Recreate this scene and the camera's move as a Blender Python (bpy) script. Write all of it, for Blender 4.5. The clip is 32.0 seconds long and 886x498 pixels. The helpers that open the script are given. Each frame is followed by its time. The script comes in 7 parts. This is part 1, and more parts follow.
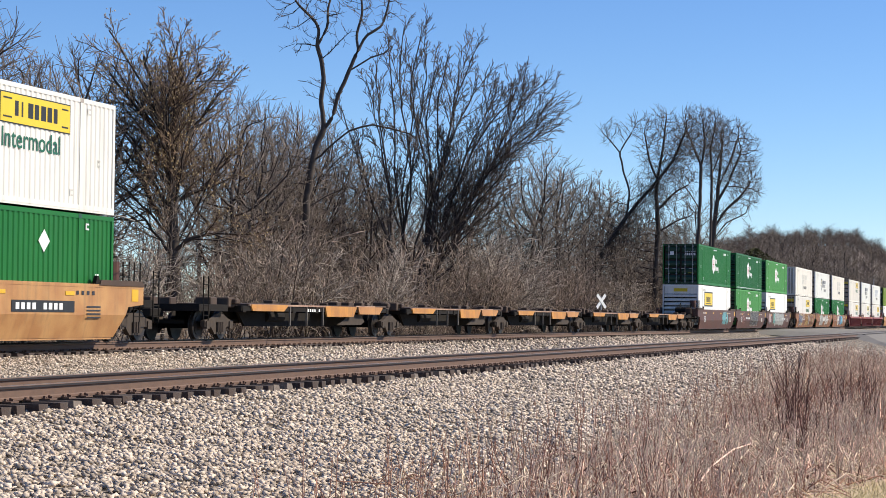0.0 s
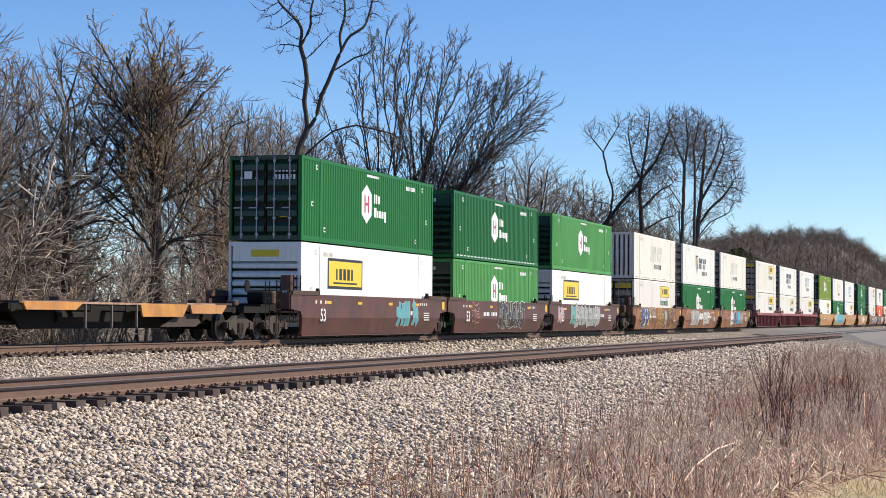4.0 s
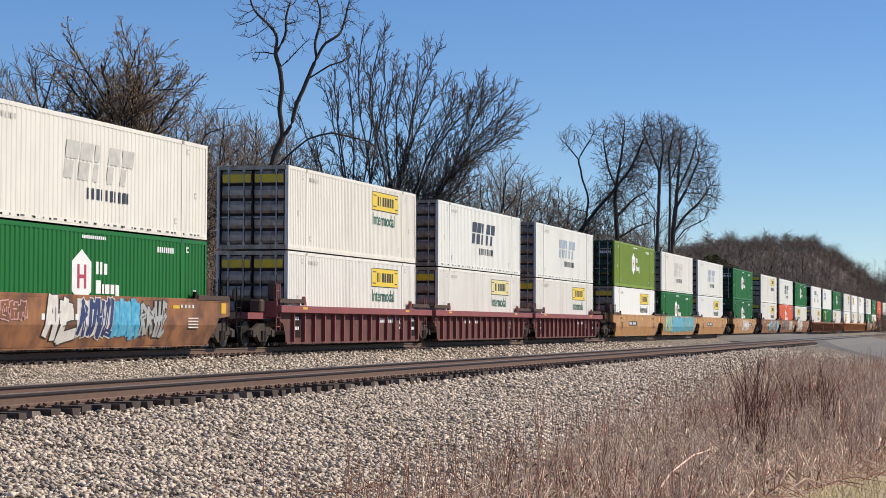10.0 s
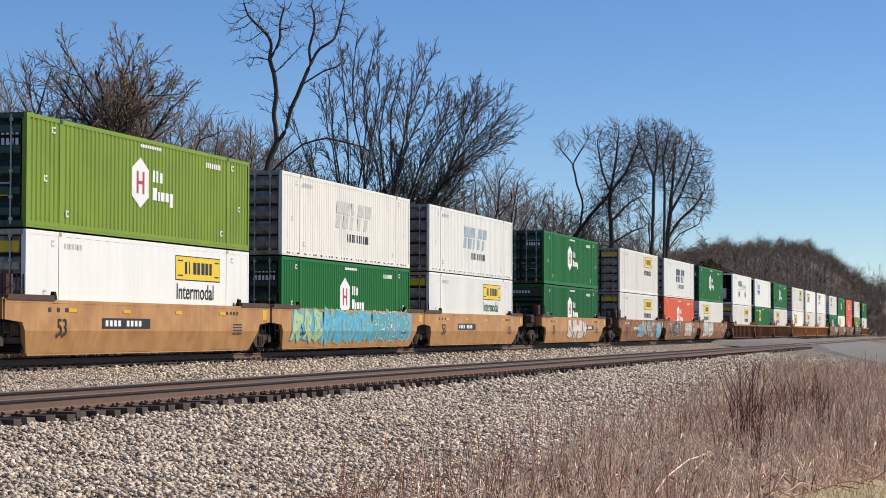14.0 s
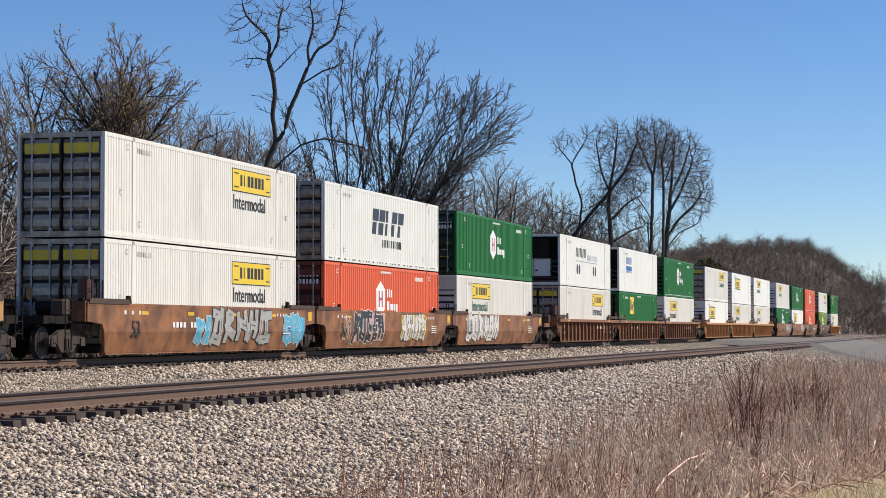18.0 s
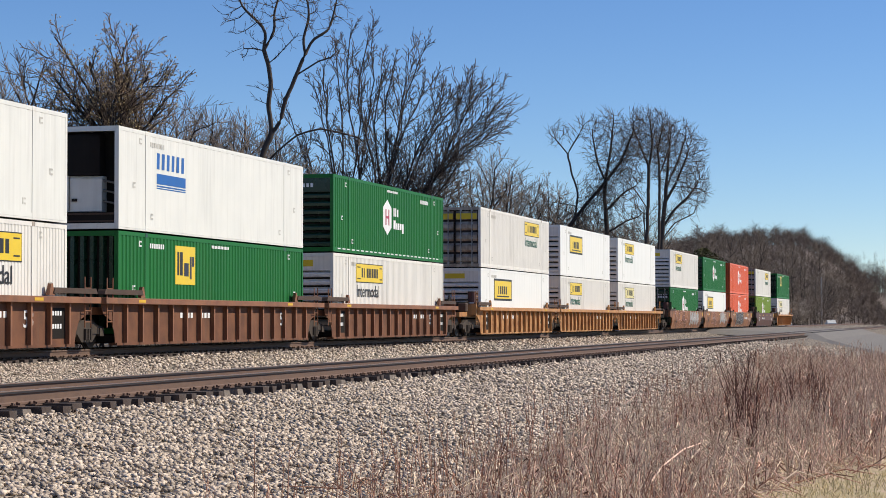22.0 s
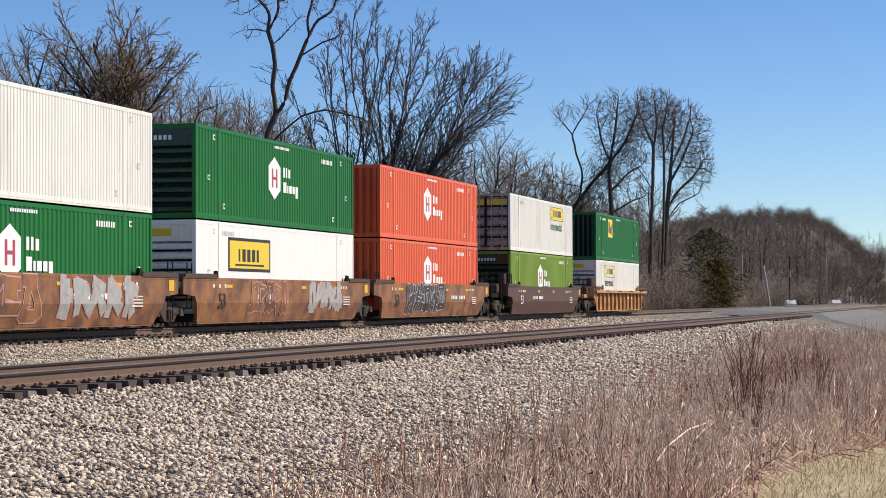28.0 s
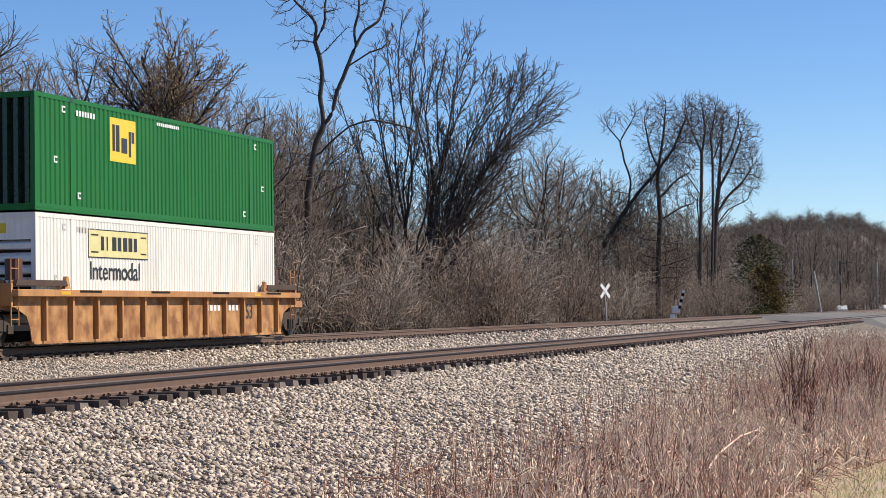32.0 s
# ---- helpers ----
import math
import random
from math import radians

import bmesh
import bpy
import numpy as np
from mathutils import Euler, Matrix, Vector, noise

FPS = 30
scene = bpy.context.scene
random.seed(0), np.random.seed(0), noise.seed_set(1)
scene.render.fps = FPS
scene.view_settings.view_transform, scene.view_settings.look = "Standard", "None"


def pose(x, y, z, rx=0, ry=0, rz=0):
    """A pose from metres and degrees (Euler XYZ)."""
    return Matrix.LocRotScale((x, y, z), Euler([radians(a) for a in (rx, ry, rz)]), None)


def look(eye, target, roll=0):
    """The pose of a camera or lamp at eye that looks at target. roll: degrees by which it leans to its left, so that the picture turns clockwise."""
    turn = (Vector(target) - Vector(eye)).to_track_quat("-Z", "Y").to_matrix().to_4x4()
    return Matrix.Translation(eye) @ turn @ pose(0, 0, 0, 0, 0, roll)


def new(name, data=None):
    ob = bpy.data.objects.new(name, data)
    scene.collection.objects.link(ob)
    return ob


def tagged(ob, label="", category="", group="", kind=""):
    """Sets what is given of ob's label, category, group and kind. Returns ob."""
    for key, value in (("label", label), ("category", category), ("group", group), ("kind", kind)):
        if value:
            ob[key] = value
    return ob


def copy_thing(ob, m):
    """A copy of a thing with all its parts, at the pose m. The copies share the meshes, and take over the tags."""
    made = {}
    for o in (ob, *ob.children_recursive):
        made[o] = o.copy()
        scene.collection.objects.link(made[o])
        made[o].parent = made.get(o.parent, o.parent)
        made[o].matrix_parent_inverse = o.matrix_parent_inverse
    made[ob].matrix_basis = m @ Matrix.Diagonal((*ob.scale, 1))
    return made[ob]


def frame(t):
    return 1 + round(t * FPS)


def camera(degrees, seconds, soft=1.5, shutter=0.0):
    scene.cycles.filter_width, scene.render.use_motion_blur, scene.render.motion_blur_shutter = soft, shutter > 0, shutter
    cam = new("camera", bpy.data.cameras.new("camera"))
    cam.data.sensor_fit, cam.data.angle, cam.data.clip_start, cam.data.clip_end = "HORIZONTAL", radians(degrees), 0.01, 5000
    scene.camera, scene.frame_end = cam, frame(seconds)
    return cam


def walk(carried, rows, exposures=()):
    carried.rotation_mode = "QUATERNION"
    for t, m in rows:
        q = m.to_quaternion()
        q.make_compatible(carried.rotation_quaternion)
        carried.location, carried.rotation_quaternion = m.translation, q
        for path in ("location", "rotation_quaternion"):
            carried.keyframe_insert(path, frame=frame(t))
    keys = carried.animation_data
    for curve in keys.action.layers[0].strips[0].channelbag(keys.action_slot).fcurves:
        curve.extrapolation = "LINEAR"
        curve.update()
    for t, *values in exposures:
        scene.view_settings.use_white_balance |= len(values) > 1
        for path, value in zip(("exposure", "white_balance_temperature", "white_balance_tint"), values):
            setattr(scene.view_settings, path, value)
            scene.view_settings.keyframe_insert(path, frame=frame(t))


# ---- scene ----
EYE = Vector((0.0, 0.0, 0.777))
cam = camera(24.23, 32.0, soft=0.6)


def aim(yaw, tilt, lean):
    a, b = radians(yaw), radians(tilt)
    way = Vector((math.cos(a) * math.cos(b), math.sin(a) * math.cos(b), math.sin(b)))
    return look(EYE, EYE + way * 50, lean)


walk(cam, [
    (0, aim(16.006, 1.887, 0.599)),
    (0.5, aim(15.866, 1.927, 0.594)),
    (1, aim(15.766, 1.959, 0.558)),
    (1.5, aim(15.701, 1.968, 0.501)),
    (2, aim(15.678, 1.950, 0.440)),
    (2.5, aim(15.682, 1.907, 0.367)),
    (3, aim(15.680, 1.876, 0.297)),
    (3.5, aim(15.639, 1.876, 0.332)),
    (5.5, aim(15.203, 2.004, 0.333)),
    (6, aim(15.116, 2.026, 0.208)),
    (6.5, aim(15.071, 2.039, 0.220)),
    (7, aim(15.074, 2.046, 0.204)),
    (7.5, aim(15.078, 2.040, 0.257)),
    (8, aim(15.089, 2.035, 0.284)),
    (8.5, aim(15.073, 2.035, 0.266)),
    (9, aim(15.025, 2.060, 0.262)),
    (9.5, aim(14.953, 2.082, 0.244)),
    (10, aim(14.881, 2.109, 0.265)),
    (10.5, aim(14.809, 2.125, 0.267)),
    (11, aim(14.732, 2.159, 0.263)),
    (11.5, aim(14.671, 2.180, 0.301)),
    (12, aim(14.651, 2.196, 0.306)),
    (12.5, aim(14.642, 2.207, 0.256)),
    (13, aim(14.670, 2.224, 0.197)),
    (13.5, aim(14.714, 2.238, 0.172)),
    (14, aim(14.733, 2.253, 0.140)),
    (14.5, aim(14.735, 2.244, 0.106)),
    (16.5, aim(14.781, 2.133, 0.015)),
    (17, aim(14.787, 2.152, 0.006)),
    (17.5, aim(14.764, 2.200, -0.039)),
    (18, aim(14.709, 2.252, -0.046)),
    (18.5, aim(14.655, 2.301, -0.124)),
    (19, aim(14.594, 2.315, -0.097)),
    (19.5, aim(14.557, 2.304, -0.069)),
    (20, aim(14.535, 2.280, -0.066)),
    (20.5, aim(14.544, 2.238, -0.063)),
    (21, aim(14.571, 2.157, -0.066)),
    (21.5, aim(14.595, 2.065, -0.089)),
    (22, aim(14.599, 1.979, -0.100)),
    (22.5, aim(14.566, 1.948, -0.187)),
    (23, aim(14.525, 1.986, -0.260)),
    (23.5, aim(14.476, 2.063, -0.346)),
    (24, aim(14.424, 2.139, -0.401)),
    (24.5, aim(14.392, 2.136, -0.421)),
    (25, aim(14.373, 2.074, -0.396)),
    (25.5, aim(14.380, 1.945, -0.371)),
    (27.5, aim(14.633, 1.444, -0.234)),
    (28, aim(14.730, 1.446, -0.231)),
    (28.5, aim(14.892, 1.489, -0.273)),
    (29, aim(15.101, 1.541, -0.322)),
    (29.5, aim(15.333, 1.613, -0.400)),
    (30, aim(15.582, 1.704, -0.514)),
    (30.5, aim(15.793, 1.787, -0.618)),
    (31, aim(15.928, 1.818, -0.671)),
    (31.5, aim(16.024, 1.783, -0.756)),
    (32, aim(16.082, 1.706, -0.773)),
], exposures=((0, 0.29), (2.5, 0.40), (6, 0.08), (12, -0.03), (18, 0.0), (23, 0.0), (25, -0.08), (28, 0.08), (32, 0.18)))

# ---- daylight ----
SUN_WAY = Vector((0.32, -0.70, 0.64)).normalized()
world = bpy.data.worlds.new("sky")
scene.world = world
world.use_nodes = True
wn = world.node_tree
sky = wn.nodes.new("ShaderNodeTexSky")
sky.sky_type, sky.sun_disc = "NISHITA", False
sky.sun_elevation = math.asin(SUN_WAY.z)
sky.sun_rotation = math.atan2(SUN_WAY.x, SUN_WAY.y)
sky.altitude, sky.air_density, sky.dust_density, sky.ozone_density = 2000, 1.0, 0.0, 5.0
deep = wn.nodes.new("ShaderNodeHueSaturation")
deep.inputs["Hue"].default_value, deep.inputs["Saturation"].default_value = 0.507, 1.13
wn.links.new(sky.outputs[0], deep.inputs["Color"])
wn.links.new(deep.outputs[0], wn.nodes["Background"].inputs[0])
wn.nodes["Background"].inputs[1].default_value = 0.121
sun_data = bpy.data.lights.new("sun", "SUN")
sun_data.energy, sun_data.angle, sun_data.color = 4.8, radians(0.53), (1.0, 0.90, 0.74)
sun_lamp = new("sun", sun_data)
sun_lamp.matrix_world = look(SUN_WAY * 100, (0, 0, 0))

# ---- materials ----
def surface(name, colour, rough=0.7, metal=0.0, vary=0.25, scale=3.0, fine=40.0, bump=0.15, second=None, streak=0.0, island=0.0, spec=0.5):
    """A painted or mineral surface: base colour with blotches, fine grain, optional runs of dirt and per-piece change."""
    m = bpy.data.materials.new(name)
    m.use_nodes = True
    t = m.node_tree
    b = t.nodes["Principled BSDF"]
    b.inputs["Metallic"].default_value = metal
    b.inputs["Specular IOR Level"].default_value = spec
    co = t.nodes.new("ShaderNodeTexCoord")
    big = t.nodes.new("ShaderNodeTexNoise")
    big.inputs["Scale"].default_value, big.inputs["Detail"].default_value = scale, 5
    t.links.new(co.outputs["Object"], big.inputs["Vector"])
    small = t.nodes.new("ShaderNodeTexNoise")
    small.inputs["Scale"].default_value, small.inputs["Detail"].default_value = fine, 3
    t.links.new(co.outputs["Object"], small.inputs["Vector"])
    dark = second or tuple(c * 0.55 for c in colour)
    ramp = t.nodes.new("ShaderNodeValToRGB")
    ramp.color_ramp.elements[0].position, ramp.color_ramp.elements[1].position = 0.35, 0.62
    ramp.color_ramp.elements[0].color, ramp.color_ramp.elements[1].color = (*dark, 1), (*colour, 1)
    t.links.new(big.outputs["Fac"], ramp.inputs["Fac"])
    base = t.nodes.new("ShaderNodeMix")
    base.data_type = "RGBA"
    base.inputs["Factor"].default_value = vary
    base.inputs["A"].default_value = (*colour, 1)
    t.links.new(ramp.outputs["Color"], base.inputs["B"])
    out = base.outputs["Result"]
    if streak:
        mp = t.nodes.new("ShaderNodeMapping")
        mp.inputs["Scale"].default_value = (3.2, 3.2, 0.25)
        t.links.new(co.outputs["Object"], mp.inputs["Vector"])
        run = t.nodes.new("ShaderNodeTexNoise")
        run.inputs["Scale"].default_value, run.inputs["Detail"].default_value = 1.6, 6
        t.links.new(mp.outputs["Vector"], run.inputs["Vector"])
        rr = t.nodes.new("ShaderNodeMapRange")
        rr.inputs["From Min"].default_value, rr.inputs["From Max"].default_value = 0.52, 0.75
        rr.inputs["To Max"].default_value = streak
        t.links.new(run.outputs["Fac"], rr.inputs["Value"])
        mix = t.nodes.new("ShaderNodeMix")
        mix.data_type = "RGBA"
        t.links.new(rr.outputs["Result"], mix.inputs["Factor"])
        t.links.new(out, mix.inputs["A"])
        mix.inputs["B"].default_value = (0.11, 0.085, 0.06, 1)
        out = mix.outputs["Result"]
    hsv = t.nodes.new("ShaderNodeHueSaturation")
    t.links.new(out, hsv.inputs["Color"])
    val = t.nodes.new("ShaderNodeMapRange")
    val.inputs["To Min"].default_value, val.inputs["To Max"].default_value = 1 - 0.3 * vary - island, 1 + 0.3 * vary + island
    if island:
        geo = t.nodes.new("ShaderNodeNewGeometry")
        t.links.new(geo.outputs["Random Per Island"], val.inputs["Value"])
    else:
        t.links.new(small.outputs["Fac"], val.inputs["Value"])
    t.links.new(val.outputs["Result"], hsv.inputs["Value"])
    t.links.new(hsv.outputs["Color"], b.inputs["Base Color"])
    rg = t.nodes.new("ShaderNodeMapRange")
    rg.inputs["To Min"].default_value, rg.inputs["To Max"].default_value = max(0.05, rough - 0.12), min(1, rough + 0.12)
    t.links.new(big.outputs["Fac"], rg.inputs["Value"])
    t.links.new(rg.outputs["Result"], b.inputs["Roughness"])
    if bump:
        bp = t.nodes.new("ShaderNodeBump")
        bp.inputs["Strength"].default_value, bp.inputs["Distance"].default_value = bump, 0.02
        t.links.new(small.outputs["Fac"], bp.inputs["Height"])
        t.links.new(bp.outputs["Normal"], b.inputs["Normal"])
    return m


WHITE = surface("aged_white_paint", (0.79, 0.765, 0.70), 0.5, vary=0.10, scale=0.8, bump=0.03, streak=0.20, spec=0.25)
BRIGHT = surface("clean_white_paint", (0.83, 0.82, 0.775), 0.4, vary=0.06, scale=0.8, bump=0.02, streak=0.06)
CREAM = surface("cream_white_paint", (0.79, 0.755, 0.67), 0.55, vary=0.12, scale=0.8, bump=0.03, streak=0.16, spec=0.3)
GREY_WHITE = surface("cool_white_paint", (0.77, 0.77, 0.715), 0.5, vary=0.1, scale=0.8, bump=0.03, streak=0.12, spec=0.3)
GREEN = surface("dark_green_paint", (0.013, 0.155, 0.030), 0.5, vary=0.2, scale=0.7, bump=0.03, streak=0.10, spec=0.25)
DEEP = surface("deep_green_paint", (0.010, 0.125, 0.026), 0.48, vary=0.2, scale=0.7, bump=0.03, streak=0.10, spec=0.25)
FADED = surface("faded_green_paint", (0.085, 0.31, 0.085), 0.6, vary=0.3, scale=0.7, bump=0.03, streak=0.08, spec=0.25)
LIME = surface("lime_green_paint", (0.205, 0.305, 0.04), 0.55, vary=0.25, scale=0.7, bump=0.03, streak=0.08, spec=0.25)
ORANGE = surface("orange_red_paint", (0.78, 0.125, 0.035), 0.45, vary=0.2, scale=0.7, bump=0.03, streak=0.06)
DARK_END = surface("black_green_steel", (0.010, 0.045, 0.022), 0.28, vary=0.4, scale=2, streak=0.1, spec=0.45)
# Near-black colour stands for the shade between end ribs and in the cooler recess.
END_SHADE = surface("shade_behind_end_ribs", (0.024, 0.022, 0.020), 0.9, vary=0.4, scale=3, spec=0.1)
SILVER_END = surface("sooty_silver_door_steel", (0.36, 0.30, 0.245), 0.32, 0.25, vary=0.8, scale=2, second=(0.06, 0.054, 0.048), streak=0.3, spec=0.4)
# Door leaf colour set near-black for the shade in recesses between panels.
DOOR_LEAF = surface("shade_brown_black_door_steel", (0.035, 0.027, 0.022), 0.7, vary=0.5, scale=3, spec=0.2)
DARK_RED = surface("dark_red_steel", (0.14, 0.022, 0.016), 0.5, vary=0.3, scale=2, streak=0.1)
SOOT = surface("sooty_black_steel", (0.020, 0.017, 0.015), 0.85, vary=0.4, scale=3, bump=0.2, spec=0.15)
ALU = surface("dull_aluminium_paint", (0.86, 0.81, 0.73), 0.4, 0.15, vary=0.2, scale=2, streak=0.2)
STEEL_GREY = surface("grey_steel", (0.16, 0.16, 0.155), 0.5, 0.4, vary=0.4, scale=3, streak=0.3)
APRON = surface("dusty_grey_steel", (0.16, 0.145, 0.13), 0.8, vary=0.4, scale=2, streak=0.3, spec=0.2)
DOOR_GREY = surface("dirty_pale_door_paint", (0.50, 0.41, 0.32), 0.32, 0.2, vary=0.8, scale=2, second=(0.12, 0.08, 0.06), streak=0.6, spec=0.4)
GALVANISED = surface("dull_galvanised_steel", (0.46, 0.46, 0.45), 0.4, 0.5, vary=0.5, scale=4, streak=0.3)
DECK = surface("brown_black_deck_steel", (0.085, 0.055, 0.04), 0.7, vary=0.5, scale=2, streak=0.3, spec=0.3)
APRON_D = surface("brown_dust_on_cast_steel", (0.08, 0.064, 0.053), 0.85, vary=0.5, scale=4, spec=0.15)
BROWN = surface("red_brown_car_paint", (0.115, 0.042, 0.030), 0.6, vary=0.7, scale=1.8, second=(0.045, 0.024, 0.020), streak=0.35)
TAN = surface("faded_yellow_car_paint", (0.49, 0.265, 0.10), 0.6, vary=0.6, scale=1.6, second=(0.33, 0.135, 0.045), streak=0.30)
RUST = surface("rusted_orange_car_paint", (0.32, 0.135, 0.052), 0.7, vary=0.85, scale=1.7, second=(0.10, 0.042, 0.024), streak=0.50)
# Maroon lifted towards the sunlit chord; MAROON_D carries the sheet's shade and grime.
MAROON = surface("dusty_sunlit_maroon_paint", (0.27, 0.072, 0.072), 0.65, vary=0.4, scale=1.2, streak=0.25)
APRON_O = surface("faded_orange_apron_paint", (0.55, 0.25, 0.055), 0.6, vary=0.5, scale=1.5, second=(0.25, 0.10, 0.04), streak=0.4)
OCHRE = surface("orange_ochre_car_paint", (0.50, 0.245, 0.085), 0.6, vary=0.5, scale=1.2, second=(0.30, 0.11, 0.035), streak=0.4)
RIB_BROWN = surface("rusty_brown_car_paint", (0.27, 0.115, 0.055), 0.65, vary=0.6, scale=1.4, second=(0.13, 0.05, 0.028), streak=0.4)
RIB_BROWN_D = surface("grimy_brown_sheet", (0.19, 0.085, 0.048), 0.75, vary=0.7, scale=1.5, second=(0.09, 0.042, 0.028), streak=0.5, spec=0.2)
MAROON_D = surface("grimy_shaded_maroon_sheet", (0.16, 0.072, 0.064), 0.8, vary=0.6, scale=1.5, second=(0.075, 0.042, 0.038), streak=0.5, spec=0.2)
OCHRE_D = surface("grimy_ochre_sheet", (0.50, 0.27, 0.115), 0.7, vary=0.9, scale=2.4, second=(0.22, 0.09, 0.038), streak=0.5, spec=0.2)
EDGE_WORN = surface("rubbed_rusty_deck_edge", (0.42, 0.27, 0.19), 0.6, vary=0.7, scale=3, second=(0.16, 0.07, 0.045), spec=0.3)
SPRAY_N = surface("navy_spray_paint", (0.03, 0.045, 0.15), 0.5, vary=0.4, scale=4, bump=0.0)
SPRAY_Y = surface("yellow_spray_paint", (0.75, 0.60, 0.16), 0.5, vary=0.4, scale=4, bump=0.0)
SAFETY = surface("yellow_safety_paint", (0.72, 0.42, 0.02), 0.5, vary=0.2, scale=4)
SIGN_Y = surface("yellow_sign_film", (0.80, 0.56, 0.02), 0.4, vary=0.12, scale=3, bump=0.0)
PALE_Y = surface("faded_yellow_film", (0.75, 0.66, 0.30), 0.5, vary=0.3, scale=3, bump=0.0)
INK = surface("black_lettering", (0.02, 0.02, 0.02), 0.5, vary=0.2, scale=5, bump=0.0)
NAVY = surface("navy_lettering", (0.030, 0.034, 0.055), 0.5, vary=0.3, scale=5, bump=0.0)
PALE_BLUE = surface("faded_blue_lettering", (0.36, 0.42, 0.50), 0.5, vary=0.5, scale=4, bump=0.0)
GHOST = surface("worn_grey_lettering", (0.58, 0.56, 0.50), 0.5, vary=0.4, scale=4, bump=0.0)
BLUE = surface("blue_lettering", (0.02, 0.13, 0.42), 0.5, vary=0.3, scale=4, bump=0.0)
WORD_G = surface("dark_green_lettering", (0.015, 0.12, 0.065), 0.5, vary=0.2, scale=5, bump=0.0)
FILM_W = surface("white_marking_film", (0.82, 0.82, 0.80), 0.5, vary=0.15, scale=5, bump=0.0)
FILM_R = surface("red_marking_film", (0.42, 0.05, 0.09), 0.5, vary=0.2, scale=5, bump=0.0)
SPRAY_B = surface("blue_spray_paint", (0.05, 0.33, 0.55), 0.5, vary=0.5, scale=4, second=(0.25, 0.6, 0.7), bump=0.0)
SPRAY_L = surface("pale_lime_spray_paint", (0.45, 0.58, 0.30), 0.5, vary=0.5, scale=4, bump=0.0)
SPRAY_T = surface("teal_spray_paint", (0.10, 0.36, 0.40), 0.5, vary=0.4, scale=4, bump=0.0)
SPRAY_W = surface("white_spray_paint", (0.72, 0.68, 0.62), 0.5, vary=0.4, scale=4, bump=0.0)
SPRAY_P = surface("pink_spray_paint", (0.62, 0.34, 0.32), 0.5, vary=0.4, scale=4, bump=0.0)
SPRAY_K = surface("black_spray_paint", (0.03, 0.03, 0.035), 0.5, vary=0.3, scale=4, bump=0.0)
SPRAY_G = surface("grey_spray_paint", (0.40, 0.40, 0.38), 0.5, vary=0.5, scale=4, bump=0.0)
RAIL = surface("brown_rail_steel", (0.15, 0.088, 0.060), 0.7, 0.0, vary=0.4, scale=6)
RAIL_TOP = surface("worn_rail_head", (0.32, 0.29, 0.27), 0.32, 0.85, vary=0.2, scale=6, bump=0.03)
WHEEL_STEEL = surface("dirty_wheel_steel", (0.05, 0.042, 0.038), 0.55, 0.5, vary=0.4, scale=6)
TIE = surface("creosoted_timber", (0.062, 0.042, 0.034), 0.85, vary=0.6, scale=5, second=(0.12, 0.10, 0.085), bump=0.5)
TIE_PALE = surface("bleached_tie_timber", (0.19, 0.155, 0.13), 0.9, vary=0.6, scale=5, second=(0.07, 0.055, 0.045), bump=0.5)
RAIL_DARK = surface("oily_rail_head_side", (0.022, 0.015, 0.014), 0.6, vary=0.4, scale=6)
STONE = surface("crushed_limestone", (0.60, 0.50, 0.40), 0.9, vary=0.45, scale=9, second=(0.34, 0.265, 0.20), island=0.36, bump=0.3, spec=0.25)
# Straw litter; its dark second tone stands for shaded gaps among the stems.
DRY_BANK = surface("dry_straw_litter", (0.42, 0.31, 0.235), 0.95, vary=0.85, scale=5, fine=30, second=(0.09, 0.063, 0.05), bump=0.8, spec=0.2)


def gravel(name):
    """Packed crushed stone: each cell of a fine mosaic is one stone with its own tone."""
    m = bpy.data.materials.new(name)
    m.use_nodes = True
    t = m.node_tree
    b = t.nodes["Principled BSDF"]
    b.inputs["Roughness"].default_value, b.inputs["Specular IOR Level"].default_value = 0.9, 0.25
    co = t.nodes.new("ShaderNodeTexCoord")
    cells = t.nodes.new("ShaderNodeTexVoronoi")
    cells.inputs["Scale"].default_value = 12
    t.links.new(co.outputs["Object"], cells.inputs["Vector"])
    sep = t.nodes.new("ShaderNodeSeparateColor")
    t.links.new(cells.outputs["Color"], sep.inputs["Color"])
    ramp = t.nodes.new("ShaderNodeValToRGB")
    e = ramp.color_ramp.elements
    e[0].position, e[0].color = 0.0, (0.09, 0.07, 0.054, 1)
    e[1].position, e[1].color = 1.0, (0.68, 0.575, 0.46, 1)
    k = e.new(0.35)
    k.color = (0.44, 0.37, 0.29, 1)
    t.links.new(sep.outputs[0], ramp.inputs["Fac"])
    # Cell borders darkened: the shade between stones is put into the colour.
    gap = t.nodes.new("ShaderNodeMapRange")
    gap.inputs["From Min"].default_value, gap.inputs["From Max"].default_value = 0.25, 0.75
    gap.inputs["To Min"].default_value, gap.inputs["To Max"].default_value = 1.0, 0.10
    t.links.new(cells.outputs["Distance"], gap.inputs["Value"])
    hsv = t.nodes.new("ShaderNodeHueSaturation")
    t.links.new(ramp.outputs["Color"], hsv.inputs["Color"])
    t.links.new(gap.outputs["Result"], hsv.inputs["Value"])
    t.links.new(hsv.outputs["Color"], b.inputs["Base Color"])
    bp = t.nodes.new("ShaderNodeBump")
    bp.inputs["Strength"].default_value, bp.inputs["Distance"].default_value = 1.0, 0.03
    bp.invert = True
    t.links.new(cells.outputs["Distance"], bp.inputs["Height"])
    t.links.new(bp.outputs["Normal"], b.inputs["Normal"])
    return m


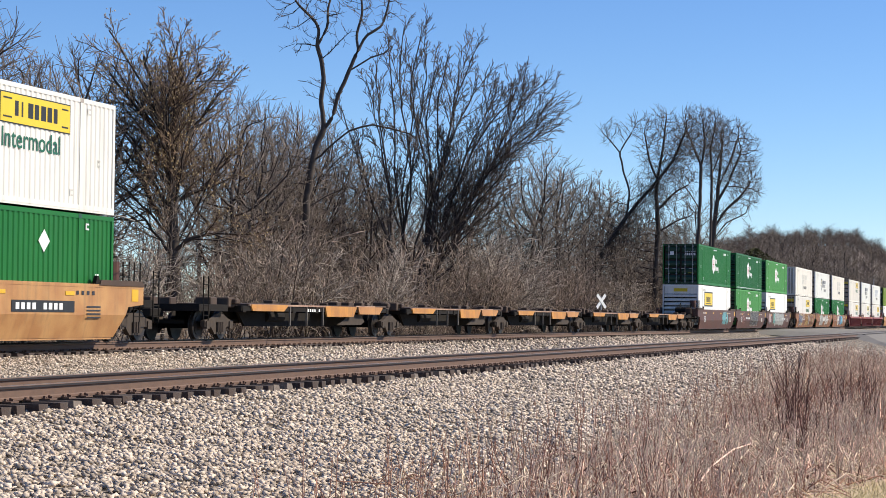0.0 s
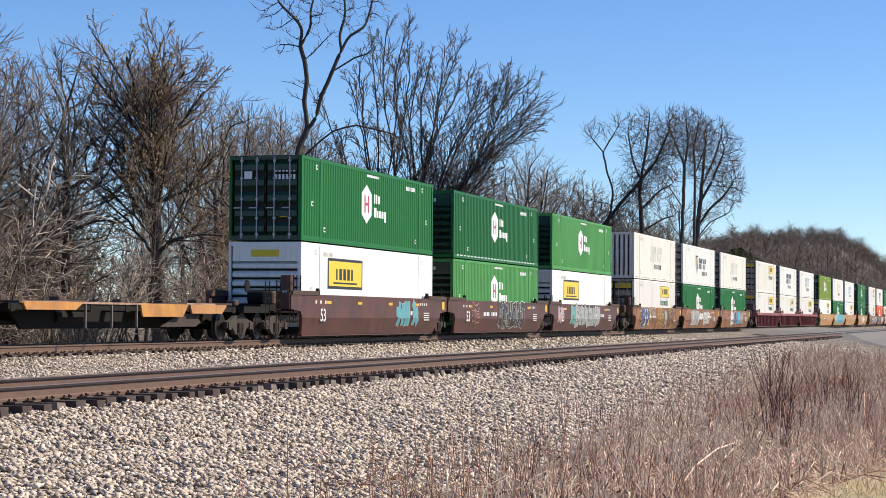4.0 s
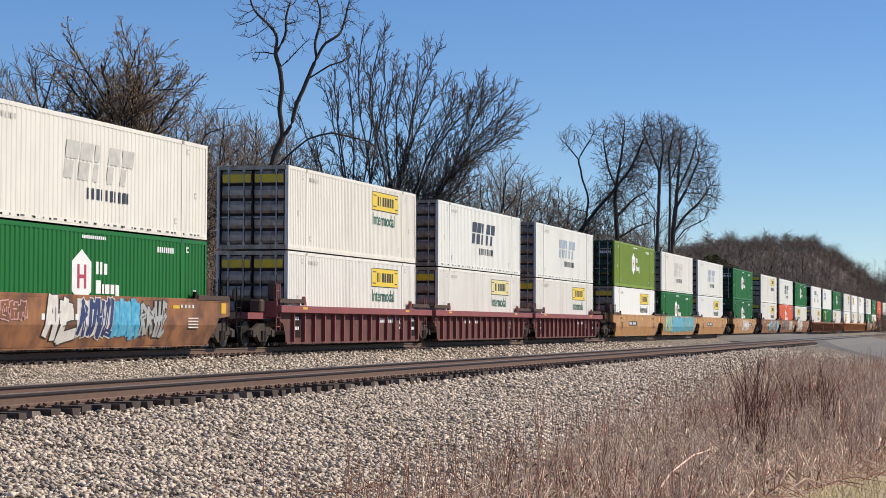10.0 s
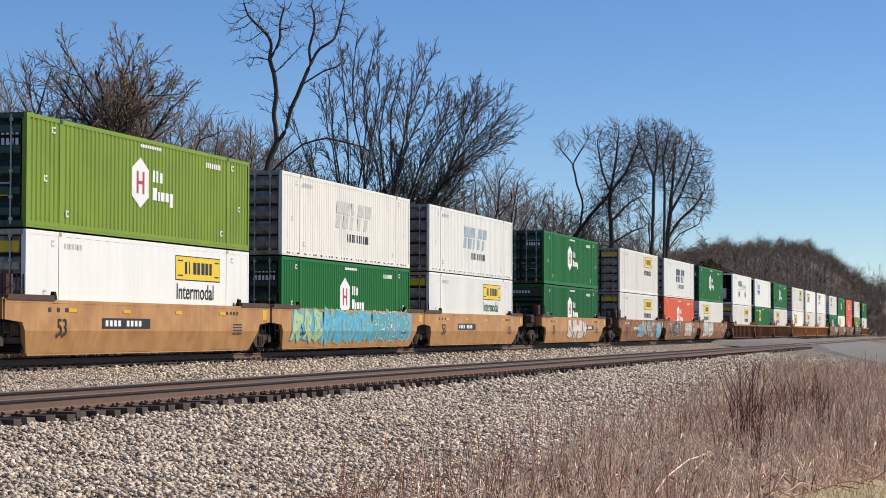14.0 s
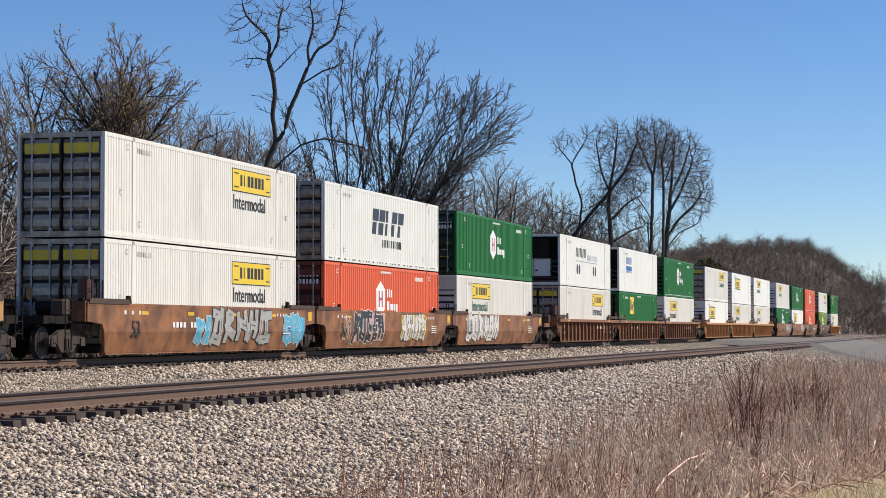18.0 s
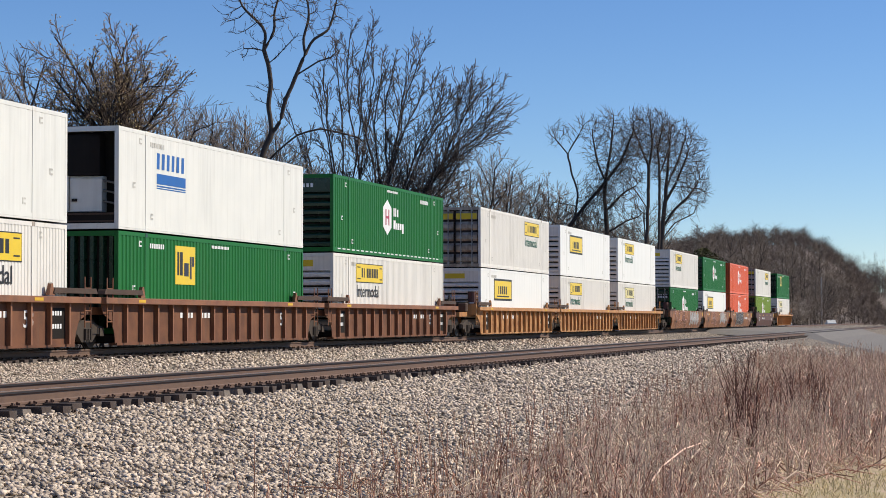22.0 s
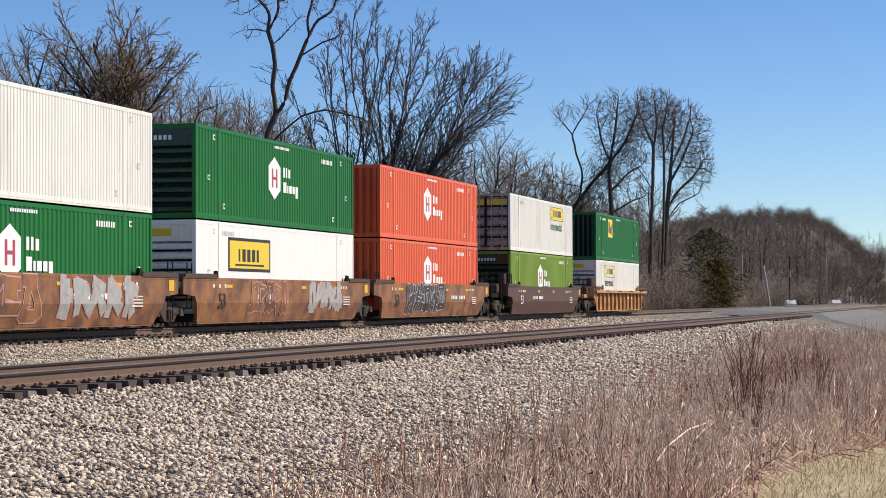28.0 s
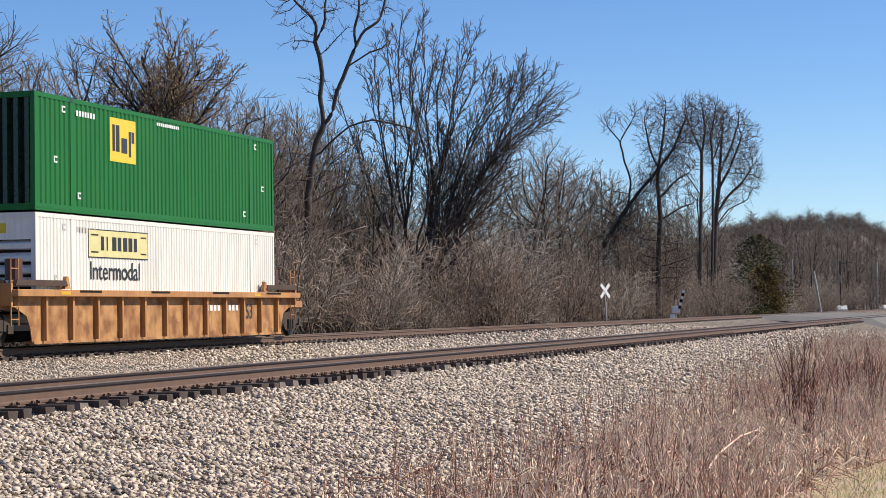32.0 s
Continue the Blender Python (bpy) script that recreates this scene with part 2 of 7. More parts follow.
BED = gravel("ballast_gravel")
EARTH = surface("leaf_litter_and_dry_grass", (0.20, 0.145, 0.085), 0.95, vary=0.7, scale=0.6, fine=14, second=(0.11, 0.085, 0.05), bump=0.8)
BLADE = surface("yellow_green_blades", (0.62, 0.52, 0.30), 0.9, vary=0.3, scale=2, island=0.45, bump=0, spec=0.2)
LAWN = surface("short_spring_lawn", (0.46, 0.38, 0.21), 0.9, vary=0.9, scale=4.0, fine=30, second=(0.60, 0.44, 0.31), bump=0.6)
ASPHALT = surface("worn_asphalt", (0.23, 0.21, 0.185), 0.85, vary=0.4, scale=1.5, fine=60, bump=0.3)
TAR = surface("dark_rubber_and_tar", (0.045, 0.04, 0.038), 0.8, vary=0.3, scale=4)
BARK_D = surface("dark_bark", (0.092, 0.075, 0.064), 0.9, vary=0.5, scale=4, fine=30, bump=0.6, spec=0.2)
TWIG = surface("brown_twigs", (0.27, 0.215, 0.17), 0.9, vary=0.3, scale=2, island=0.25, bump=0, spec=0.2)
BRUSH = surface("dark_brush_twigs", (0.33, 0.25, 0.195), 0.9, vary=0.3, scale=2, island=0.3, bump=0, spec=0.2)
PALE_TWIG = surface("bleached_twigs", (0.46, 0.39, 0.32), 0.9, vary=0.3, scale=2, island=0.4, bump=0, spec=0.2)
TWIG_D = surface("dark_twigs", (0.15, 0.12, 0.10), 0.9, vary=0.3, scale=2, island=0.25, bump=0, spec=0.2)
TWIG_R = surface("budding_red_brown_twigs", (0.25, 0.175, 0.12), 0.9, vary=0.3, scale=2, island=0.25, bump=0, spec=0.2)
BUDS = surface("tan_spring_buds", (0.40, 0.30, 0.15), 0.9, vary=0.3, scale=2, island=0.3, bump=0, spec=0.2)
FAR_TWIG = surface("distant_grey_twigs", (0.165, 0.13, 0.11), 0.95, vary=0.3, scale=2, island=0.25, bump=0, spec=0.1)
HILLSIDE = surface("wooded_hillside_floor", (0.16, 0.125, 0.10), 0.95, vary=0.6, scale=0.05, fine=0.5, bump=0)
CEDAR_B = surface("olive_brown_cedar_foliage", (0.15, 0.105, 0.04), 0.9, vary=0.4, scale=2, island=0.45, bump=0, second=(0.07, 0.07, 0.03), spec=0.2)
CEDAR = surface("cedar_foliage", (0.07, 0.08, 0.038), 0.9, vary=0.4, scale=2, island=0.35, bump=0, second=(0.16, 0.11, 0.05), spec=0.2)
STRAW = surface("dry_straw_stems", (0.78, 0.63, 0.47), 0.9, vary=0.3, scale=3, island=0.3, bump=0, spec=0.2)
FAWN = surface("faded_dead_grass", (0.68, 0.475, 0.37), 0.9, vary=0.3, scale=3, island=0.35, bump=0, spec=0.2)
WEED = surface("red_brown_weed_stems", (0.40, 0.215, 0.15), 0.9, vary=0.3, scale=3, island=0.35, bump=0, spec=0.2)
WEED_D = surface("dark_plum_brush_stems", (0.15, 0.075, 0.06), 0.9, vary=0.3, scale=3, island=0.35, bump=0, spec=0.2)
POLE_W = surface("weathered_pale_timber", (0.42, 0.40, 0.37), 0.8, vary=0.3, scale=5)


# ---- mesh helpers ----
def part(name, bm, material, parent=None, label=""):
    """One bmesh as ONE mesh object under a thing or a part."""
    data = bpy.data.meshes.new(name)
    bm.to_mesh(data)
    bm.free()
    data.materials.append(material)
    ob = new(name, data)
    ob.parent = parent
    return tagged(ob, label)


def again(name, data, parent, at=(0, 0, 0), label=""):
    """One more object on a mesh that is already built."""
    ob = new(name, data)
    ob.parent, ob.location = parent, at
    return tagged(ob, label)


def raw(name, verts, faces, material, parent=None, smooth=False):
    data = bpy.data.meshes.new(name)
    data.from_pydata(verts, [], faces)
    data.materials.append(material)
    if smooth:
        data.polygons.foreach_set("use_smooth", [True] * len(data.polygons))
    ob = new(name, data)
    ob.parent = parent
    return ob


def arrays(name, v, f, material, parent=None, smooth=False):
    """A mesh from numpy arrays of corners (n, 3) and of triangles or quads (m, k)."""
    data = bpy.data.meshes.new(name)
    k = f.shape[1]
    data.vertices.add(len(v))
    data.vertices.foreach_set("co", v.astype(np.float32).ravel())
    data.loops.add(f.size)
    data.loops.foreach_set("vertex_index", f.astype(np.int32).ravel())
    data.polygons.add(len(f))
    data.polygons.foreach_set("loop_start", np.arange(len(f), dtype=np.int32) * k)
    data.polygons.foreach_set("loop_total", np.full(len(f), k, dtype=np.int32))
    data.update(calc_edges=True)
    if smooth:
        data.polygons.foreach_set("use_smooth", np.ones(len(f), dtype=bool))
    data.materials.append(material)
    ob = new(name, data)
    ob.parent = parent
    return ob


def box(bm, x0, x1, y0, y1, z0, z1):
    v = [bm.verts.new(p) for p in ((x0, y0, z0), (x1, y0, z0), (x1, y1, z0), (x0, y1, z0), (x0, y0, z1), (x1, y0, z1), (x1, y1, z1), (x0, y1, z1))]
    for q in ((3, 2, 1, 0), (4, 5, 6, 7), (0, 1, 5, 4), (1, 2, 6, 5), (2, 3, 7, 6), (3, 0, 4, 7)):
        bm.faces.new([v[i] for i in q])
    return bm


def boxes(*dims, bevel=0.0):
    bm = bmesh.new()
    for d in dims:
        box(bm, *d)
    if bevel:
        bmesh.ops.bevel(bm, geom=bm.edges[:], offset=bevel, segments=1, affect="EDGES", clamp_overlap=True)
    return bm


def slab(outline, y0, y1):
    """A plate standing along the track: an outline in x and z, from y0 to y1."""
    bm = bmesh.new()
    a = [bm.verts.new((x, y0, z)) for x, z in outline]
    b = [bm.verts.new((x, y1, z)) for x, z in outline]
    n = len(a)
    bm.faces.new(a)
    bm.faces.new(b[::-1])
    for i in range(n):
        bm.faces.new((a[(i + 1) % n], a[i], b[i], b[(i + 1) % n]))
    bmesh.ops.recalc_face_normals(bm, faces=bm.faces[:])
    return bm


def disc(bm, c, r, y0, y1, n=20, r2=None):
    """A round plate with its axle across the track."""
    r2 = r2 or r
    a = [bm.verts.new((c[0] + r * math.cos(2 * math.pi * i / n), y0, c[1] + r * math.sin(2 * math.pi * i / n))) for i in range(n)]
    b = [bm.verts.new((c[0] + r2 * math.cos(2 * math.pi * i / n), y1, c[1] + r2 * math.sin(2 * math.pi * i / n))) for i in range(n)]
    bm.faces.new(a)
    bm.faces.new(b[::-1])
    for i in range(n):
        bm.faces.new((a[(i + 1) % n], a[i], b[i], b[(i + 1) % n]))
    return bm


def rod(bm, p, q, r, n=6):
    p, q = Vector(p), Vector(q)
    m = Matrix.Translation((p + q) / 2) @ (q - p).to_track_quat("Z", "Y").to_matrix().to_4x4()
    bmesh.ops.create_cone(bm, cap_ends=True, segments=n, radius1=r, radius2=r, depth=(q - p).length, matrix=m)
    return bm


def plates(y, *rects, lean=0.0):
    """Thin marks on a side: (x0, x1, z0, z1) each, 3 mm thick, facing the near side."""
    bm = bmesh.new()
    for x0, x1, z0, z1 in rects:
        s = lean * (z1 - z0)
        v = [bm.verts.new(p) for p in ((x0, y, z0), (x1, y, z0), (x1 + s, y, z1), (x0 + s, y, z1))]
        w = [bm.verts.new((p.co.x, y + 0.003, p.co.z)) for p in v]
        bm.faces.new(v)
        for i in range(4):
            bm.faces.new((v[(i + 1) % 4], v[i], w[i], w[(i + 1) % 4]))
    return bm

# ---- ground, ballast and tracks ----
NEAR_Y, NEAR_Z = 12.753, -0.116      # middle of the near track, its rail head
FAR_Y, FAR_Z = 24.497, 0.0           # middle of the far track, its rail head
PROFILE = ((-6.0, -0.98), (2.0, -0.94), (5.2, -0.90), (7.2, -0.80), (9.4, -0.66), (11.0, -0.485), (11.45, -0.435), (11.9, -0.40), (13.7, -0.38),
           (14.6, -0.45), (17.0, -0.52), (20.0, -0.50), (22.2, -0.38), (22.9, -0.27), (26.1, -0.27), (27.2, -0.55), (28.6, -0.80))


def bed_z(y):
    """Height of the ballast bed at a distance y from the path's side."""
    for (a, za), (b, zb) in zip(PROFILE, PROFILE[1:]):
        if y <= b:
            return za + (zb - za) * max(0.0, y - a) / (b - a)
    return PROFILE[-1][1]


def ground_sheet():
    ys = [-3000, -400, -60, -6.3] + [28.9, 60, 400, 3000]
    zs = [-1.2, -1.2, -1.1, -1.0] + [-0.85, -0.8, -0.8, -0.8]
    xs = [-3000, -300, -60, 0, 60, 150, 300, 700, 4200]
    v = [(x, y, z) for x in xs for y, z in zip(ys, zs)]
    n = len(ys)
    f = [(i * n + j, (i + 1) * n + j, (i + 1) * n + j + 1, i * n + j + 1) for i in range(len(xs) - 1) for j in range(n - 1)]
    tagged(raw("ground", v, f, EARTH), "brown leaf litter and dry grass ground", "ground", kind="structure")
    xs = [-200] + [i * 0.5 for i in range(10, 180)] + [i * 4.0 for i in range(23, 100)] + [500, 900, 2600]
    ys = []
    for (a, _), (b, _) in zip(PROFILE, PROFILE[1:]):
        k = max(1, round((b - a) / 0.35))
        ys += [a + (b - a) * i / k for i in range(k)]
    ys.append(PROFILE[-1][0])
    for name, material, yy, label in (("bank", DRY_BANK, [y for y in ys if y <= 5.3], "strawy dry bank beside the ballast"),
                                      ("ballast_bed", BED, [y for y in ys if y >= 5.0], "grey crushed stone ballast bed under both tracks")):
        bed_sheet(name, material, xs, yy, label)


def bed_sheet(name, material, xs, ys, label):
    v = []
    for x in xs:
        for y in ys:
            lump = 0.045 * noise.noise((x * 0.9, y * 0.9, 0)) + 0.025 * noise.noise((x * 3, y * 3, 4))
            v.append((x, y, bed_z(y) + (lump if 4 < x < 90 else 0)))
    n = len(ys)
    f = [(i * n + j, (i + 1) * n + j, (i + 1) * n + j + 1, i * n + j + 1) for i in range(len(xs) - 1) for j in range(n - 1)]
    tagged(raw(name, v, f, material, smooth=True), label, name.replace("_", " "), kind="structure")


def rail_section():
    """Half outlines of a rail: foot, web and head, in y and z below the head's top."""
    half = ((0.0, 0.0), (0.026, 0.0), (0.036, -0.010), (0.036, -0.036), (0.010, -0.048), (0.009, -0.140), (0.024, -0.156), (0.076, -0.168), (0.076, -0.180))
    return [(y, z) for y, z in half] + [(-y, z) for y, z in reversed(half)]


def rail(parent, y, z, x0, x1, oily):
    sec = rail_section()
    n = len(sec)
    v = [(x, y + a, z + b) for x in (x0, x1) for a, b in sec]
    f = [(i, (i + 1) % n, n + (i + 1) % n, n + i) for i in range(n)] + [tuple(range(n - 1, -1, -1)), tuple(range(n, 2 * n))]
    ob = raw("rail", v, f, RAIL, parent)
    bm = boxes((x0, x1, y - 0.024, y + 0.024, z - 0.004, z + 0.0015))
    if oily:
        part("head_side", boxes((x0, x1, y - 0.0385, y - 0.0355, z - 0.037, z - 0.010)), RAIL_DARK, ob, "dark oily side of the rail head")
    part("running_surface", bm, RAIL_TOP, ob, "rubbed bright running surface")


def track(name, y, z, label, x_near, x_far):
    base = tagged(new(name), label, "railway track", "railway tracks", "structure")
    rail(base, y - 0.753, z, -120, 1500, y < 20)
    rail(base, y + 0.753, z, -120, 1500, y < 20)
    rnd = random.Random(int(y * 10))
    datas = []
    for k in range(4):
        bm = bmesh.new()
        box(bm, -0.115, 0.115, -1.30, 1.30, -0.18, 0.0)
        for p in bm.verts:
            p.co += Vector((rnd.uniform(-0.012, 0.012), rnd.uniform(-0.03, 0.03), rnd.uniform(-0.008, 0.008)))
        d = bpy.data.meshes.new("tie")
        bm.to_mesh(d)
        bm.free()
        d.materials.append(TIE if k else TIE_PALE)
        datas.append(d)
    plate = boxes((-0.10, 0.10, -0.19, 0.17, 0, 0.018), (-0.085, -0.06, -0.115, -0.085, 0.018, 0.05), (0.03, 0.055, -0.125, -0.095, 0.018, 0.055), (-0.02, 0.005, -0.175, -0.15, 0.018, 0.045))
    pd = bpy.data.meshes.new("tie_plate")
    plate.to_mesh(pd)
    plate.free()
    pd.materials.append(RAIL)
    top = z - 0.198
    x, i = x_near, 0
    while i < 230:
        ob = again("tie", datas[rnd.choice((0, 1, 2, 3, 1, 2, 3))], base, (x, y + rnd.uniform(-0.05, 0.05), top + rnd.uniform(-0.006, 0.006)))
        ob.rotation_euler = (0, 0, rnd.uniform(-0.02, 0.02))
        if i < 130:
            again("tie_plate", pd, base, (x, y - 0.753, top + 0.003))
        x += 0.505 + rnd.uniform(-0.03, 0.03)
        i += 1
    far = bmesh.new()
    while x < x_far:
        box(far, x - 0.115, x + 0.115, y - 1.3, y + 1.3, top - 0.18, top)
        x += 0.505
    tagged(part("far_ties", far, TIE, base), kind="stuff")


def stones():
    """Crushed stone lying on the bed, as one heap of separate sharp pieces."""
    rnd = np.random.RandomState(4)
    zones = ((5.2, 11.62, 9, 24, 330, 0.030), (5.4, 11.62, 24, 42, 235, 0.034), (6.0, 11.6, 42, 72, 95, 0.044), (7.0, 11.6, 72, 112, 36, 0.055),
             (14.0, 22.9, 24, 50, 150, 0.031), (14.0, 22.9, 50, 76, 48, 0.050), (14.0, 22.9, 76, 130, 16, 0.065))
    px, py, sz = [], [], []
    for y0, y1, x0, x1, dens, s in zones:
        n = int((y1 - y0) * (x1 - x0) * dens)
        x, y = rnd.uniform(x0, x1, n), rnd.uniform(y0, y1, n)
        keep = (y < x * 0.62) & (y > x * 0.05)
        px.append(x[keep]), py.append(y[keep]), sz.append(s * rnd.uniform(0.6, 1.45, keep.sum()))
    px, py, sz = map(np.concatenate, (px, py, sz))
    n = len(px)
    pz = np.array([bed_z(y) + 0.045 * noise.noise((x * 0.9, y * 0.9, 0)) + 0.025 * noise.noise((x * 3, y * 3, 4)) for x, y in zip(px, py)])
    base = np.array([(1, 0, 0), (-1, 0, 0), (0, 1, 0), (0, -1, 0), (0, 0, 1), (0, 0, -1)], float)
    faces = np.array([(0, 2, 4), (2, 1, 4), (1, 3, 4), (3, 0, 4), (2, 0, 5), (1, 2, 5), (3, 1, 5), (0, 3, 5)])
    v = base[None] * rnd.uniform(0.65, 1.25, (n, 6, 1)) + rnd.uniform(-0.42, 0.42, (n, 6, 3))
    q = rnd.normal(size=(n, 4))
    q /= np.linalg.norm(q, axis=1)[:, None]
    w, a, b, c = q.T
    R = np.stack([1 - 2 * (b * b + c * c), 2 * (a * b - w * c), 2 * (a * c + w * b), 2 * (a * b + w * c), 1 - 2 * (a * a + c * c), 2 * (b * c - w * a),
                  2 * (a * c - w * b), 2 * (b * c + w * a), 1 - 2 * (a * a + b * b)], -1).reshape(n, 3, 3)
    v = np.einsum("nij,nkj->nki", R, v) * sz[:, None, None]
    v[:, :, 2] *= 0.7
    v += np.stack([px, py, pz + sz * rnd.uniform(0.1, 0.75, n)], -1)[:, None]
    f = (faces[None] + 6 * np.arange(n)[:, None, None]).reshape(-1, 3)
    tagged(arrays("ballast_stones", v.reshape(-1, 3), f, STONE), "loose grey and tan crushed ballast stones", "gravel", kind="stuff")


def crossing():
    """The oblique road over both tracks, level with the rail heads."""
    def edge(y):
        return float(np.interp(y, (3, 7, 11.5, 24, 28, 34), (92, 119, 147, 186, 200, 222)))
    ys = (3.0, 7.0, 9.5, 11.2, 14.3, 22.8, 26.2, 30, 34)
    zs = (-0.92, -0.74, -0.50, -0.165, -0.15, -0.055, -0.045, -0.45, -0.75)
    bm = bmesh.new()
    rows = []
    for y, z in zip(ys, zs):
        rows.append([bm.verts.new((edge(y) + w, y, z + d)) for w, d in ((-6.0, -0.34), (0.3, 0), (62, 0), (64, -0.46))])
    for a, b in zip(rows, rows[1:]):
        for j in range(3):
            bm.faces.new((a[j], a[j + 1], b[j + 1], b[j]))
    road = part("crossing_road", bm, ASPHALT)
    tagged(road, "pale worn asphalt road over the level crossing", "road", kind="structure")
    for y, z in ((NEAR_Y, -0.142), (FAR_Y, -0.03)):
        for off in (-1.15, -0.62, 0.62, 1.15):
            x = edge(y + off)
            part("rubber_strip", boxes((x + 1, x + 60, y + off - 0.09, y + off + 0.09, z - 0.02, z + 0.008)), TAR, road, "dark rubber flangeway strip")


# ---- trees ----
def tubes(name, limbs, material, parent=None):
    """All limbs of one part: (points (n, 3), radii (n), sides) turned into tapered tubes."""
    groups = {}
    for p, r, k in limbs:
        groups.setdefault((len(p), k), []).append((p, r))
    V, F, base = [], [], 0
    for (n, k), items in sorted(groups.items()):
        P = np.array([p for p, r in items], float)
        Rr = np.array([r for p, r in items], float)
        d = np.gradient(P, axis=1)
        d /= np.linalg.norm(d, axis=2)[..., None] + 1e-9
        ref = np.where(np.abs(d[..., 2:3]) < 0.9, np.array([0, 0, 1.0]), np.array([1.0, 0, 0]))
        u = np.cross(d, ref)
        u /= np.linalg.norm(u, axis=2)[..., None] + 1e-9
        w = np.cross(d, u)
        a = np.arange(k) * 2 * np.pi / k
        ring = P[:, :, None] + Rr[:, :, None, None] * (u[:, :, None] * np.cos(a)[:, None] + w[:, :, None] * np.sin(a)[:, None])
        m = len(items)
        idx = np.arange(m * n * k).reshape(m, n, k) + base
        nx = np.roll(idx, -1, axis=2)
        F.append(np.stack([idx[:, :-1], nx[:, :-1], nx[:, 1:], idx[:, 1:]], -1).reshape(-1, 4))
        V.append(ring.reshape(-1, 3))
        base += m * n * k
    return arrays(name, np.concatenate(V), np.concatenate(F), material, parent)


def grow(out, rnd, p, d, length, r, lvl, S):
    """One limb and all that grows from it. S gives, level by level: segments, sides, children, angle, ratio, wobble, lift, first."""
    n = S["segs"][lvl]
    pts, rad = [Vector(p)], [r]
    d = Vector(d).normalized()
    dirs = [d.copy()]
    tip = S.get("tip", 0.3)
    for i in range(n):
        d = (d + Vector((rnd.gauss(0, 1), rnd.gauss(0, 1), rnd.gauss(0, 0.7))) * S["wob"][lvl] + Vector((0, 0, S["lift"][lvl])) + Vector(S.get("wind", (0, 0, 0)))).normalized()
        pts.append(pts[-1] + d * (length / n))
        rad.append(max(S.get("thin", 0.007), r * (1 - (1 - tip) * (i + 1) / n)))
        dirs.append(d.copy())
    out.append(([tuple(q) for q in pts], rad, S["sides"][lvl], lvl))
    if lvl + 1 >= len(S["segs"]):
        return
    kids = S["kids"][lvl]
    turn = rnd.uniform(0, 6.28)
    first = S["first"][lvl]
    for j in range(kids):
        f = first + (1 - first) * (j + rnd.random()) / kids
        i = min(n - 1, int(f * n))
        e = f * n - i
        q = pts[i].lerp(pts[i + 1], e)
        axis = dirs[i]
        turn += 2.4 + rnd.uniform(-0.4, 0.4)
        side = axis.orthogonal().normalized()
        side.rotate(Matrix.Rotation(turn, 3, axis))
        ang = radians(S["angle"][lvl] * rnd.uniform(0.75, 1.25))
        dd = axis * math.cos(ang) + side * math.sin(ang)
        ll = length * S["ratio"][lvl] * rnd.uniform(0.7, 1.2) * (1.1 - S.get("cone", 0.45) * f)
        rr = max(S.get("thin", 0.007), min(rad[i] * 0.75, r * S["rad"][lvl] * rnd.uniform(0.7, 1.1)))
        grow(out, rnd, q, dd, ll, rr, lvl + 1, S)


def wood(name, limbs, label, bark, twig, cut, buds=0, seed=0, bud_mat=None, group="trees along the line"):
    """A bare tree as a thing: the trunk with its main limbs, and the crown of twigs."""
    tree = tagged(new(name), label, "tree" if "shrub" not in name else "shrub", group)
    tubes("trunk", [(p, r, k) for p, r, k, l in limbs if l <= cut], bark, tree)
    fine = [(p, r, k) for p, r, k, l in limbs if l > cut]
    if fine:
        tubes("crown", fine, twig, tree)
    if buds:
        rnd = np.random.RandomState(seed)
        ends = np.array([p[-1 - (i % 2)] for i, (p, r, k) in enumerate(fine)])
        pick = ends[rnd.randint(0, len(ends), buds)] + rnd.normal(0, 0.10, (buds, 3))
        s = rnd.uniform(0.02, 0.05, (buds, 1, 1))
        base = np.array([(1, 0, 0), (-0.5, 0.87, 0), (-0.5, -0.87, 0), (0, 0, 1.6)], float)
        v = (base[None] * s + pick[:, None]).reshape(-1, 3)
        f = (np.array([(0, 2, 1), (0, 1, 3), (1, 2, 3), (2, 0, 3)])[None] + 4 * np.arange(buds)[:, None, None]).reshape(-1, 3)
        tagged(arrays("bud_cluster", v, f, bud_mat or BUDS, tree), kind="stuff")
    return tree


SLIM = dict(segs=(8, 5, 2, 1), sides=(6, 4, 3, 3), kids=(16, 7, 5), angle=(42, 40, 40), ratio=(0.30, 0.46, 0.5), wob=(0.06, 0.12, 0.16, 0.2),
            lift=(0.02, 0.12, 0.05, 0.0), first=(0.25, 0.2, 0.15), rad=(0.4, 0.45, 0.5), cone=0.5, thin=0.015)
BUSH = dict(segs=(6, 4, 2), sides=(4, 3, 3), kids=(9, 7), angle=(36, 40), ratio=(0.45, 0.5), wob=(0.12, 0.20, 0.26), lift=(0.04, 0.03, 0.0),
            first=(0.15, 0.1), rad=(0.5, 0.6), cone=0.3, thin=0.0135)


def place(tree, x, y, turn=0, size=1.0):
    tree.matrix_basis = Matrix.LocRotScale((x, y, -0.85), Euler((0, 0, turn)), (size, size, size))
    return tree


def along(line, step):
    """Points at even steps along a line of bends."""
    out = [Vector(line[0])]
    for a, b in zip(line, line[1:]):
        a, b = Vector(a), Vector(b)
        n = max(1, int((b - a).length / step))
        out += [a.lerp(b, (i + 1) / n) for i in range(n)]
    return out


def blob(rng, n, c, r):
    """Points inside an ellipsoid, denser towards its skin."""
    d = rng.normal(0, 1, (n, 3))
    d /= np.linalg.norm(d, axis=1)[:, None]
    return np.array(c) + d * (rng.rand(n, 1) ** 0.42) * np.array(r)


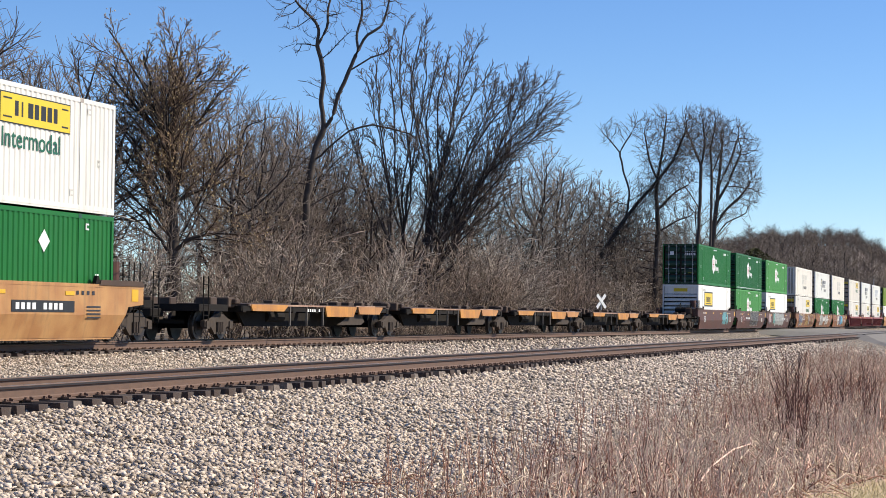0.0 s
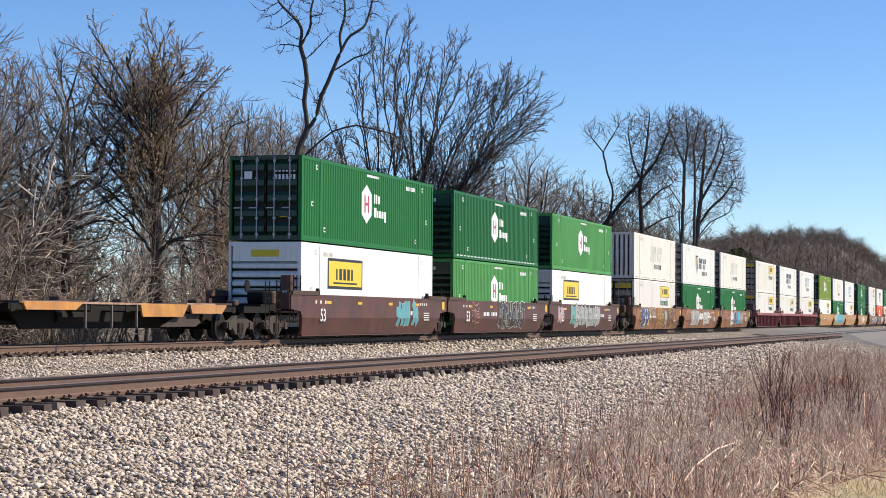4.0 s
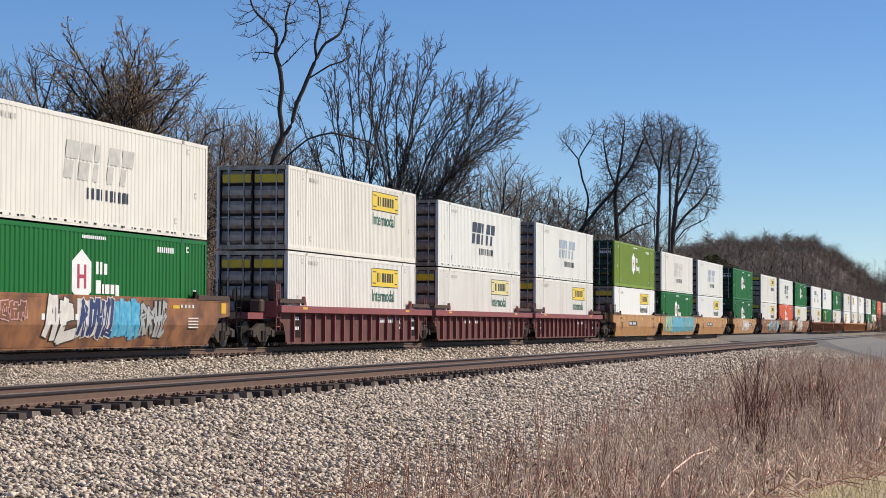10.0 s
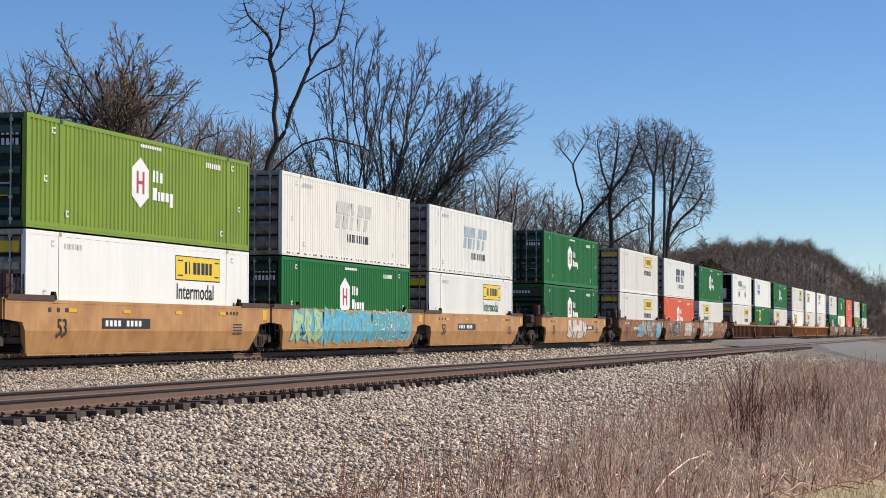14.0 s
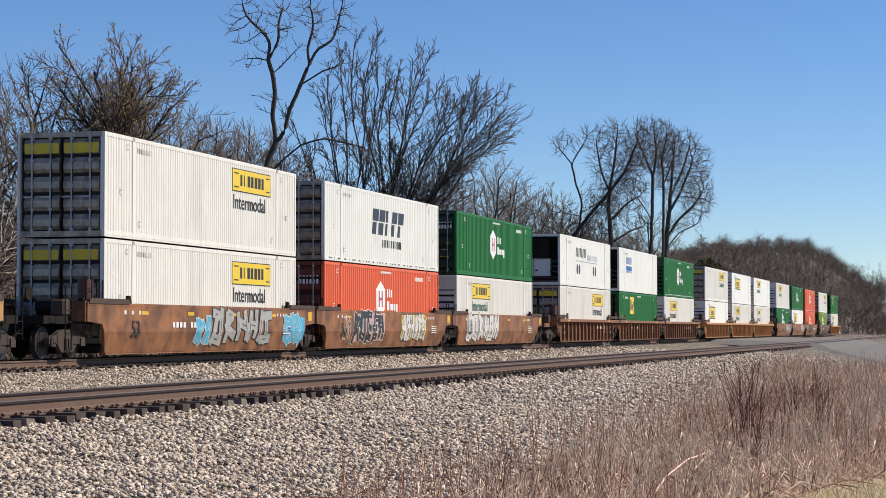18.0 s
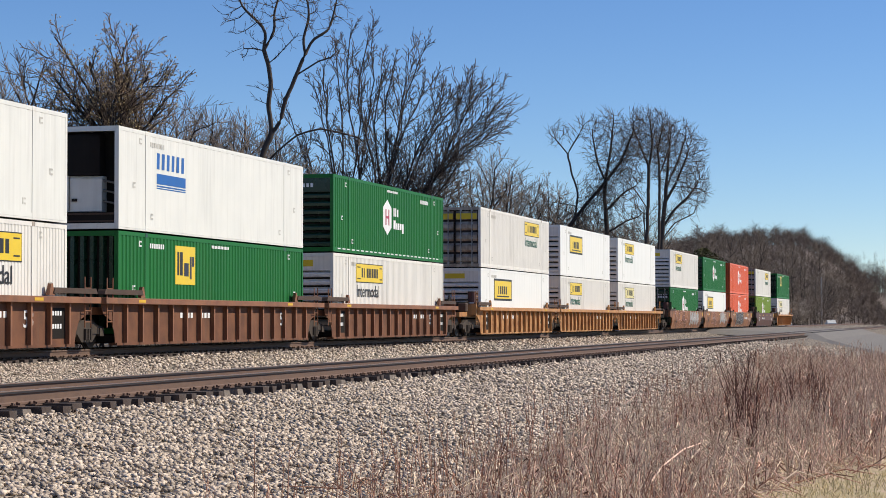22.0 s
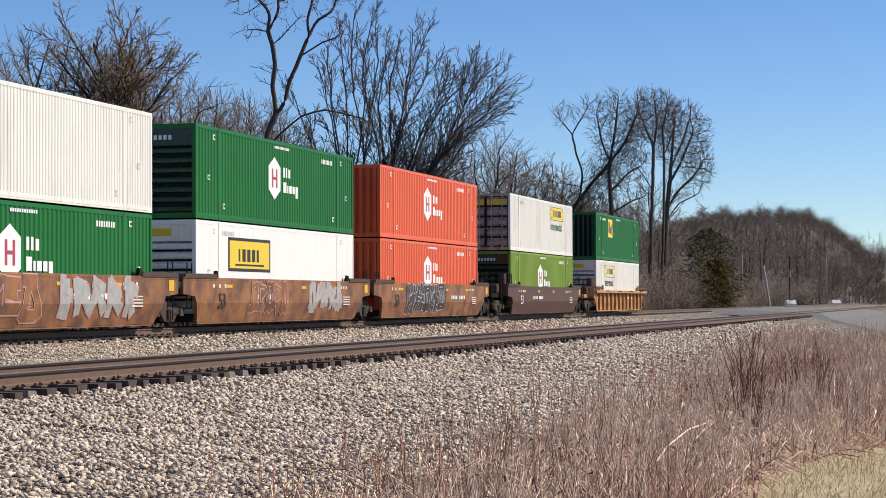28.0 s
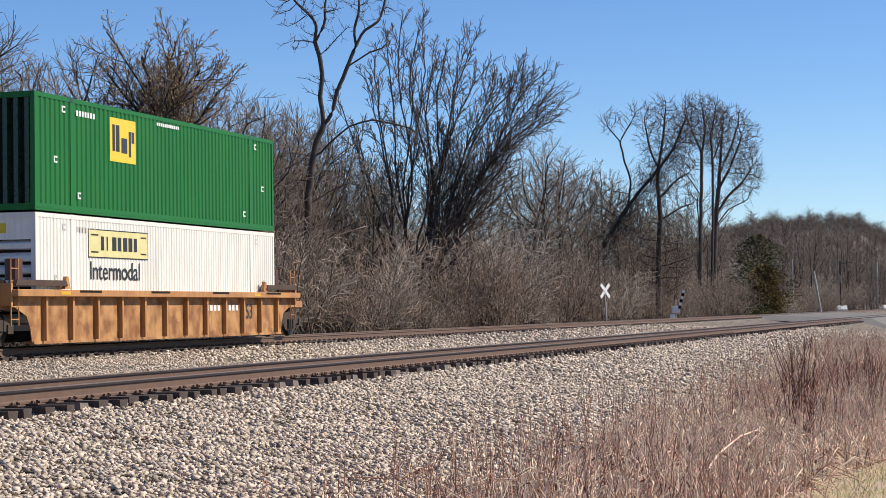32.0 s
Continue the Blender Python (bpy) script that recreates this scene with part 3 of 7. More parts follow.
def fill(seed, trunks, cloud, step=0.34, kill=0.62, wander=0.22, rise=0.10, leaf=0.012, power=2.25, twigs=2, twig=(0.25, 0.7)):
    """Limbs that grow from the trunks until they fill the cloud; each limb is a tapered line, numbered by its thickness."""
    rng = np.random.RandomState(seed)
    pos, par = [], []
    for k, line in enumerate(trunks):
        last = -1
        pts = along(line, step)
        if pos and k:
            gap = [(Vector(p) - pts[0]).length for p in pos]
            if min(gap) < step * 1.5:
                last = gap.index(min(gap))
                pts = pts[1:]
        for q in pts:
            w = rng.normal(0, 0.03, 3)
            pos.append((q.x + w[0], q.y + w[1], q.z))
            par.append(last)
            last = len(pos) - 1
    P = np.array(pos)
    A = np.array(cloud)
    near = np.zeros(len(A), int)
    dist = np.full(len(A), 1e9)
    for i in range(0, len(P), 50):
        d = np.linalg.norm(A[:, None] - P[None, i:i + 50], axis=2)
        k = d.argmin(1)
        m = d[np.arange(len(A)), k]
        better = m < dist
        near[better], dist[better] = k[better] + i, m[better]
    par = list(par)
    for turn in range(90):
        if not len(A):
            break
        u = (A - P[near]) / (dist[:, None] + 1e-9)
        ids, inv = np.unique(near, return_inverse=True)
        g = np.zeros((len(ids), 3))
        np.add.at(g, inv, u)
        g /= np.linalg.norm(g, axis=1)[:, None] + 1e-9
        g += rng.normal(0, wander, g.shape) + np.array((0, 0, rise))
        g /= np.linalg.norm(g, axis=1)[:, None] + 1e-9
        Q = P[ids] + g * step
        base = len(P)
        P = np.concatenate([P, Q])
        par += [int(i) for i in ids]
        for i in range(0, len(Q), 200):
            d = np.linalg.norm(A[:, None] - Q[None, i:i + 200], axis=2)
            k = d.argmin(1)
            m = d[np.arange(len(A)), k]
            better = m < dist
            near[better], dist[better] = k[better] + base + i, m[better]
        full_up = np.bincount(np.array(par)[np.array(par) >= 0], minlength=len(P)) >= 4
        keep_ = (dist > kill) & ~full_up[near]
        A, near, dist = A[keep_], near[keep_], dist[keep_]
    n = len(P)
    kids = [[] for i in range(n)]
    thick = np.zeros(n)
    for i in range(n - 1, -1, -1):
        thick[i] = (thick[i] + (leaf ** power if not kids[i] else 0))
        if par[i] >= 0:
            kids[par[i]].append(i)
            thick[par[i]] += thick[i]
    R = thick ** (1 / power)
    S = P.copy()
    for i in range(n):
        if par[i] >= 0 and kids[i]:
            m = max(kids[i], key=lambda j: R[j])
            S[i] = 0.5 * P[i] + 0.25 * (P[par[i]] + P[m])
    out = []
    todo = [(i, -1) for i in range(n) if par[i] < 0]
    while todo:
        i, frm = todo.pop()
        line, rad = ([S[frm]], [R[i]]) if frm >= 0 else ([], [])
        while True:
            line.append(S[i])
            rad.append(R[i])
            if not kids[i]:
                rad[-1] = leaf * 0.6
                break
            order = sorted(kids[i], key=lambda j: -R[j])
            todo += [(j, i) for j in order[1:]]
            i = order[0]
        r = rad[0]
        if r < leaf * 4 and len(line) > 3:
            pick = list(range(0, len(line) - 1, 2)) + [len(line) - 1]
            line, rad = [line[k] for k in pick], [rad[k] for k in pick]
        if len(line) > 1:
            out.append(([tuple(q) for q in line], rad, 8 if r > 0.12 else 5 if r > 0.045 else 3, 0 if r > 0.10 else 1 if r > 0.028 else 2))
    for i in range(n):
        if R[i] < leaf * 2.6 and twigs:
            for k in range(twigs if not kids[i] else rng.randint(0, twigs + 1)):
                d = S[i] - S[par[i]]
                d = d / (np.linalg.norm(d) + 1e-9) + rng.normal(0, 0.5, 3) + np.array((0, 0, 0.5))
                d *= rng.uniform(*twig) / np.linalg.norm(d)
                out.append(([tuple(S[i]), tuple(S[i] + d)], [leaf * 0.8, leaf * 0.5], 3, 3))
    return out


UPSWEPT = dict(segs=(1, 5, 3, 2), sides=(3, 4, 3, 3), kids=(0, 6, 4), angle=(0, 27, 30), ratio=(0, 0.52, 0.55), wob=(0, 0.07, 0.10, 0.14), lift=(0, 0.05, 0.04, 0.02), first=(0, 0.15, 0.1), rad=(0, 0.5, 0.6), cone=0.45, thin=0.014)


def swept(out, rnd, line, r0, r1, kids, length, S, start=0.3, spread=(18, 40)):
    """A bough along a few bends, with side limbs that keep close to its direction."""
    pts = [Vector(p) for p in line]
    n = len(pts)
    fine = []
    for i in range(n - 1):
        p0, p1, p2, p3 = pts[max(i - 1, 0)], pts[i], pts[i + 1], pts[min(i + 2, n - 1)]
        for k in range(4):
            u = k / 4
            q = 0.5 * (2 * p1 + (p2 - p0) * u + (2 * p0 - 5 * p1 + 4 * p2 - p3) * u * u + (3 * p1 - p0 - 3 * p2 + p3) * u ** 3)
            fine.append(q + Vector((rnd.gauss(0, 0.04), rnd.gauss(0, 0.04), 0)))
    fine.append(pts[-1])
    m = len(fine)
    rad = [r0 + (r1 - r0) * (i / (m - 1)) ** 0.8 for i in range(m)]
    out.append(([tuple(q) for q in fine], rad, 6, 0))
    turn = rnd.uniform(0, 6.28)
    for j in range(kids):
        f = start + (1 - start) * (j + rnd.random()) / kids
        i = min(m - 2, int(f * (m - 1)))
        axis = (fine[i + 1] - fine[i]).normalized()
        side = axis.orthogonal().normalized()
        turn += 2.4 + rnd.uniform(-0.4, 0.4)
        side.rotate(Matrix.Rotation(turn, 3, axis))
        ang = radians(rnd.uniform(*spread))
        grow(out, rnd, fine[i], axis * math.cos(ang) + side * math.sin(ang), length * rnd.uniform(0.6, 1.2) * (1.2 - 0.6 * f), max(0.018, rad[i] * 0.55), 1, S)


def hero_round(rnd):
    """The round-headed tree with a straight trunk and swelling buds."""
    rng = np.random.RandomState(31)
    rising = []
    for k in range(22):
        a, z0 = 2.4 * k + rng.uniform(-0.3, 0.3), 3.4 + 4.6 * k / 22
        r, up = rng.uniform(1.9, 3.2) * (1 - 0.02 * k), rng.uniform(2.8, 4.4)
        c, e = math.cos(a), math.sin(a)
        rising.append(((-0.1, 0, z0), (-0.45 + 0.35 * r * c, 0.35 * r * e, z0 + 0.42 * up), (-1.15 + 1.0 * r * c, r * e, z0 + up)))
    main = [((0.1, 0, 0), (0.1, 0, 1.6), (0, 0, 3.8), (-0.1, 0, 5.7), (-0.2, 0, 7.7), (-0.5, 0, 8.3), (-0.8, 0, 9.3), (-1.2, 0, 11.0)),
            ((-0.2, 0, 7.6), (-0.1, 0.2, 9.1), (-0.2, 0.3, 10.6), (0, 0.2, 11.6)), ((-0.1, 0, 7.4), (0.6, 0.4, 8.3), (1.1, 0.6, 9.1), (1.6, 0.6, 9.8)),
            ((0, 0, 3.7), (0.7, -0.3, 4.2), (1.7, -0.4, 4.4), (2.8, -0.4, 4.3)), ((0, 0, 4.2), (-0.7, 0, 5.3), (-1.1, 0, 6.1), (-2.0, 0.2, 7.2), (-2.8, 0.2, 8.4)),
            ((-0.1, 0, 5.6), (0.7, 0.4, 5.9), (1.4, 0.6, 6.6), (2.1, 0.6, 7.4)), ((-0.2, 0, 8.4), (0.4, -0.4, 9.5), (1.0, -0.6, 10.4)),
            ((-0.4, 0, 7.9), (-1.5, -0.4, 9.1), (-2.4, -0.5, 10.3)), ((-0.1, 0, 6.4), (-0.3, -1.3, 8.6), (0.2, -1.6, 10.2)), ((-0.1, 0, 6.0), (0.4, 1.4, 8.2), (0.2, 1.8, 10.0))]
    limbs = []
    for k, line in enumerate(main + rising):
        swept(limbs, rnd, line, 0.30 if not k else 0.105 if k < 10 else 0.06, 0.05 if not k else 0.03, 9 if k < 10 else 7, 2.0 if k < 10 else 1.9, dict(UPSWEPT, kids=(0, 6, 4), wob=(0, 0.10, 0.13, 0.16), thin=0.0115), 0.45 if not k else 0.22, (20, 50))
    return wood("bare_tree", limbs, "round-headed bare tree with tan spring buds", BARK_D, TWIG_R, 1, 3400, 3)


def hero_crooked(rnd):
    """The tall crooked tree whose two boughs fork wide against the sky."""
    rng = np.random.RandomState(32)
    # local x runs to the tree's right as seen from the path, z up
    lines = [((-0.4, 0, 0), (-0.2, 0, 4.9), (-0.2, 0, 7.8), (0, 0, 9.0), (0.2, 0.1, 10.3), (0.7, 0.1, 11.3)),
             ((0.7, 0.1, 11.3), (0.5, 0.2, 12.5), (0.6, 0.2, 14.0), (0.5, 0.1, 14.9), (0.2, 0, 15.6), (0.4, 0, 16.5), (-0.1, 0, 17.1), (-0.9, 0, 17.9), (-1.2, 0, 18.8)),
             ((0.5, 0.1, 14.9), (1.2, 0.1, 15.6), (1.8, 0.2, 16.3)), ((0.2, 0, 15.6), (0.8, 0.1, 16.6), (0.8, 0.2, 17.5), (1.1, 0.2, 18.8)),
             ((0.7, 0.1, 11.3), (1.2, -0.1, 12.1), (1.4, -0.2, 13.1), (1.8, -0.2, 14.0), (2.4, -0.2, 15.4), (2.8, -0.1, 16.2), (3.6, 0, 16.6), (3.9, 0, 17.6), (4.2, 0, 19.0)),
             ((2.0, -0.2, 14.3), (3.0, -0.4, 15.0), (4.1, -0.5, 15.3)), ((2.4, -0.2, 15.4), (2.3, 0.1, 16.3), (2.6, 0.2, 17.5), (2.4, 0.2, 18.8)),
             ((0.1, 0, 9.5), (1.2, -0.4, 10.5), (2.0, -0.6, 11.2), (3.2, -0.8, 11.5), (4.4, -0.9, 11.2), (5.2, -0.9, 11.0)), ((1.2, -0.4, 10.5), (1.0, -0.5, 10.0), (1.3, -0.6, 8.8), (1.5, -0.6, 7.9)),
             ((-0.2, 0, 7.2), (0.3, 0.2, 7.5), (1.1, 0.3, 8.0), (2.3, 0.3, 8.4)), ((1.2, -0.1, 12.3), (0.8, -0.4, 13.4), (0.6, -0.5, 14.2))]
    cloud = np.concatenate([blob(rng, 150, (-0.6, 0, 17.6), (1.5, 1.0, 1.7)), blob(rng, 110, (1.0, 0.1, 17.6), (1.1, 1.0, 1.7)), blob(rng, 190, (3.2, 0, 17.8), (1.7, 1.2, 1.7)), blob(rng, 26, (4.0, -0.5, 15.6), (1.0, 0.7, 0.7)),
                            blob(rng, 18, (-0.8, 0.1, 15.6), (0.9, 0.6, 0.6)), blob(rng, 10, (1.9, 0.2, 16.0), (0.6, 0.5, 0.5)), blob(rng, 16, (0.0, 0.2, 13.6), (0.6, 0.5, 0.6)), blob(rng, 36, (5.0, -1, 10.8), (1.2, 1.0, 0.8)),
                            blob(rng, 22, (1.8, 0.3, 8.6), (1.2, 1.0, 0.7)), blob(rng, 40, (-0.8, 0.2, 8.5), (1.6, 1.4, 2.0))])
    limbs = fill(32, lines, cloud, step=0.30, kill=0.38, wander=0.55, rise=0.05, leaf=0.017, power=2.2, twigs=2, twig=(0.2, 0.5))
    return wood("bare_tree", limbs, "tall crooked bare tree with a wide forked crown", BARK_D, TWIG_D, 1)


def hero_fan(rnd):
    """Many stems from one stool: a bundle of upright poles, and long boughs that sweep out to one side."""
    rng = np.random.RandomState(33)
    tops = ((-4.1, 14.4, 40), (-3.2, 12.8, 30), (-2.6, 16.0, 55), (-2.1, 17.6, 70), (-1.3, 18.0, 70), (-0.4, 19.4, 80), (0.1, 17.2, 60), (0.6, 18.8, 80), (1.0, 18.0, 70), (1.6, 17.2, 80), (2.3, 17.7, 90), (2.9, 16.6, 90),
            (4.1, 18.0, 110), (4.4, 16.0, 130), (5.5, 15.3, 150), (6.8, 15.4, 170), (7.5, 15.5, 170), (8.2, 14.4, 170), (8.6, 13.6, 150), (8.0, 12.6, 140), (6.6, 11.4, 110))
    limbs = []
    for x, z, n in tops:
        x, z = x * (0.93 if x > 4 else 1.0), z * 0.975
        b = (rng.uniform(-0.7, 0.7) + 0.06 * x, rng.uniform(-0.6, 0.6), 0)
        y = rng.uniform(-1.9, 1.9)
        j1, j2, j3 = rng.normal(0, 0.22), rng.normal(0, 0.38), rng.normal(0, 0.34)
        far = max(0.0, x - 2.0) / 6.5
        k1, k2 = 0.16 - 0.06 * far, 0.50 - 0.10 * far
        line = (b, (b[0] + x * k1 + j1, b[1] + y * 0.2, z * 0.26), (b[0] * 0.6 + x * k2 * 0.82 + j2, y * 0.55, z * (0.52 + 0.02 * far)), (x * (0.78 - 0.06 * far) + j3, y * 0.85, z * (0.80 + 0.05 * far)), (x, y, z))
        swept(limbs, rnd, line, 0.10 + 0.05 * rng.rand() + 0.03 * far, 0.03, 6 + n // 14, 2.6 + 1.6 * far, dict(UPSWEPT, kids=(0, 5 + (n > 100), 4), thin=0.017), 0.42 - 0.06 * far, (12, 32 + 10 * far))
    for line in (((0.3, 0, 3.0), (2.2, -0.5, 5.2), (3.8, -0.7, 6.9)), ((0.3, 0, 2.8), (2.2, -0.9, 4.3), (3.8, -1.1, 5.9)), ((0.5, 0, 5.0), (1.9, 0.4, 6.6), (4.2, 0.5, 7.2)), ((0.4, 0, 4.9), (2.2, 0.8, 8.9), (4.3, 0.9, 9.5))):
        swept(limbs, rnd, line, 0.11, 0.04, 6, 1.8, UPSWEPT)
    return wood("bare_tree", limbs, "many-stemmed bare tree spreading like a fan", BARK_D, TWIG_D, 1)


def hero_leaning(rnd):
    """A leaning tree wrapped in dark vines, grown through an upright one."""
    rng = np.random.RandomState(34)
    slope = ((-2.9, 0, 0), (-2.1, 0, 3.4), (-0.9, 0, 6.3), (1.0, 0, 9.1), (2.3, 0.1, 11.1), (3.6, 0.1, 12.6), (4.9, 0.1, 14.1), (6.5, 0, 16.2), (7.3, 0, 18.2), (7.6, 0, 19.6))
    lines = [slope, ((2.1, 0.1, 10.8), (2.5, 0.3, 13.1), (1.8, 0.3, 15.2), (1.5, 0.3, 16.7), (2.3, 0.2, 18.0), (2.9, 0.2, 19.2)), ((1.5, 0.3, 16.7), (0.9, 0.2, 17.5), (0, 0.2, 18.2)),
             ((4.7, 0, 0), (4.9, 0.6, 6.5), (5.1, 0.6, 10.0), (4.9, 0.6, 13.1), (5.1, 0.5, 15.1), (5.5, 0.5, 17.2), (5.8, 0.5, 20.3)), ((5.0, 0.6, 14.1), (4.2, 0.8, 16.2), (3.8, 0.9, 18.7)), ((6.2, 0, 15.8), (6.9, 0.3, 17.4), (7.6, 0.3, 19.0)),
             ((5.1, 0.6, 9.5), (6.8, 0.2, 10.6), (8.6, 0.1, 11.2)), ((5.1, 0.6, 11.5), (6.6, 0.2, 13.2), (8.4, 0.1, 14.2))]
    cloud = np.concatenate([blob(rng, 90, (0.9, 0.2, 18.4), (1.5, 1.0, 1.3)), blob(rng, 70, (2.7, 0.2, 19.0), (0.9, 0.8, 1.2)), blob(rng, 900, (5.2, 0.5, 17.2), (2.4, 1.8, 3.6)), blob(rng, 550, (7.2, 0, 17.6), (1.4, 1.4, 3.0)),
                            blob(rng, 900, (5.4, 0.4, 12.6), (3.2, 2.0, 3.6)), blob(rng, 1100, (4.4, 0.4, 6.5), (4.2, 2.2, 4.4)), blob(rng, 200, (0.0, 0.2, 9.5), (2.6, 1.6, 3.4))])
    limbs = fill(34, lines, cloud, step=0.38, kill=0.42, wander=0.26, rise=0.20, leaf=0.021, power=2.35, twigs=3, twig=(0.4, 1.0))
    tree = wood("bare_tree", limbs, "leaning bare tree hung with dark dead vines", BARK_D, TWIG_D, 1)
    path = along(slope[2:9], 0.12)
    vines = []
    for i in range(620):
        u = rnd.random() ** 1.5
        c = path[int(u * (len(path) - 1))]
        w = 0.75 - 0.20 * u
        p = c + Vector((rnd.gauss(0.15, w), rnd.gauss(0, w), rnd.gauss(-0.1, w)))
        q = p + Vector((rnd.gauss(0.65, 0.25), rnd.gauss(0, 0.3), rnd.gauss(0.75, 0.3))).normalized() * rnd.uniform(0.5, 1.4)
        e = q + Vector((rnd.gauss(0, 0.25), rnd.gauss(0, 0.25), -rnd.uniform(0.2, 1.9 - 1.2 * u)))
        vines.append(([tuple(p), tuple(q), tuple(e)], [0.024, 0.020, 0.012], 3))
    tubes("vine_tangle", vines, BARK_D, tree)
    return tree


def hero_tall(rnd, second=False):
    """Tall bare poles whose heads meet in one rounded crown."""
    seed = 85 + second
    rng = np.random.RandomState(seed)
    if second:
        lines = [((0, 0, 0), (0.4, 0, 10.5), (1.0, 0, 16.7), (1.4, 0, 21.1), (1.2, 0, 23.0)), ((0.5, 0, 12.0), (2.0, 0.4, 14.2), (3.6, 0.6, 15.6), (5.0, 0.6, 17.6)), ((0.8, 0, 14.8), (2.2, -0.5, 17.4), (3.4, -0.8, 20.6)),
                 ((1.0, 0, 16.7), (2.6, 0.6, 20.0), (3.4, 0.8, 22.6)), ((0.4, 0, 10.6), (1.8, -0.6, 12.6), (4.0, -0.8, 13.6))]
        cloud = np.concatenate([blob(rng, 2400, (2.2, 0, 20.0), (3.4, 3.0, 4.4)), blob(rng, 1000, (4.0, 0, 16.8), (2.0, 2.4, 3.0)), blob(rng, 90, (2.6, 0, 13.6), (2.0, 1.4, 1.0))])
    else:
        lines = [((-0.8, 0, 0), (-0.6, 0, 10.5), (-0.3, 0, 18.6), (0.1, 0, 21.1), (-0.2, 0, 23.6)), ((0.4, 0.3, 0), (0.8, 0.3, 10.5), (0.9, 0.3, 18.0), (0.7, 0.3, 20.5), (1.4, 0.3, 23.4)),
                 ((-0.3, 0, 18.6), (-1.4, -0.4, 21.0), (-2.4, -0.5, 23.2)), ((0.9, 0.3, 17.6), (2.0, 0.8, 20.4), (2.4, 1.0, 22.8)), ((-0.6, 0, 14.0), (-1.8, 0.5, 16.0), (-2.8, 0.6, 17.0))]
        cloud = np.concatenate([blob(rng, 2300, (-0.2, 0, 21.8), (2.9, 2.7, 3.3)), blob(rng, 80, (-2.2, 0.5, 16.8), (1.3, 1.0, 1.2))])
    limbs = fill(seed, lines, cloud, step=0.36, kill=0.40, wander=0.22, rise=0.20, leaf=0.021, power=2.4, twigs=3, twig=(0.4, 0.9))
    return wood("bare_tree", limbs, "tall straight bare tree with a rounded head", BARK_D, TWIG_D, 1)


def cedar(rnd, x, y, tall, wide, leaf, label, n=3600):
    tree = tagged(new("cedar_tree"), label, "tree", "trees along the line")
    tubes("trunk", [([(0, 0, 0), (0, 0, tall * 0.9)], [0.16, 0.03], 6)], BARK_D, tree)
    sprays = []
    for i in range(n):
        h = rnd.random()
        a = rnd.uniform(0, 6.28)
        lump = 0.78 + 0.28 * math.sin(h * 13 + 2 * a) + 0.22 * math.sin(5 * a + h * 27)
        r = wide * (1 - h ** 2.4) ** 0.6 * lump * rnd.random() ** 0.35
        p = Vector((r * math.cos(a), r * math.sin(a), 0.3 + h * (tall - 0.4)))
        d = Vector((math.cos(a) + rnd.gauss(0, 0.4), math.sin(a) + rnd.gauss(0, 0.4), rnd.uniform(-0.2, 0.9))).normalized()
        s = rnd.uniform(0.12, 0.3)
        sprays.append(([tuple(p - d * s * 0.6), tuple(p), tuple(p + d * s)], [0.02, rnd.uniform(0.05, 0.10), 0.01], 3))
    tubes("crown", sprays, leaf, tree)
    return place(tree, x, y)


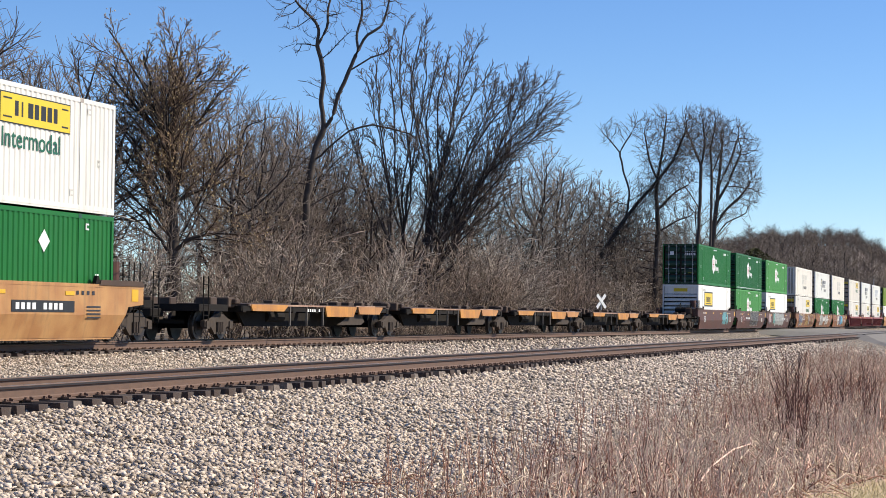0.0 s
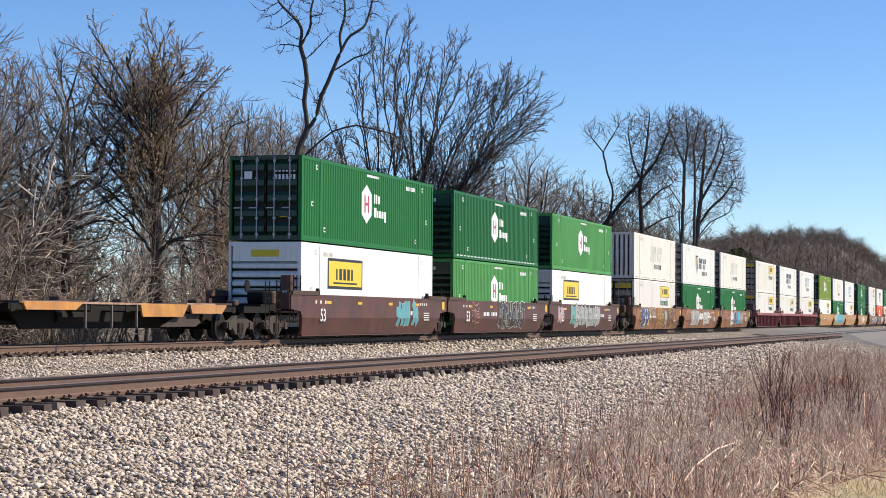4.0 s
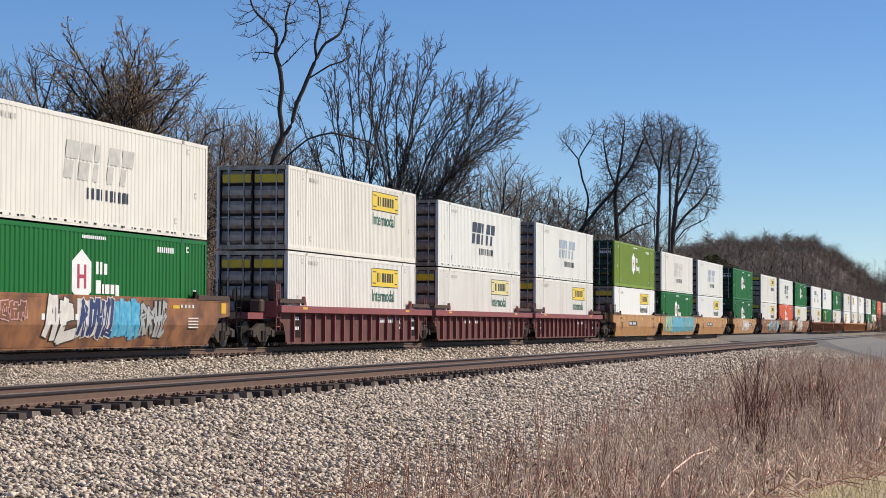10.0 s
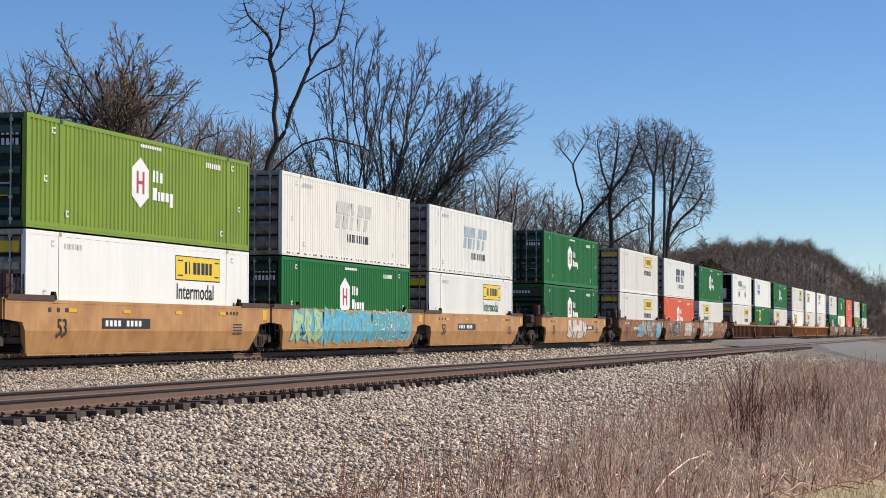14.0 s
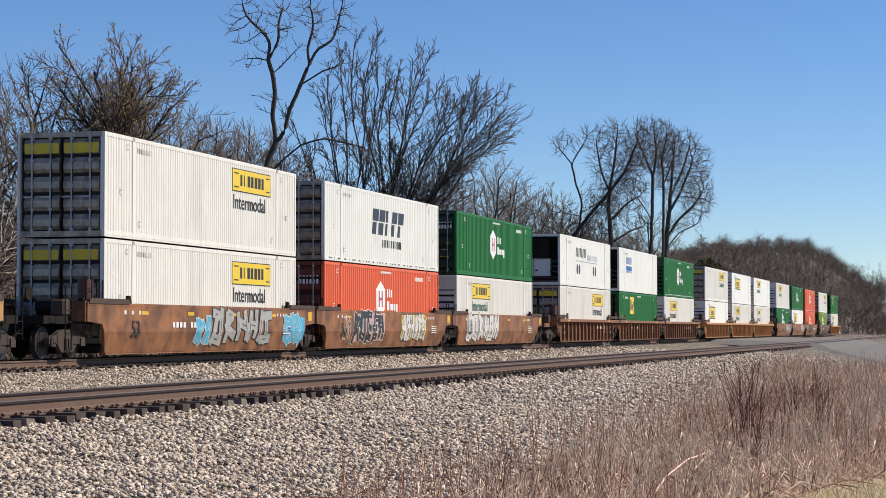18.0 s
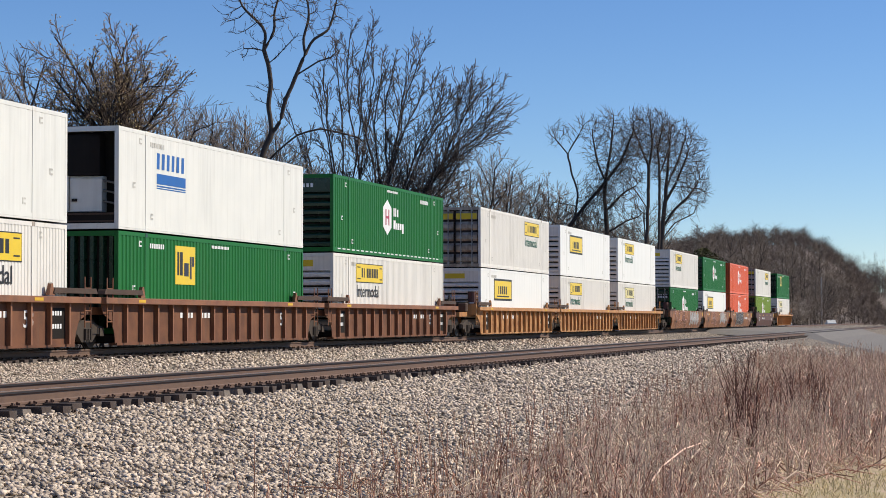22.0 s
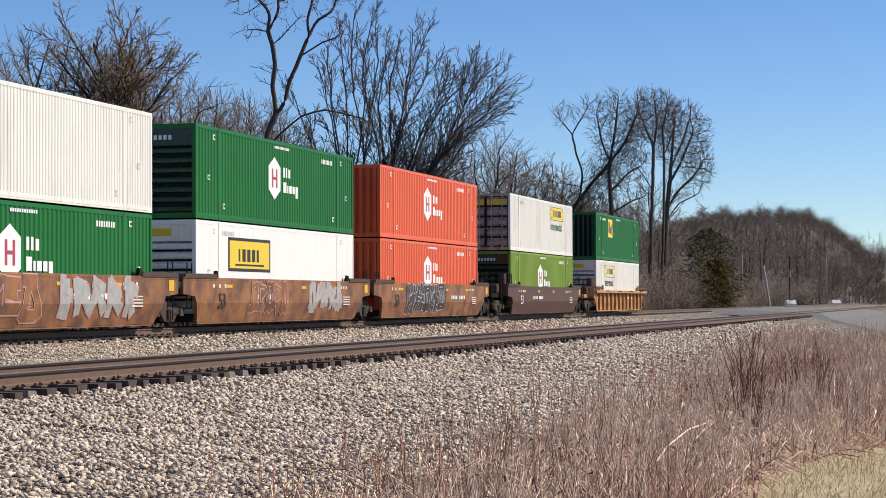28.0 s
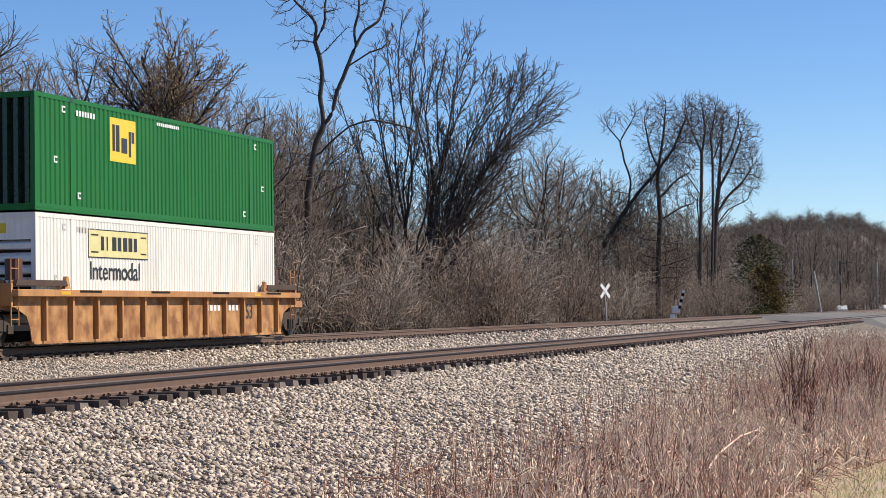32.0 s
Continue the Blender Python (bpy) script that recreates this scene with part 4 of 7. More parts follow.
def woodland():
    rnd = random.Random(11)
    turn = math.atan2(-0.95, 0.30)      # local x to the right as seen from the path
    place(hero_round(random.Random(21)), 83, 36, turn, 1.17)
    place(hero_crooked(random.Random(22)), 100.5, 36, turn)
    place(hero_fan(random.Random(23)), 118, 36, turn)
    place(hero_leaning(random.Random(24)), 183, 37.5, turn)
    place(hero_tall(random.Random(25)), 226, 35, turn)
    place(hero_tall(random.Random(26), True), 232, 35.3, turn)
    cedar(random.Random(27), 236, 30.0, 6.4, 2.9, CEDAR_B, "olive-brown cedar tree beside the crossing")
    cedar(random.Random(28), 250, 32.5, 10.4, 4.6, CEDAR, "dark green cedar tree among bare trees", 3600)
    cedar(random.Random(29), 228, 31.0, 3.0, 2.6, CEDAR, "low dark green cedar bush", 1800)
    cedar(random.Random(30), 560, 28.5, 7.0, 4.2, CEDAR, "dark green cedar tree far along the line", 2200)
    kinds = []
    for i in range(5):
        r2 = random.Random(40 + i)
        out = []
        grow(out, r2, (0, 0, 0), (r2.uniform(-0.1, 0.1), r2.uniform(-0.1, 0.1), 1), 10 + i * 0.8, 0.14, 0, dict(SLIM, kids=(15 + i, 7, 5), first=(0.15 + 0.06 * i, 0.2, 0.15)))
        if i % 2:
            grow(out, r2, (0.3, 0.2, 0), (r2.uniform(-0.3, 0.3), r2.uniform(-0.3, 0.3), 1), 8.5, 0.10, 0, dict(SLIM, kids=(9, 6, 4)))
        kinds.append(wood("bare_tree", out, "slender bare tree in the lineside wood", BARK_D, TWIG, 1))
    shrubs = []
    for i in range(4):
        r2 = random.Random(60 + i)
        out = []
        for k in range(11):
            grow(out, r2, (r2.gauss(0, 0.5), r2.gauss(0, 0.5), 0), (r2.gauss(0, 0.35), r2.gauss(0, 0.35), 1), r2.uniform(2.6, 4.6), 0.030, 0, dict(BUSH, kids=(7, 5)))
        shrubs.append(wood("bare_shrub", out, "tangled bare brown shrub beside the line", BARK_D, (BRUSH, TWIG, PALE_TWIG, BRUSH)[i], 0, group="shrubs along the line"))
    # fuller trees that make up the mass of the wood
    full = []
    for i in range(3):
        r2 = random.Random(80 + i)
        rng = np.random.RandomState(80 + i)
        cloud = np.concatenate([blob(rng, 1450, (0.3 * i - 0.3, 0, 7.6), (3.6, 3.6, 4.8)), blob(rng, 300, (0, 0, 3.6), (3.0, 3.0, 2.6))])
        lean = r2.uniform(-0.8, 0.8)
        lines = [((0, 0, 0), (0.2 * lean, 0, 3.0), (lean, 0, 7.0)), ((0.15 * lean, 0, 2.4), (-1.3, 0.6, 5.4)), ((0.2 * lean, 0, 3.2), (1.2, -0.6, 6.2))]
        out = fill(80 + i, lines, cloud, step=0.36, kill=0.44, wander=0.26, rise=0.34, leaf=0.0175, power=2.35, twigs=3, twig=(0.3, 0.8))
        full.append(wood("bare_tree", out, "full-crowned bare tree in the lineside wood", BARK_D, (TWIG, TWIG_D, TWIG)[i], 1))
    for n, (b, y, tall) in enumerate(((30.2, 38, 13.5), (28.8, 40, 12.5), (22.1, 44, 13.5), (21.0, 40, 12.5), (20.3, 46, 13.5), (15.2, 46, 15.0), (13.6, 42, 16.0),
                                      (12.8, 40, 14.8), (12.0, 41, 14.6), (11.2, 43, 14.0), (10.4, 42, 13.5), (9.9, 40, 12.5), (7.2, 38, 12.5), (6.4, 40, 11.0),
                                      (18.6, 47, 12.5), (17.6, 44, 11.5), (14.4, 50, 13.0), (9.6, 42, 13.5), (5.5, 38, 10.5), (4.7, 36, 9.5), (20.6, 39, 9.6), (19.6, 42, 10.0), (16.2, 48, 12.0), (8.6, 45, 14.0), (10.9, 39, 12.0), (18.2, 39, 8.5), (21.8, 39, 12.6), (20.1, 41, 13.2), (19.3, 42, 13.0), (10.0, 37, 11.0), (27.2, 40, 11.6), (25.9, 40, 13.0))):
        t = full[n] if n < 3 else copy_thing(full[n % 3], Matrix())
        place(t, y / math.tan(radians(b)), y, rnd.uniform(0, 6.28), tall / 12.0)
    for i in range(10):
        x = 430 + 20 * i
        place(copy_thing(full[i % 3], Matrix()), x, 30.5 + 0.6 * (i * 7 % 5), rnd.uniform(0, 6.28), rnd.uniform(0.75, 1.05))
    # the belt of trees, thinner where the sky shows through
    n = 0
    for i in range(66):
        b = radians(3.4 + 27.5 * (i + rnd.random()) / 66)
        y = rnd.uniform(33, 52)
        x = y / math.tan(b)
        if x > 420:
            y, x = y * 420 / x * 1.0, 420 - rnd.uniform(0, 60)
            y = max(y, 31)
        if x < 108 and i % 5 < 3:
            continue
        s = rnd.uniform(0.65, 1.0) * (1 + 0.25 * (x > 200)) * (0.68 if x < 96 else 1.0)
        t = kinds[n] if n < 5 else copy_thing(kinds[n % 5], Matrix())
        place(t, x, y, rnd.uniform(0, 6.28), s)
        n += 1
    n = 0
    for i in range(112):
        x = 62 + 290 * ((i + rnd.random()) / 112) ** 1.3
        y = rnd.uniform(28.8, 35) if not (212 < x < 250 or 128 < x < 182) else rnd.uniform(32, 35.5)
        if x < 112 and n >= 4 and i % 5 < 2:
            continue
        t = shrubs[n] if n < 4 else copy_thing(shrubs[n % 4], Matrix())
        place(t, x, y, rnd.uniform(0, 6.28), rnd.uniform(0.35, 1.15))
        n += 1
    for i in range(46):
        b = radians(rnd.uniform(2.9, 6.6))
        y = rnd.uniform(29.5, 40)
        x = min(y / math.tan(b), 640)
        place(copy_thing(shrubs[i % 4], Matrix()), x, max(y, 28.5), rnd.uniform(0, 6.28), rnd.uniform(0.7, 1.6))
    for i in range(16):
        b = radians(rnd.uniform(2.9, 6.6))
        y = rnd.uniform(31, 44)
        place(copy_thing(kinds[i % 5], Matrix()), min(y / math.tan(b), 620), y, rnd.uniform(0, 6.28), rnd.uniform(0.8, 1.35))
    # dark poles standing in the brush
    for i in range(12):
        b = radians(9.5 + 11.5 * (i + rnd.random()) / 30)
        y = rnd.uniform(32, 38)
        place(copy_thing(kinds[i % 5], Matrix()), y / math.tan(b), y, rnd.uniform(0, 6.28), rnd.uniform(0.5, 0.85))
    # brush that closes the wood behind the belt
    for i in range(130):
        b = radians(5.6 + 25.0 * (i + rnd.random()) / 130)
        y = rnd.uniform(40, 58)
        if 19.8 < math.degrees(b) < 26.5 and i % 6:
            continue
        place(copy_thing(shrubs[i % 4], Matrix()), y / math.tan(b), y, rnd.uniform(0, 6.28), rnd.uniform(1.1, 1.9))
    # taller brush in front of the many-stemmed tree
    for i in range(18):
        b = radians(rnd.uniform(12.0, 21.0))
        y = rnd.uniform(31, 37)
        place(copy_thing(shrubs[i % 4], Matrix()), y / math.tan(b), y, rnd.uniform(0, 6.28), rnd.uniform(1.05, 1.5))


def hill():
    """The wooded hill that closes the view along the line."""
    def top(d, a):
        """Height of the ground at a distance d and a bearing a in degrees."""
        crest = float(np.interp(a, (2.6, 3.0, 3.5, 4.1, 4.8, 6.2, 7.4, 8.6, 10.0, 12.0), (-1.5, 9.0, 14.5, 19.5, 23.5, 23.5, 23.0, 20.0, 12.0, -1.5)))
        u = max(0.0, min(1.0, (d - 400) / 240.0))
        w = max(0.0, min(1.0, (d - 760) / 300.0)) * max(0.0, min(1.0, (4.6 - a) / 1.2))
        return -1.6 + (crest + 1.6) * u * u * (3 - 2 * u) * (1 - w) + w * 16.0
    ds = [380 + 20 * i for i in range(16)] + [700 + 60 * i for i in range(12)]
    bs = [0.6 + 0.25 * i for i in range(48)]
    v = [(d * math.cos(radians(b)), d * math.sin(radians(b)), top(d, b)) for d in ds for b in bs]
    n = len(bs)
    f = [(i * n + j, (i + 1) * n + j, (i + 1) * n + j + 1, i * n + j + 1) for i in range(len(ds) - 1) for j in range(n - 1)]
    tagged(raw("hill", v, f, HILLSIDE, smooth=True), "low wooded hill beyond the crossing", "hill", kind="structure")
    rnd = random.Random(5)
    limbs = []
    for i in range(2700):
        a = rnd.uniform(2.5, 11.0)
        d = 420 + 260 * rnd.random() ** 0.8
        if i % 3 == 0:
            a, d = rnd.uniform(0.8, 3.8), rnd.uniform(980, 1140)
        x, y, z = d * math.cos(radians(a)), d * math.sin(radians(a)), top(d, a) - 0.4
        h = rnd.uniform(4.5, 8.0) * (1.25 if i % 9 == 0 else 1.0) * (2.3 if d > 900 else 1.0) * (0.85 + 0.9 * max(0.0, noise.noise((a * 3.1, d * 0.01, 5))))
        limbs.append(([(x, y, z), (x + rnd.gauss(0, 0.4), y + rnd.gauss(0, 0.5), z + h * 0.75)], [0.07, 0.03], 3))
        for k in range(22):
            u = rnd.uniform(0.2, 0.75)
            t = rnd.uniform(0, 6.28)
            r = rnd.uniform(0.6, 2.6)
            limbs.append(([(x, y, z + h * u), (x + r * math.cos(t), y + r * math.sin(t), z + h * u + rnd.uniform(0.5, 1.4))], [0.045, 0.018], 3))
    tagged(tubes("hill_woods", limbs, FAR_TWIG), "grey leafless woods covering the hill", "woods", kind="stuff")


def weeds():
    """Dry grass and red-brown weeds on the near bank."""
    rnd = random.Random(9)
    straw, fawn, red, plum = [], [], [], []

    def stem(store, x, y, h, r, sway, twigs):
        z = bed_z(y) - 0.03
        d = (rnd.gauss(0.05, sway), rnd.gauss(0, sway))
        p = [(x, y, z), (x + d[0] * h * 0.3, y + d[1] * h * 0.3, z + h * 0.5), (x + d[0] * h, y + d[1] * h, z + h)]
        store.append((p, [r, r * 0.8, r * 0.4], 3))
        for k in range(twigs):
            u = rnd.uniform(0.3, 0.95)
            q = (x + d[0] * h * u * u, y + d[1] * h * u * u, z + h * u)
            a, l = rnd.uniform(0, 6.28), rnd.uniform(0.08, 0.25) * h
            store.append(([q, (q[0] + l * 0.6 * math.cos(a), q[1] + l * 0.6 * math.sin(a), q[2] + l)], [r * 0.6, r * 0.3], 3))
    def lawn_side(x, y):
        return x < 27 and y < 2.0 and x + 3.2 * y < 26.6 + 0.8 * noise.noise((x, y, 2))

    def lying(store, x, y, l, r):
        """A broken stem lying over its neighbours."""
        z, a = bed_z(y) + rnd.uniform(0.0, 0.09), rnd.uniform(0, 6.28)
        store.append(([(x, y, z), (x + l * 0.5 * math.cos(a), y + l * 0.5 * math.sin(a), z + rnd.uniform(0.02, 0.24)), (x + l * math.cos(a), y + l * math.sin(a), z + rnd.uniform(-0.02, 0.10))], [r, r, r * 0.5], 3))

    # twiggy red-brown bushes, each with its own stool
    stools = []
    while len(stools) < 90:
        x = 15 + 68 * rnd.random() ** 1.3
        lim = 3.0 + 0.062 * x
        y = lim - (lim - 0.03 * x) * rnd.random()
        if y < 0.4 * x and not lawn_side(x, y):
            stools.append((x, y, rnd.uniform(0.4, 0.95) * (0.7 if x < 27 else 1.0), rnd.uniform(0.12, 0.45), 12))
    for k in range(60):
        x = rnd.uniform(38, 84)
        stools.append((x, rnd.uniform(0.04 * x, 0.105 * x), rnd.uniform(0.4, 1.1), 0.6, 12))
    stools += [(40.0, 3.6, 1.2, 0.5, 20), (27.0, 2.6, 0.9, 0.4, 16)]
    # the dark bush whose long stems spread from one stool
    for x0, y0, n, tall in ((30.4, 3.36, 30, 1.35), (30.9, 3.25, 12, 1.0), (29.6, 3.05, 10, 0.8), (44.0, 3.5, 16, 1.1), (25.6, 2.75, 12, 0.75), (34.5, 2.7, 16, 0.9), (37.0, 3.3, 14, 1.0)):
        for k in range(n):
            stem(plum, x0 + rnd.gauss(0, 0.45), y0 + rnd.gauss(0, 0.10), tall * rnd.uniform(0.45, 1.0), rnd.uniform(0.006, 0.010), 0.19, 3)
    for x, y, h, w, n in stools:
        tone = red if n > 12 or rnd.random() < 0.4 else (fawn, straw)[rnd.random() < 0.3]
        for k in range(int(n * rnd.uniform(0.7, 1.4))):
            stem(tone, x + rnd.gauss(0, w), y + rnd.gauss(0, w), h * rnd.uniform(0.45, 1.0), rnd.uniform(0.004, 0.008), 0.28, 4)
    # single dark stalks that stand in the stones at the edge
    for i in range(460):
        x = 13 + 45 * rnd.random() ** 1.4
        lim = 4.9 + 0.050 * x
        y = lim - 2.0 * rnd.random() + 0.3 * rnd.gauss(0, 1)
        if y < 0.4 * x:
            stem(red, x, y, rnd.uniform(0.25, 0.75), rnd.uniform(0.004, 0.007), 0.14, 1)
    for i in range(23000):
        x = 12.5 + 70 * rnd.random() ** 1.75
        lim = 4.5 + 0.046 * x + 0.8 * noise.noise((x * 0.5, 1, 7))
        y = lim + 0.4 - (lim - 0.03 * x) * rnd.random() ** 0.85
        into = (lim - y) / 2.2
        clump = noise.noise((x * 0.9, y * 1.3, 9))
        if y > 0.45 * x or lawn_side(x, y) or clump < 0.25 - 0.55 * into:
            continue
        pick = rnd.random() + 0.35 * noise.noise((x * 0.35, y * 0.6, 31))
        tone = plum if pick < 0.04 else red if pick < 0.16 else fawn if pick < 0.54 else straw
        if rnd.random() < 0.42:
            lying(tone, x, y, rnd.uniform(0.15, 0.7), rnd.uniform(0.005, 0.010))
        elif clump > -0.1 or rnd.random() < 0.35:
            tall = 0.7 + 0.9 * max(0.0, noise.noise((x * 0.5, y * 0.7, 21)) + 0.3)
            stem(tone, x, y, rnd.uniform(0.12, 0.62) * tall * (1 if into > 0.3 else 0.6), rnd.uniform(0.0038, 0.0080), 0.18, 1)
    # short blades on the lawn
    blades = []
    for i in range(5000):
        x, y = rnd.uniform(15, 27), rnd.uniform(-0.2, 2.2)
        if lawn_side(x, y) and y > 0.02 * x:
            h = rnd.uniform(0.03, 0.10)
            blades.append(([(x, y, -0.93), (x + rnd.gauss(0, 0.04), y + rnd.gauss(0, 0.04), -0.92 + h)], [0.005, 0.002], 3))
    tagged(tubes("lawn_grass", blades, BLADE), "short yellow-green grass blades on the lawn", "grass", kind="stuff")
    # one bleached cane arched over the bank, and two short ones
    for x, y, l, h in ((18.0, 2.97, 4.6, 0.36), (24.0, 3.9, 0.9, 0.22), (19.0, 3.4, 0.7, 0.18)):
        z = bed_z(y)
        fawn.append(([(x, y, z + 0.02), (x + 0.15 * l, y, z + 0.45 * h), (x + 0.38 * l, y, z + 0.85 * h), (x + 0.7 * l, y, z + 1.05 * h), (x + l, y, z + h)], [0.011, 0.011, 0.010, 0.009, 0.006], 5))
    tagged(tubes("dark_brush", plum, WEED_D), "dark plum-brown bush stems on the bank", "weeds", kind="stuff")
    tagged(tubes("fawn_grass", fawn, FAWN), "faded pinkish dead grass on the bank", "grass", kind="stuff")
    tagged(tubes("red_brown_weeds", red, WEED), "dry red-brown weeds on the bank beside the ballast", "weeds", kind="stuff")
    tagged(tubes("dry_grass", straw, STRAW), "pale dry straw grass beside the ballast", "grass", kind="stuff")
    bm = bmesh.new()
    rows = [[bm.verts.new((x, y, -0.915 + 0.02 * noise.noise((x, y, 3)))) for y in [-5.5 + 0.6 * j for j in range(14)]] for x in [-20 + 2.0 * i for i in range(24)]]
    for a, b in zip(rows, rows[1:]):
        for j in range(len(a) - 1):
            bm.faces.new((a[j], b[j], b[j + 1], a[j + 1]))
    tagged(part("lawn", bm, LAWN), "short green and straw lawn on the bank", "lawn", kind="structure")


def pole(name, x, y, tall, r, lean, label, material, arm=0.0):
    base = tagged(new(name), label, "pole", "poles beyond the crossing")
    part("shaft", rod(bmesh.new(), (0, 0, -0.2), (lean * 0.1, -lean * 0.99, tall), r, 8), material, base)
    if arm:
        part("arm", rod(bmesh.new(), (0, 0, tall - 0.4), (arm * 0.29, -arm * 0.95, tall - 0.2), 0.06, 6), material, base)
        part("insulator", boxes((-0.12, 0.12, -0.12, 0.12, tall - 3.4, tall - 2.2), bevel=0.03), POLE_W, base)
    base.location = (x, y, -0.7)


def crossbuck(x, y, turn):
    """The white crossed boards on a leaning post."""
    base = tagged(new("crossbuck_sign"), "weathered white crossed boards on a post", "railway sign")
    part("post", rod(bmesh.new(), (0.25, 0, -0.3), (0, 0, 3.1), 0.06, 8), POLE_W, base)
    for a in (45, -45):
        bm = boxes((-0.62, 0.62, -0.025, 0.0, -0.11, 0.11))
        bmesh.ops.rotate(bm, verts=bm.verts[:], cent=(0, 0, 0), matrix=Matrix.Rotation(radians(a), 3, "Y"))
        bmesh.ops.translate(bm, verts=bm.verts[:], vec=(0, -0.07 - 0.0003 * a, 2.75))
        part("board", bm, FILM_W, base)
    base.matrix_basis = Matrix.LocRotScale((x, y, -0.8), Euler((0, 0, turn)), None)


def gate_mast(x, y):
    """The crossing's mast with its striped arm standing upright."""
    base = tagged(new("crossing_gate"), "white crossing gate mast with raised striped arm", "crossing gate")
    part("mast", rod(bmesh.new(), (0, 0, 0), (0, 0, 2.0), 0.07, 8), POLE_W, base)
    part("gear_box", boxes((-0.3, 0.3, -0.25, 0.25, 0.9, 1.5), bevel=0.03), FILM_W, base)
    for k in range(7):
        part("arm_band", boxes((0.14 + 0.07 * k, 0.36 + 0.07 * k, -0.31, -0.27, 1.0 + 0.26 * k, 1.26 + 0.26 * k)), (FILM_W, SOOT)[k % 2], base)
    part("counterweight", boxes((-0.5, -0.1, -0.33, -0.27, 0.3, 0.8), bevel=0.02), FILM_W, base)
    base.matrix_basis = Matrix.LocRotScale((x, y, -0.6), Euler((0, 0, radians(-75))), None)


def parked_car(x, y, turn, paint, label):
    base = tagged(new("parked_car"), label, "car", "cars parked beyond the crossing")
    part("body", slab([(-2.2, 0.35), (2.2, 0.35), (2.25, 0.75), (1.3, 0.92), (-1.2, 0.98), (-2.2, 0.9)], -0.88, 0.88), paint, base)
    part("cabin", slab([(-1.8, 0.95), (0.9, 0.92), (0.35, 1.48), (-1.1, 1.50)], -0.78, 0.78), paint, base)
    part("side_window", slab([(-1.5, 1.02), (0.6, 1.0), (0.25, 1.40), (-1.0, 1.42)], -0.786, -0.78), SOOT, base, "dark glass")
    for wx in (-1.4, 1.4):
        for wy in (-0.9, 0.74):
            part("wheel", disc(bmesh.new(), (wx, 0.33), 0.33, wy, wy + 0.16, 14), SOOT, base)
    base.matrix_basis = Matrix.LocRotScale((x, y, -0.78), Euler((0, 0, turn)), None)


def lineside():
    crossbuck(137, 28.2, radians(-30))
    gate_mast(170, 29.0)
    pole("utility_pole", 272.8, 31.0, 7.6, 0.10, 0.0, "pale slender utility pole", POLE_W)
    pole("utility_pole", 286, 28.6, 6.2, 0.15, -1.0, "leaning pale timber pole", POLE_W)
    pole("utility_pole", 330, 30.0, 8.4, 0.13, 0.0, "dark utility pole with one arm", BARK_D, 1.8)
    pole("utility_pole", 421, 31.0, 10.0, 0.14, 0.0, "pale slender utility pole", POLE_W)
    parked_car(335, 33.5, 0.4, BRIGHT, "white car parked beyond the crossing")
    parked_car(330, 30.0, 0.2, GREY_WHITE, "pale car parked beyond the crossing")
    parked_car(400, 27.8, 0.2, BRIGHT, "white car parked beyond the crossing")


ground_sheet()
track("track_1", NEAR_Y, NEAR_Z, "near railway track on weathered timber ties", 18.0, 160)
track("track_2", FAR_Y, FAR_Z, "far railway track under the passing train", 36.0, 190)
stones()
crossing()
woodland()
hill()
weeds()
lineside()

# ---- the train ----
LONG, HIGH, HALF = 16.154, 2.876, 1.295
LOW_Z, TOP_Z = 0.415, 0.415 + 2.876 + 0.055
CACHE = {}
MOVING = []


def keep(key, make, material):
    """One mesh for all pieces that look alike."""
    if key not in CACHE:
        bm = make()
        data = bpy.data.meshes.new(key[0])
        bm.to_mesh(data)
        bm.free()
        data.materials.append(material)
        CACHE[key] = data
    return CACHE[key]


def piece(name, parent, material, make, *key, at=(0, 0, 0), label=""):
    return again(name, keep((name, material.name, *key), make, material), parent, at, label)


def corrugated(x0, x1, y, z0, z1, pitch, deep):
    """A folded steel sheet along x: flat crests at y, troughs deeper in."""
    bm = bmesh.new()
    n = max(1, round((x1 - x0) / pitch))
    p = (x1 - x0) / n
    xs = []
    s = 1 if y < 0 else -1
    for i in range(n):
        a = x0 + i * p
        xs += [(a, y), (a + 0.42 * p, y), (a + 0.56 * p, y + s * deep), (a + 0.86 * p, y + s * deep)]
    xs.append((x1, y))
    lo = [bm.verts.new((x, yy, z0)) for x, yy in xs]
    hi = [bm.verts.new((x, yy, z1)) for x, yy in xs]
    for i in range(len(xs) - 1):
        bm.faces.new((lo[i], lo[i + 1], hi[i + 1], hi[i]))
    if y > 0:
        bmesh.ops.reverse_faces(bm, faces=bm.faces[:])
    return bm


def level_rib(p):
    """One proud rib across the end, sloped on top, p from rib to rib."""
    bm = bmesh.new()
    prof = ((0.16, 0.02 * p), (0.035, 0.10 * p), (0.03, 0.42 * p), (0.045, 0.56 * p), (0.16, 0.80 * p))
    lo = [bm.verts.new((x, -HALF + 0.12, z)) for x, z in prof]
    hi = [bm.verts.new((x, HALF - 0.12, z)) for x, z in prof]
    for i in range(len(prof) - 1):
        bm.faces.new((lo[i], lo[i + 1], hi[i + 1], hi[i]))
    bm.faces.new(lo[::-1])
    bm.faces.new(hi)
    bmesh.ops.recalc_face_normals(bm, faces=bm.faces[:])
    return bm


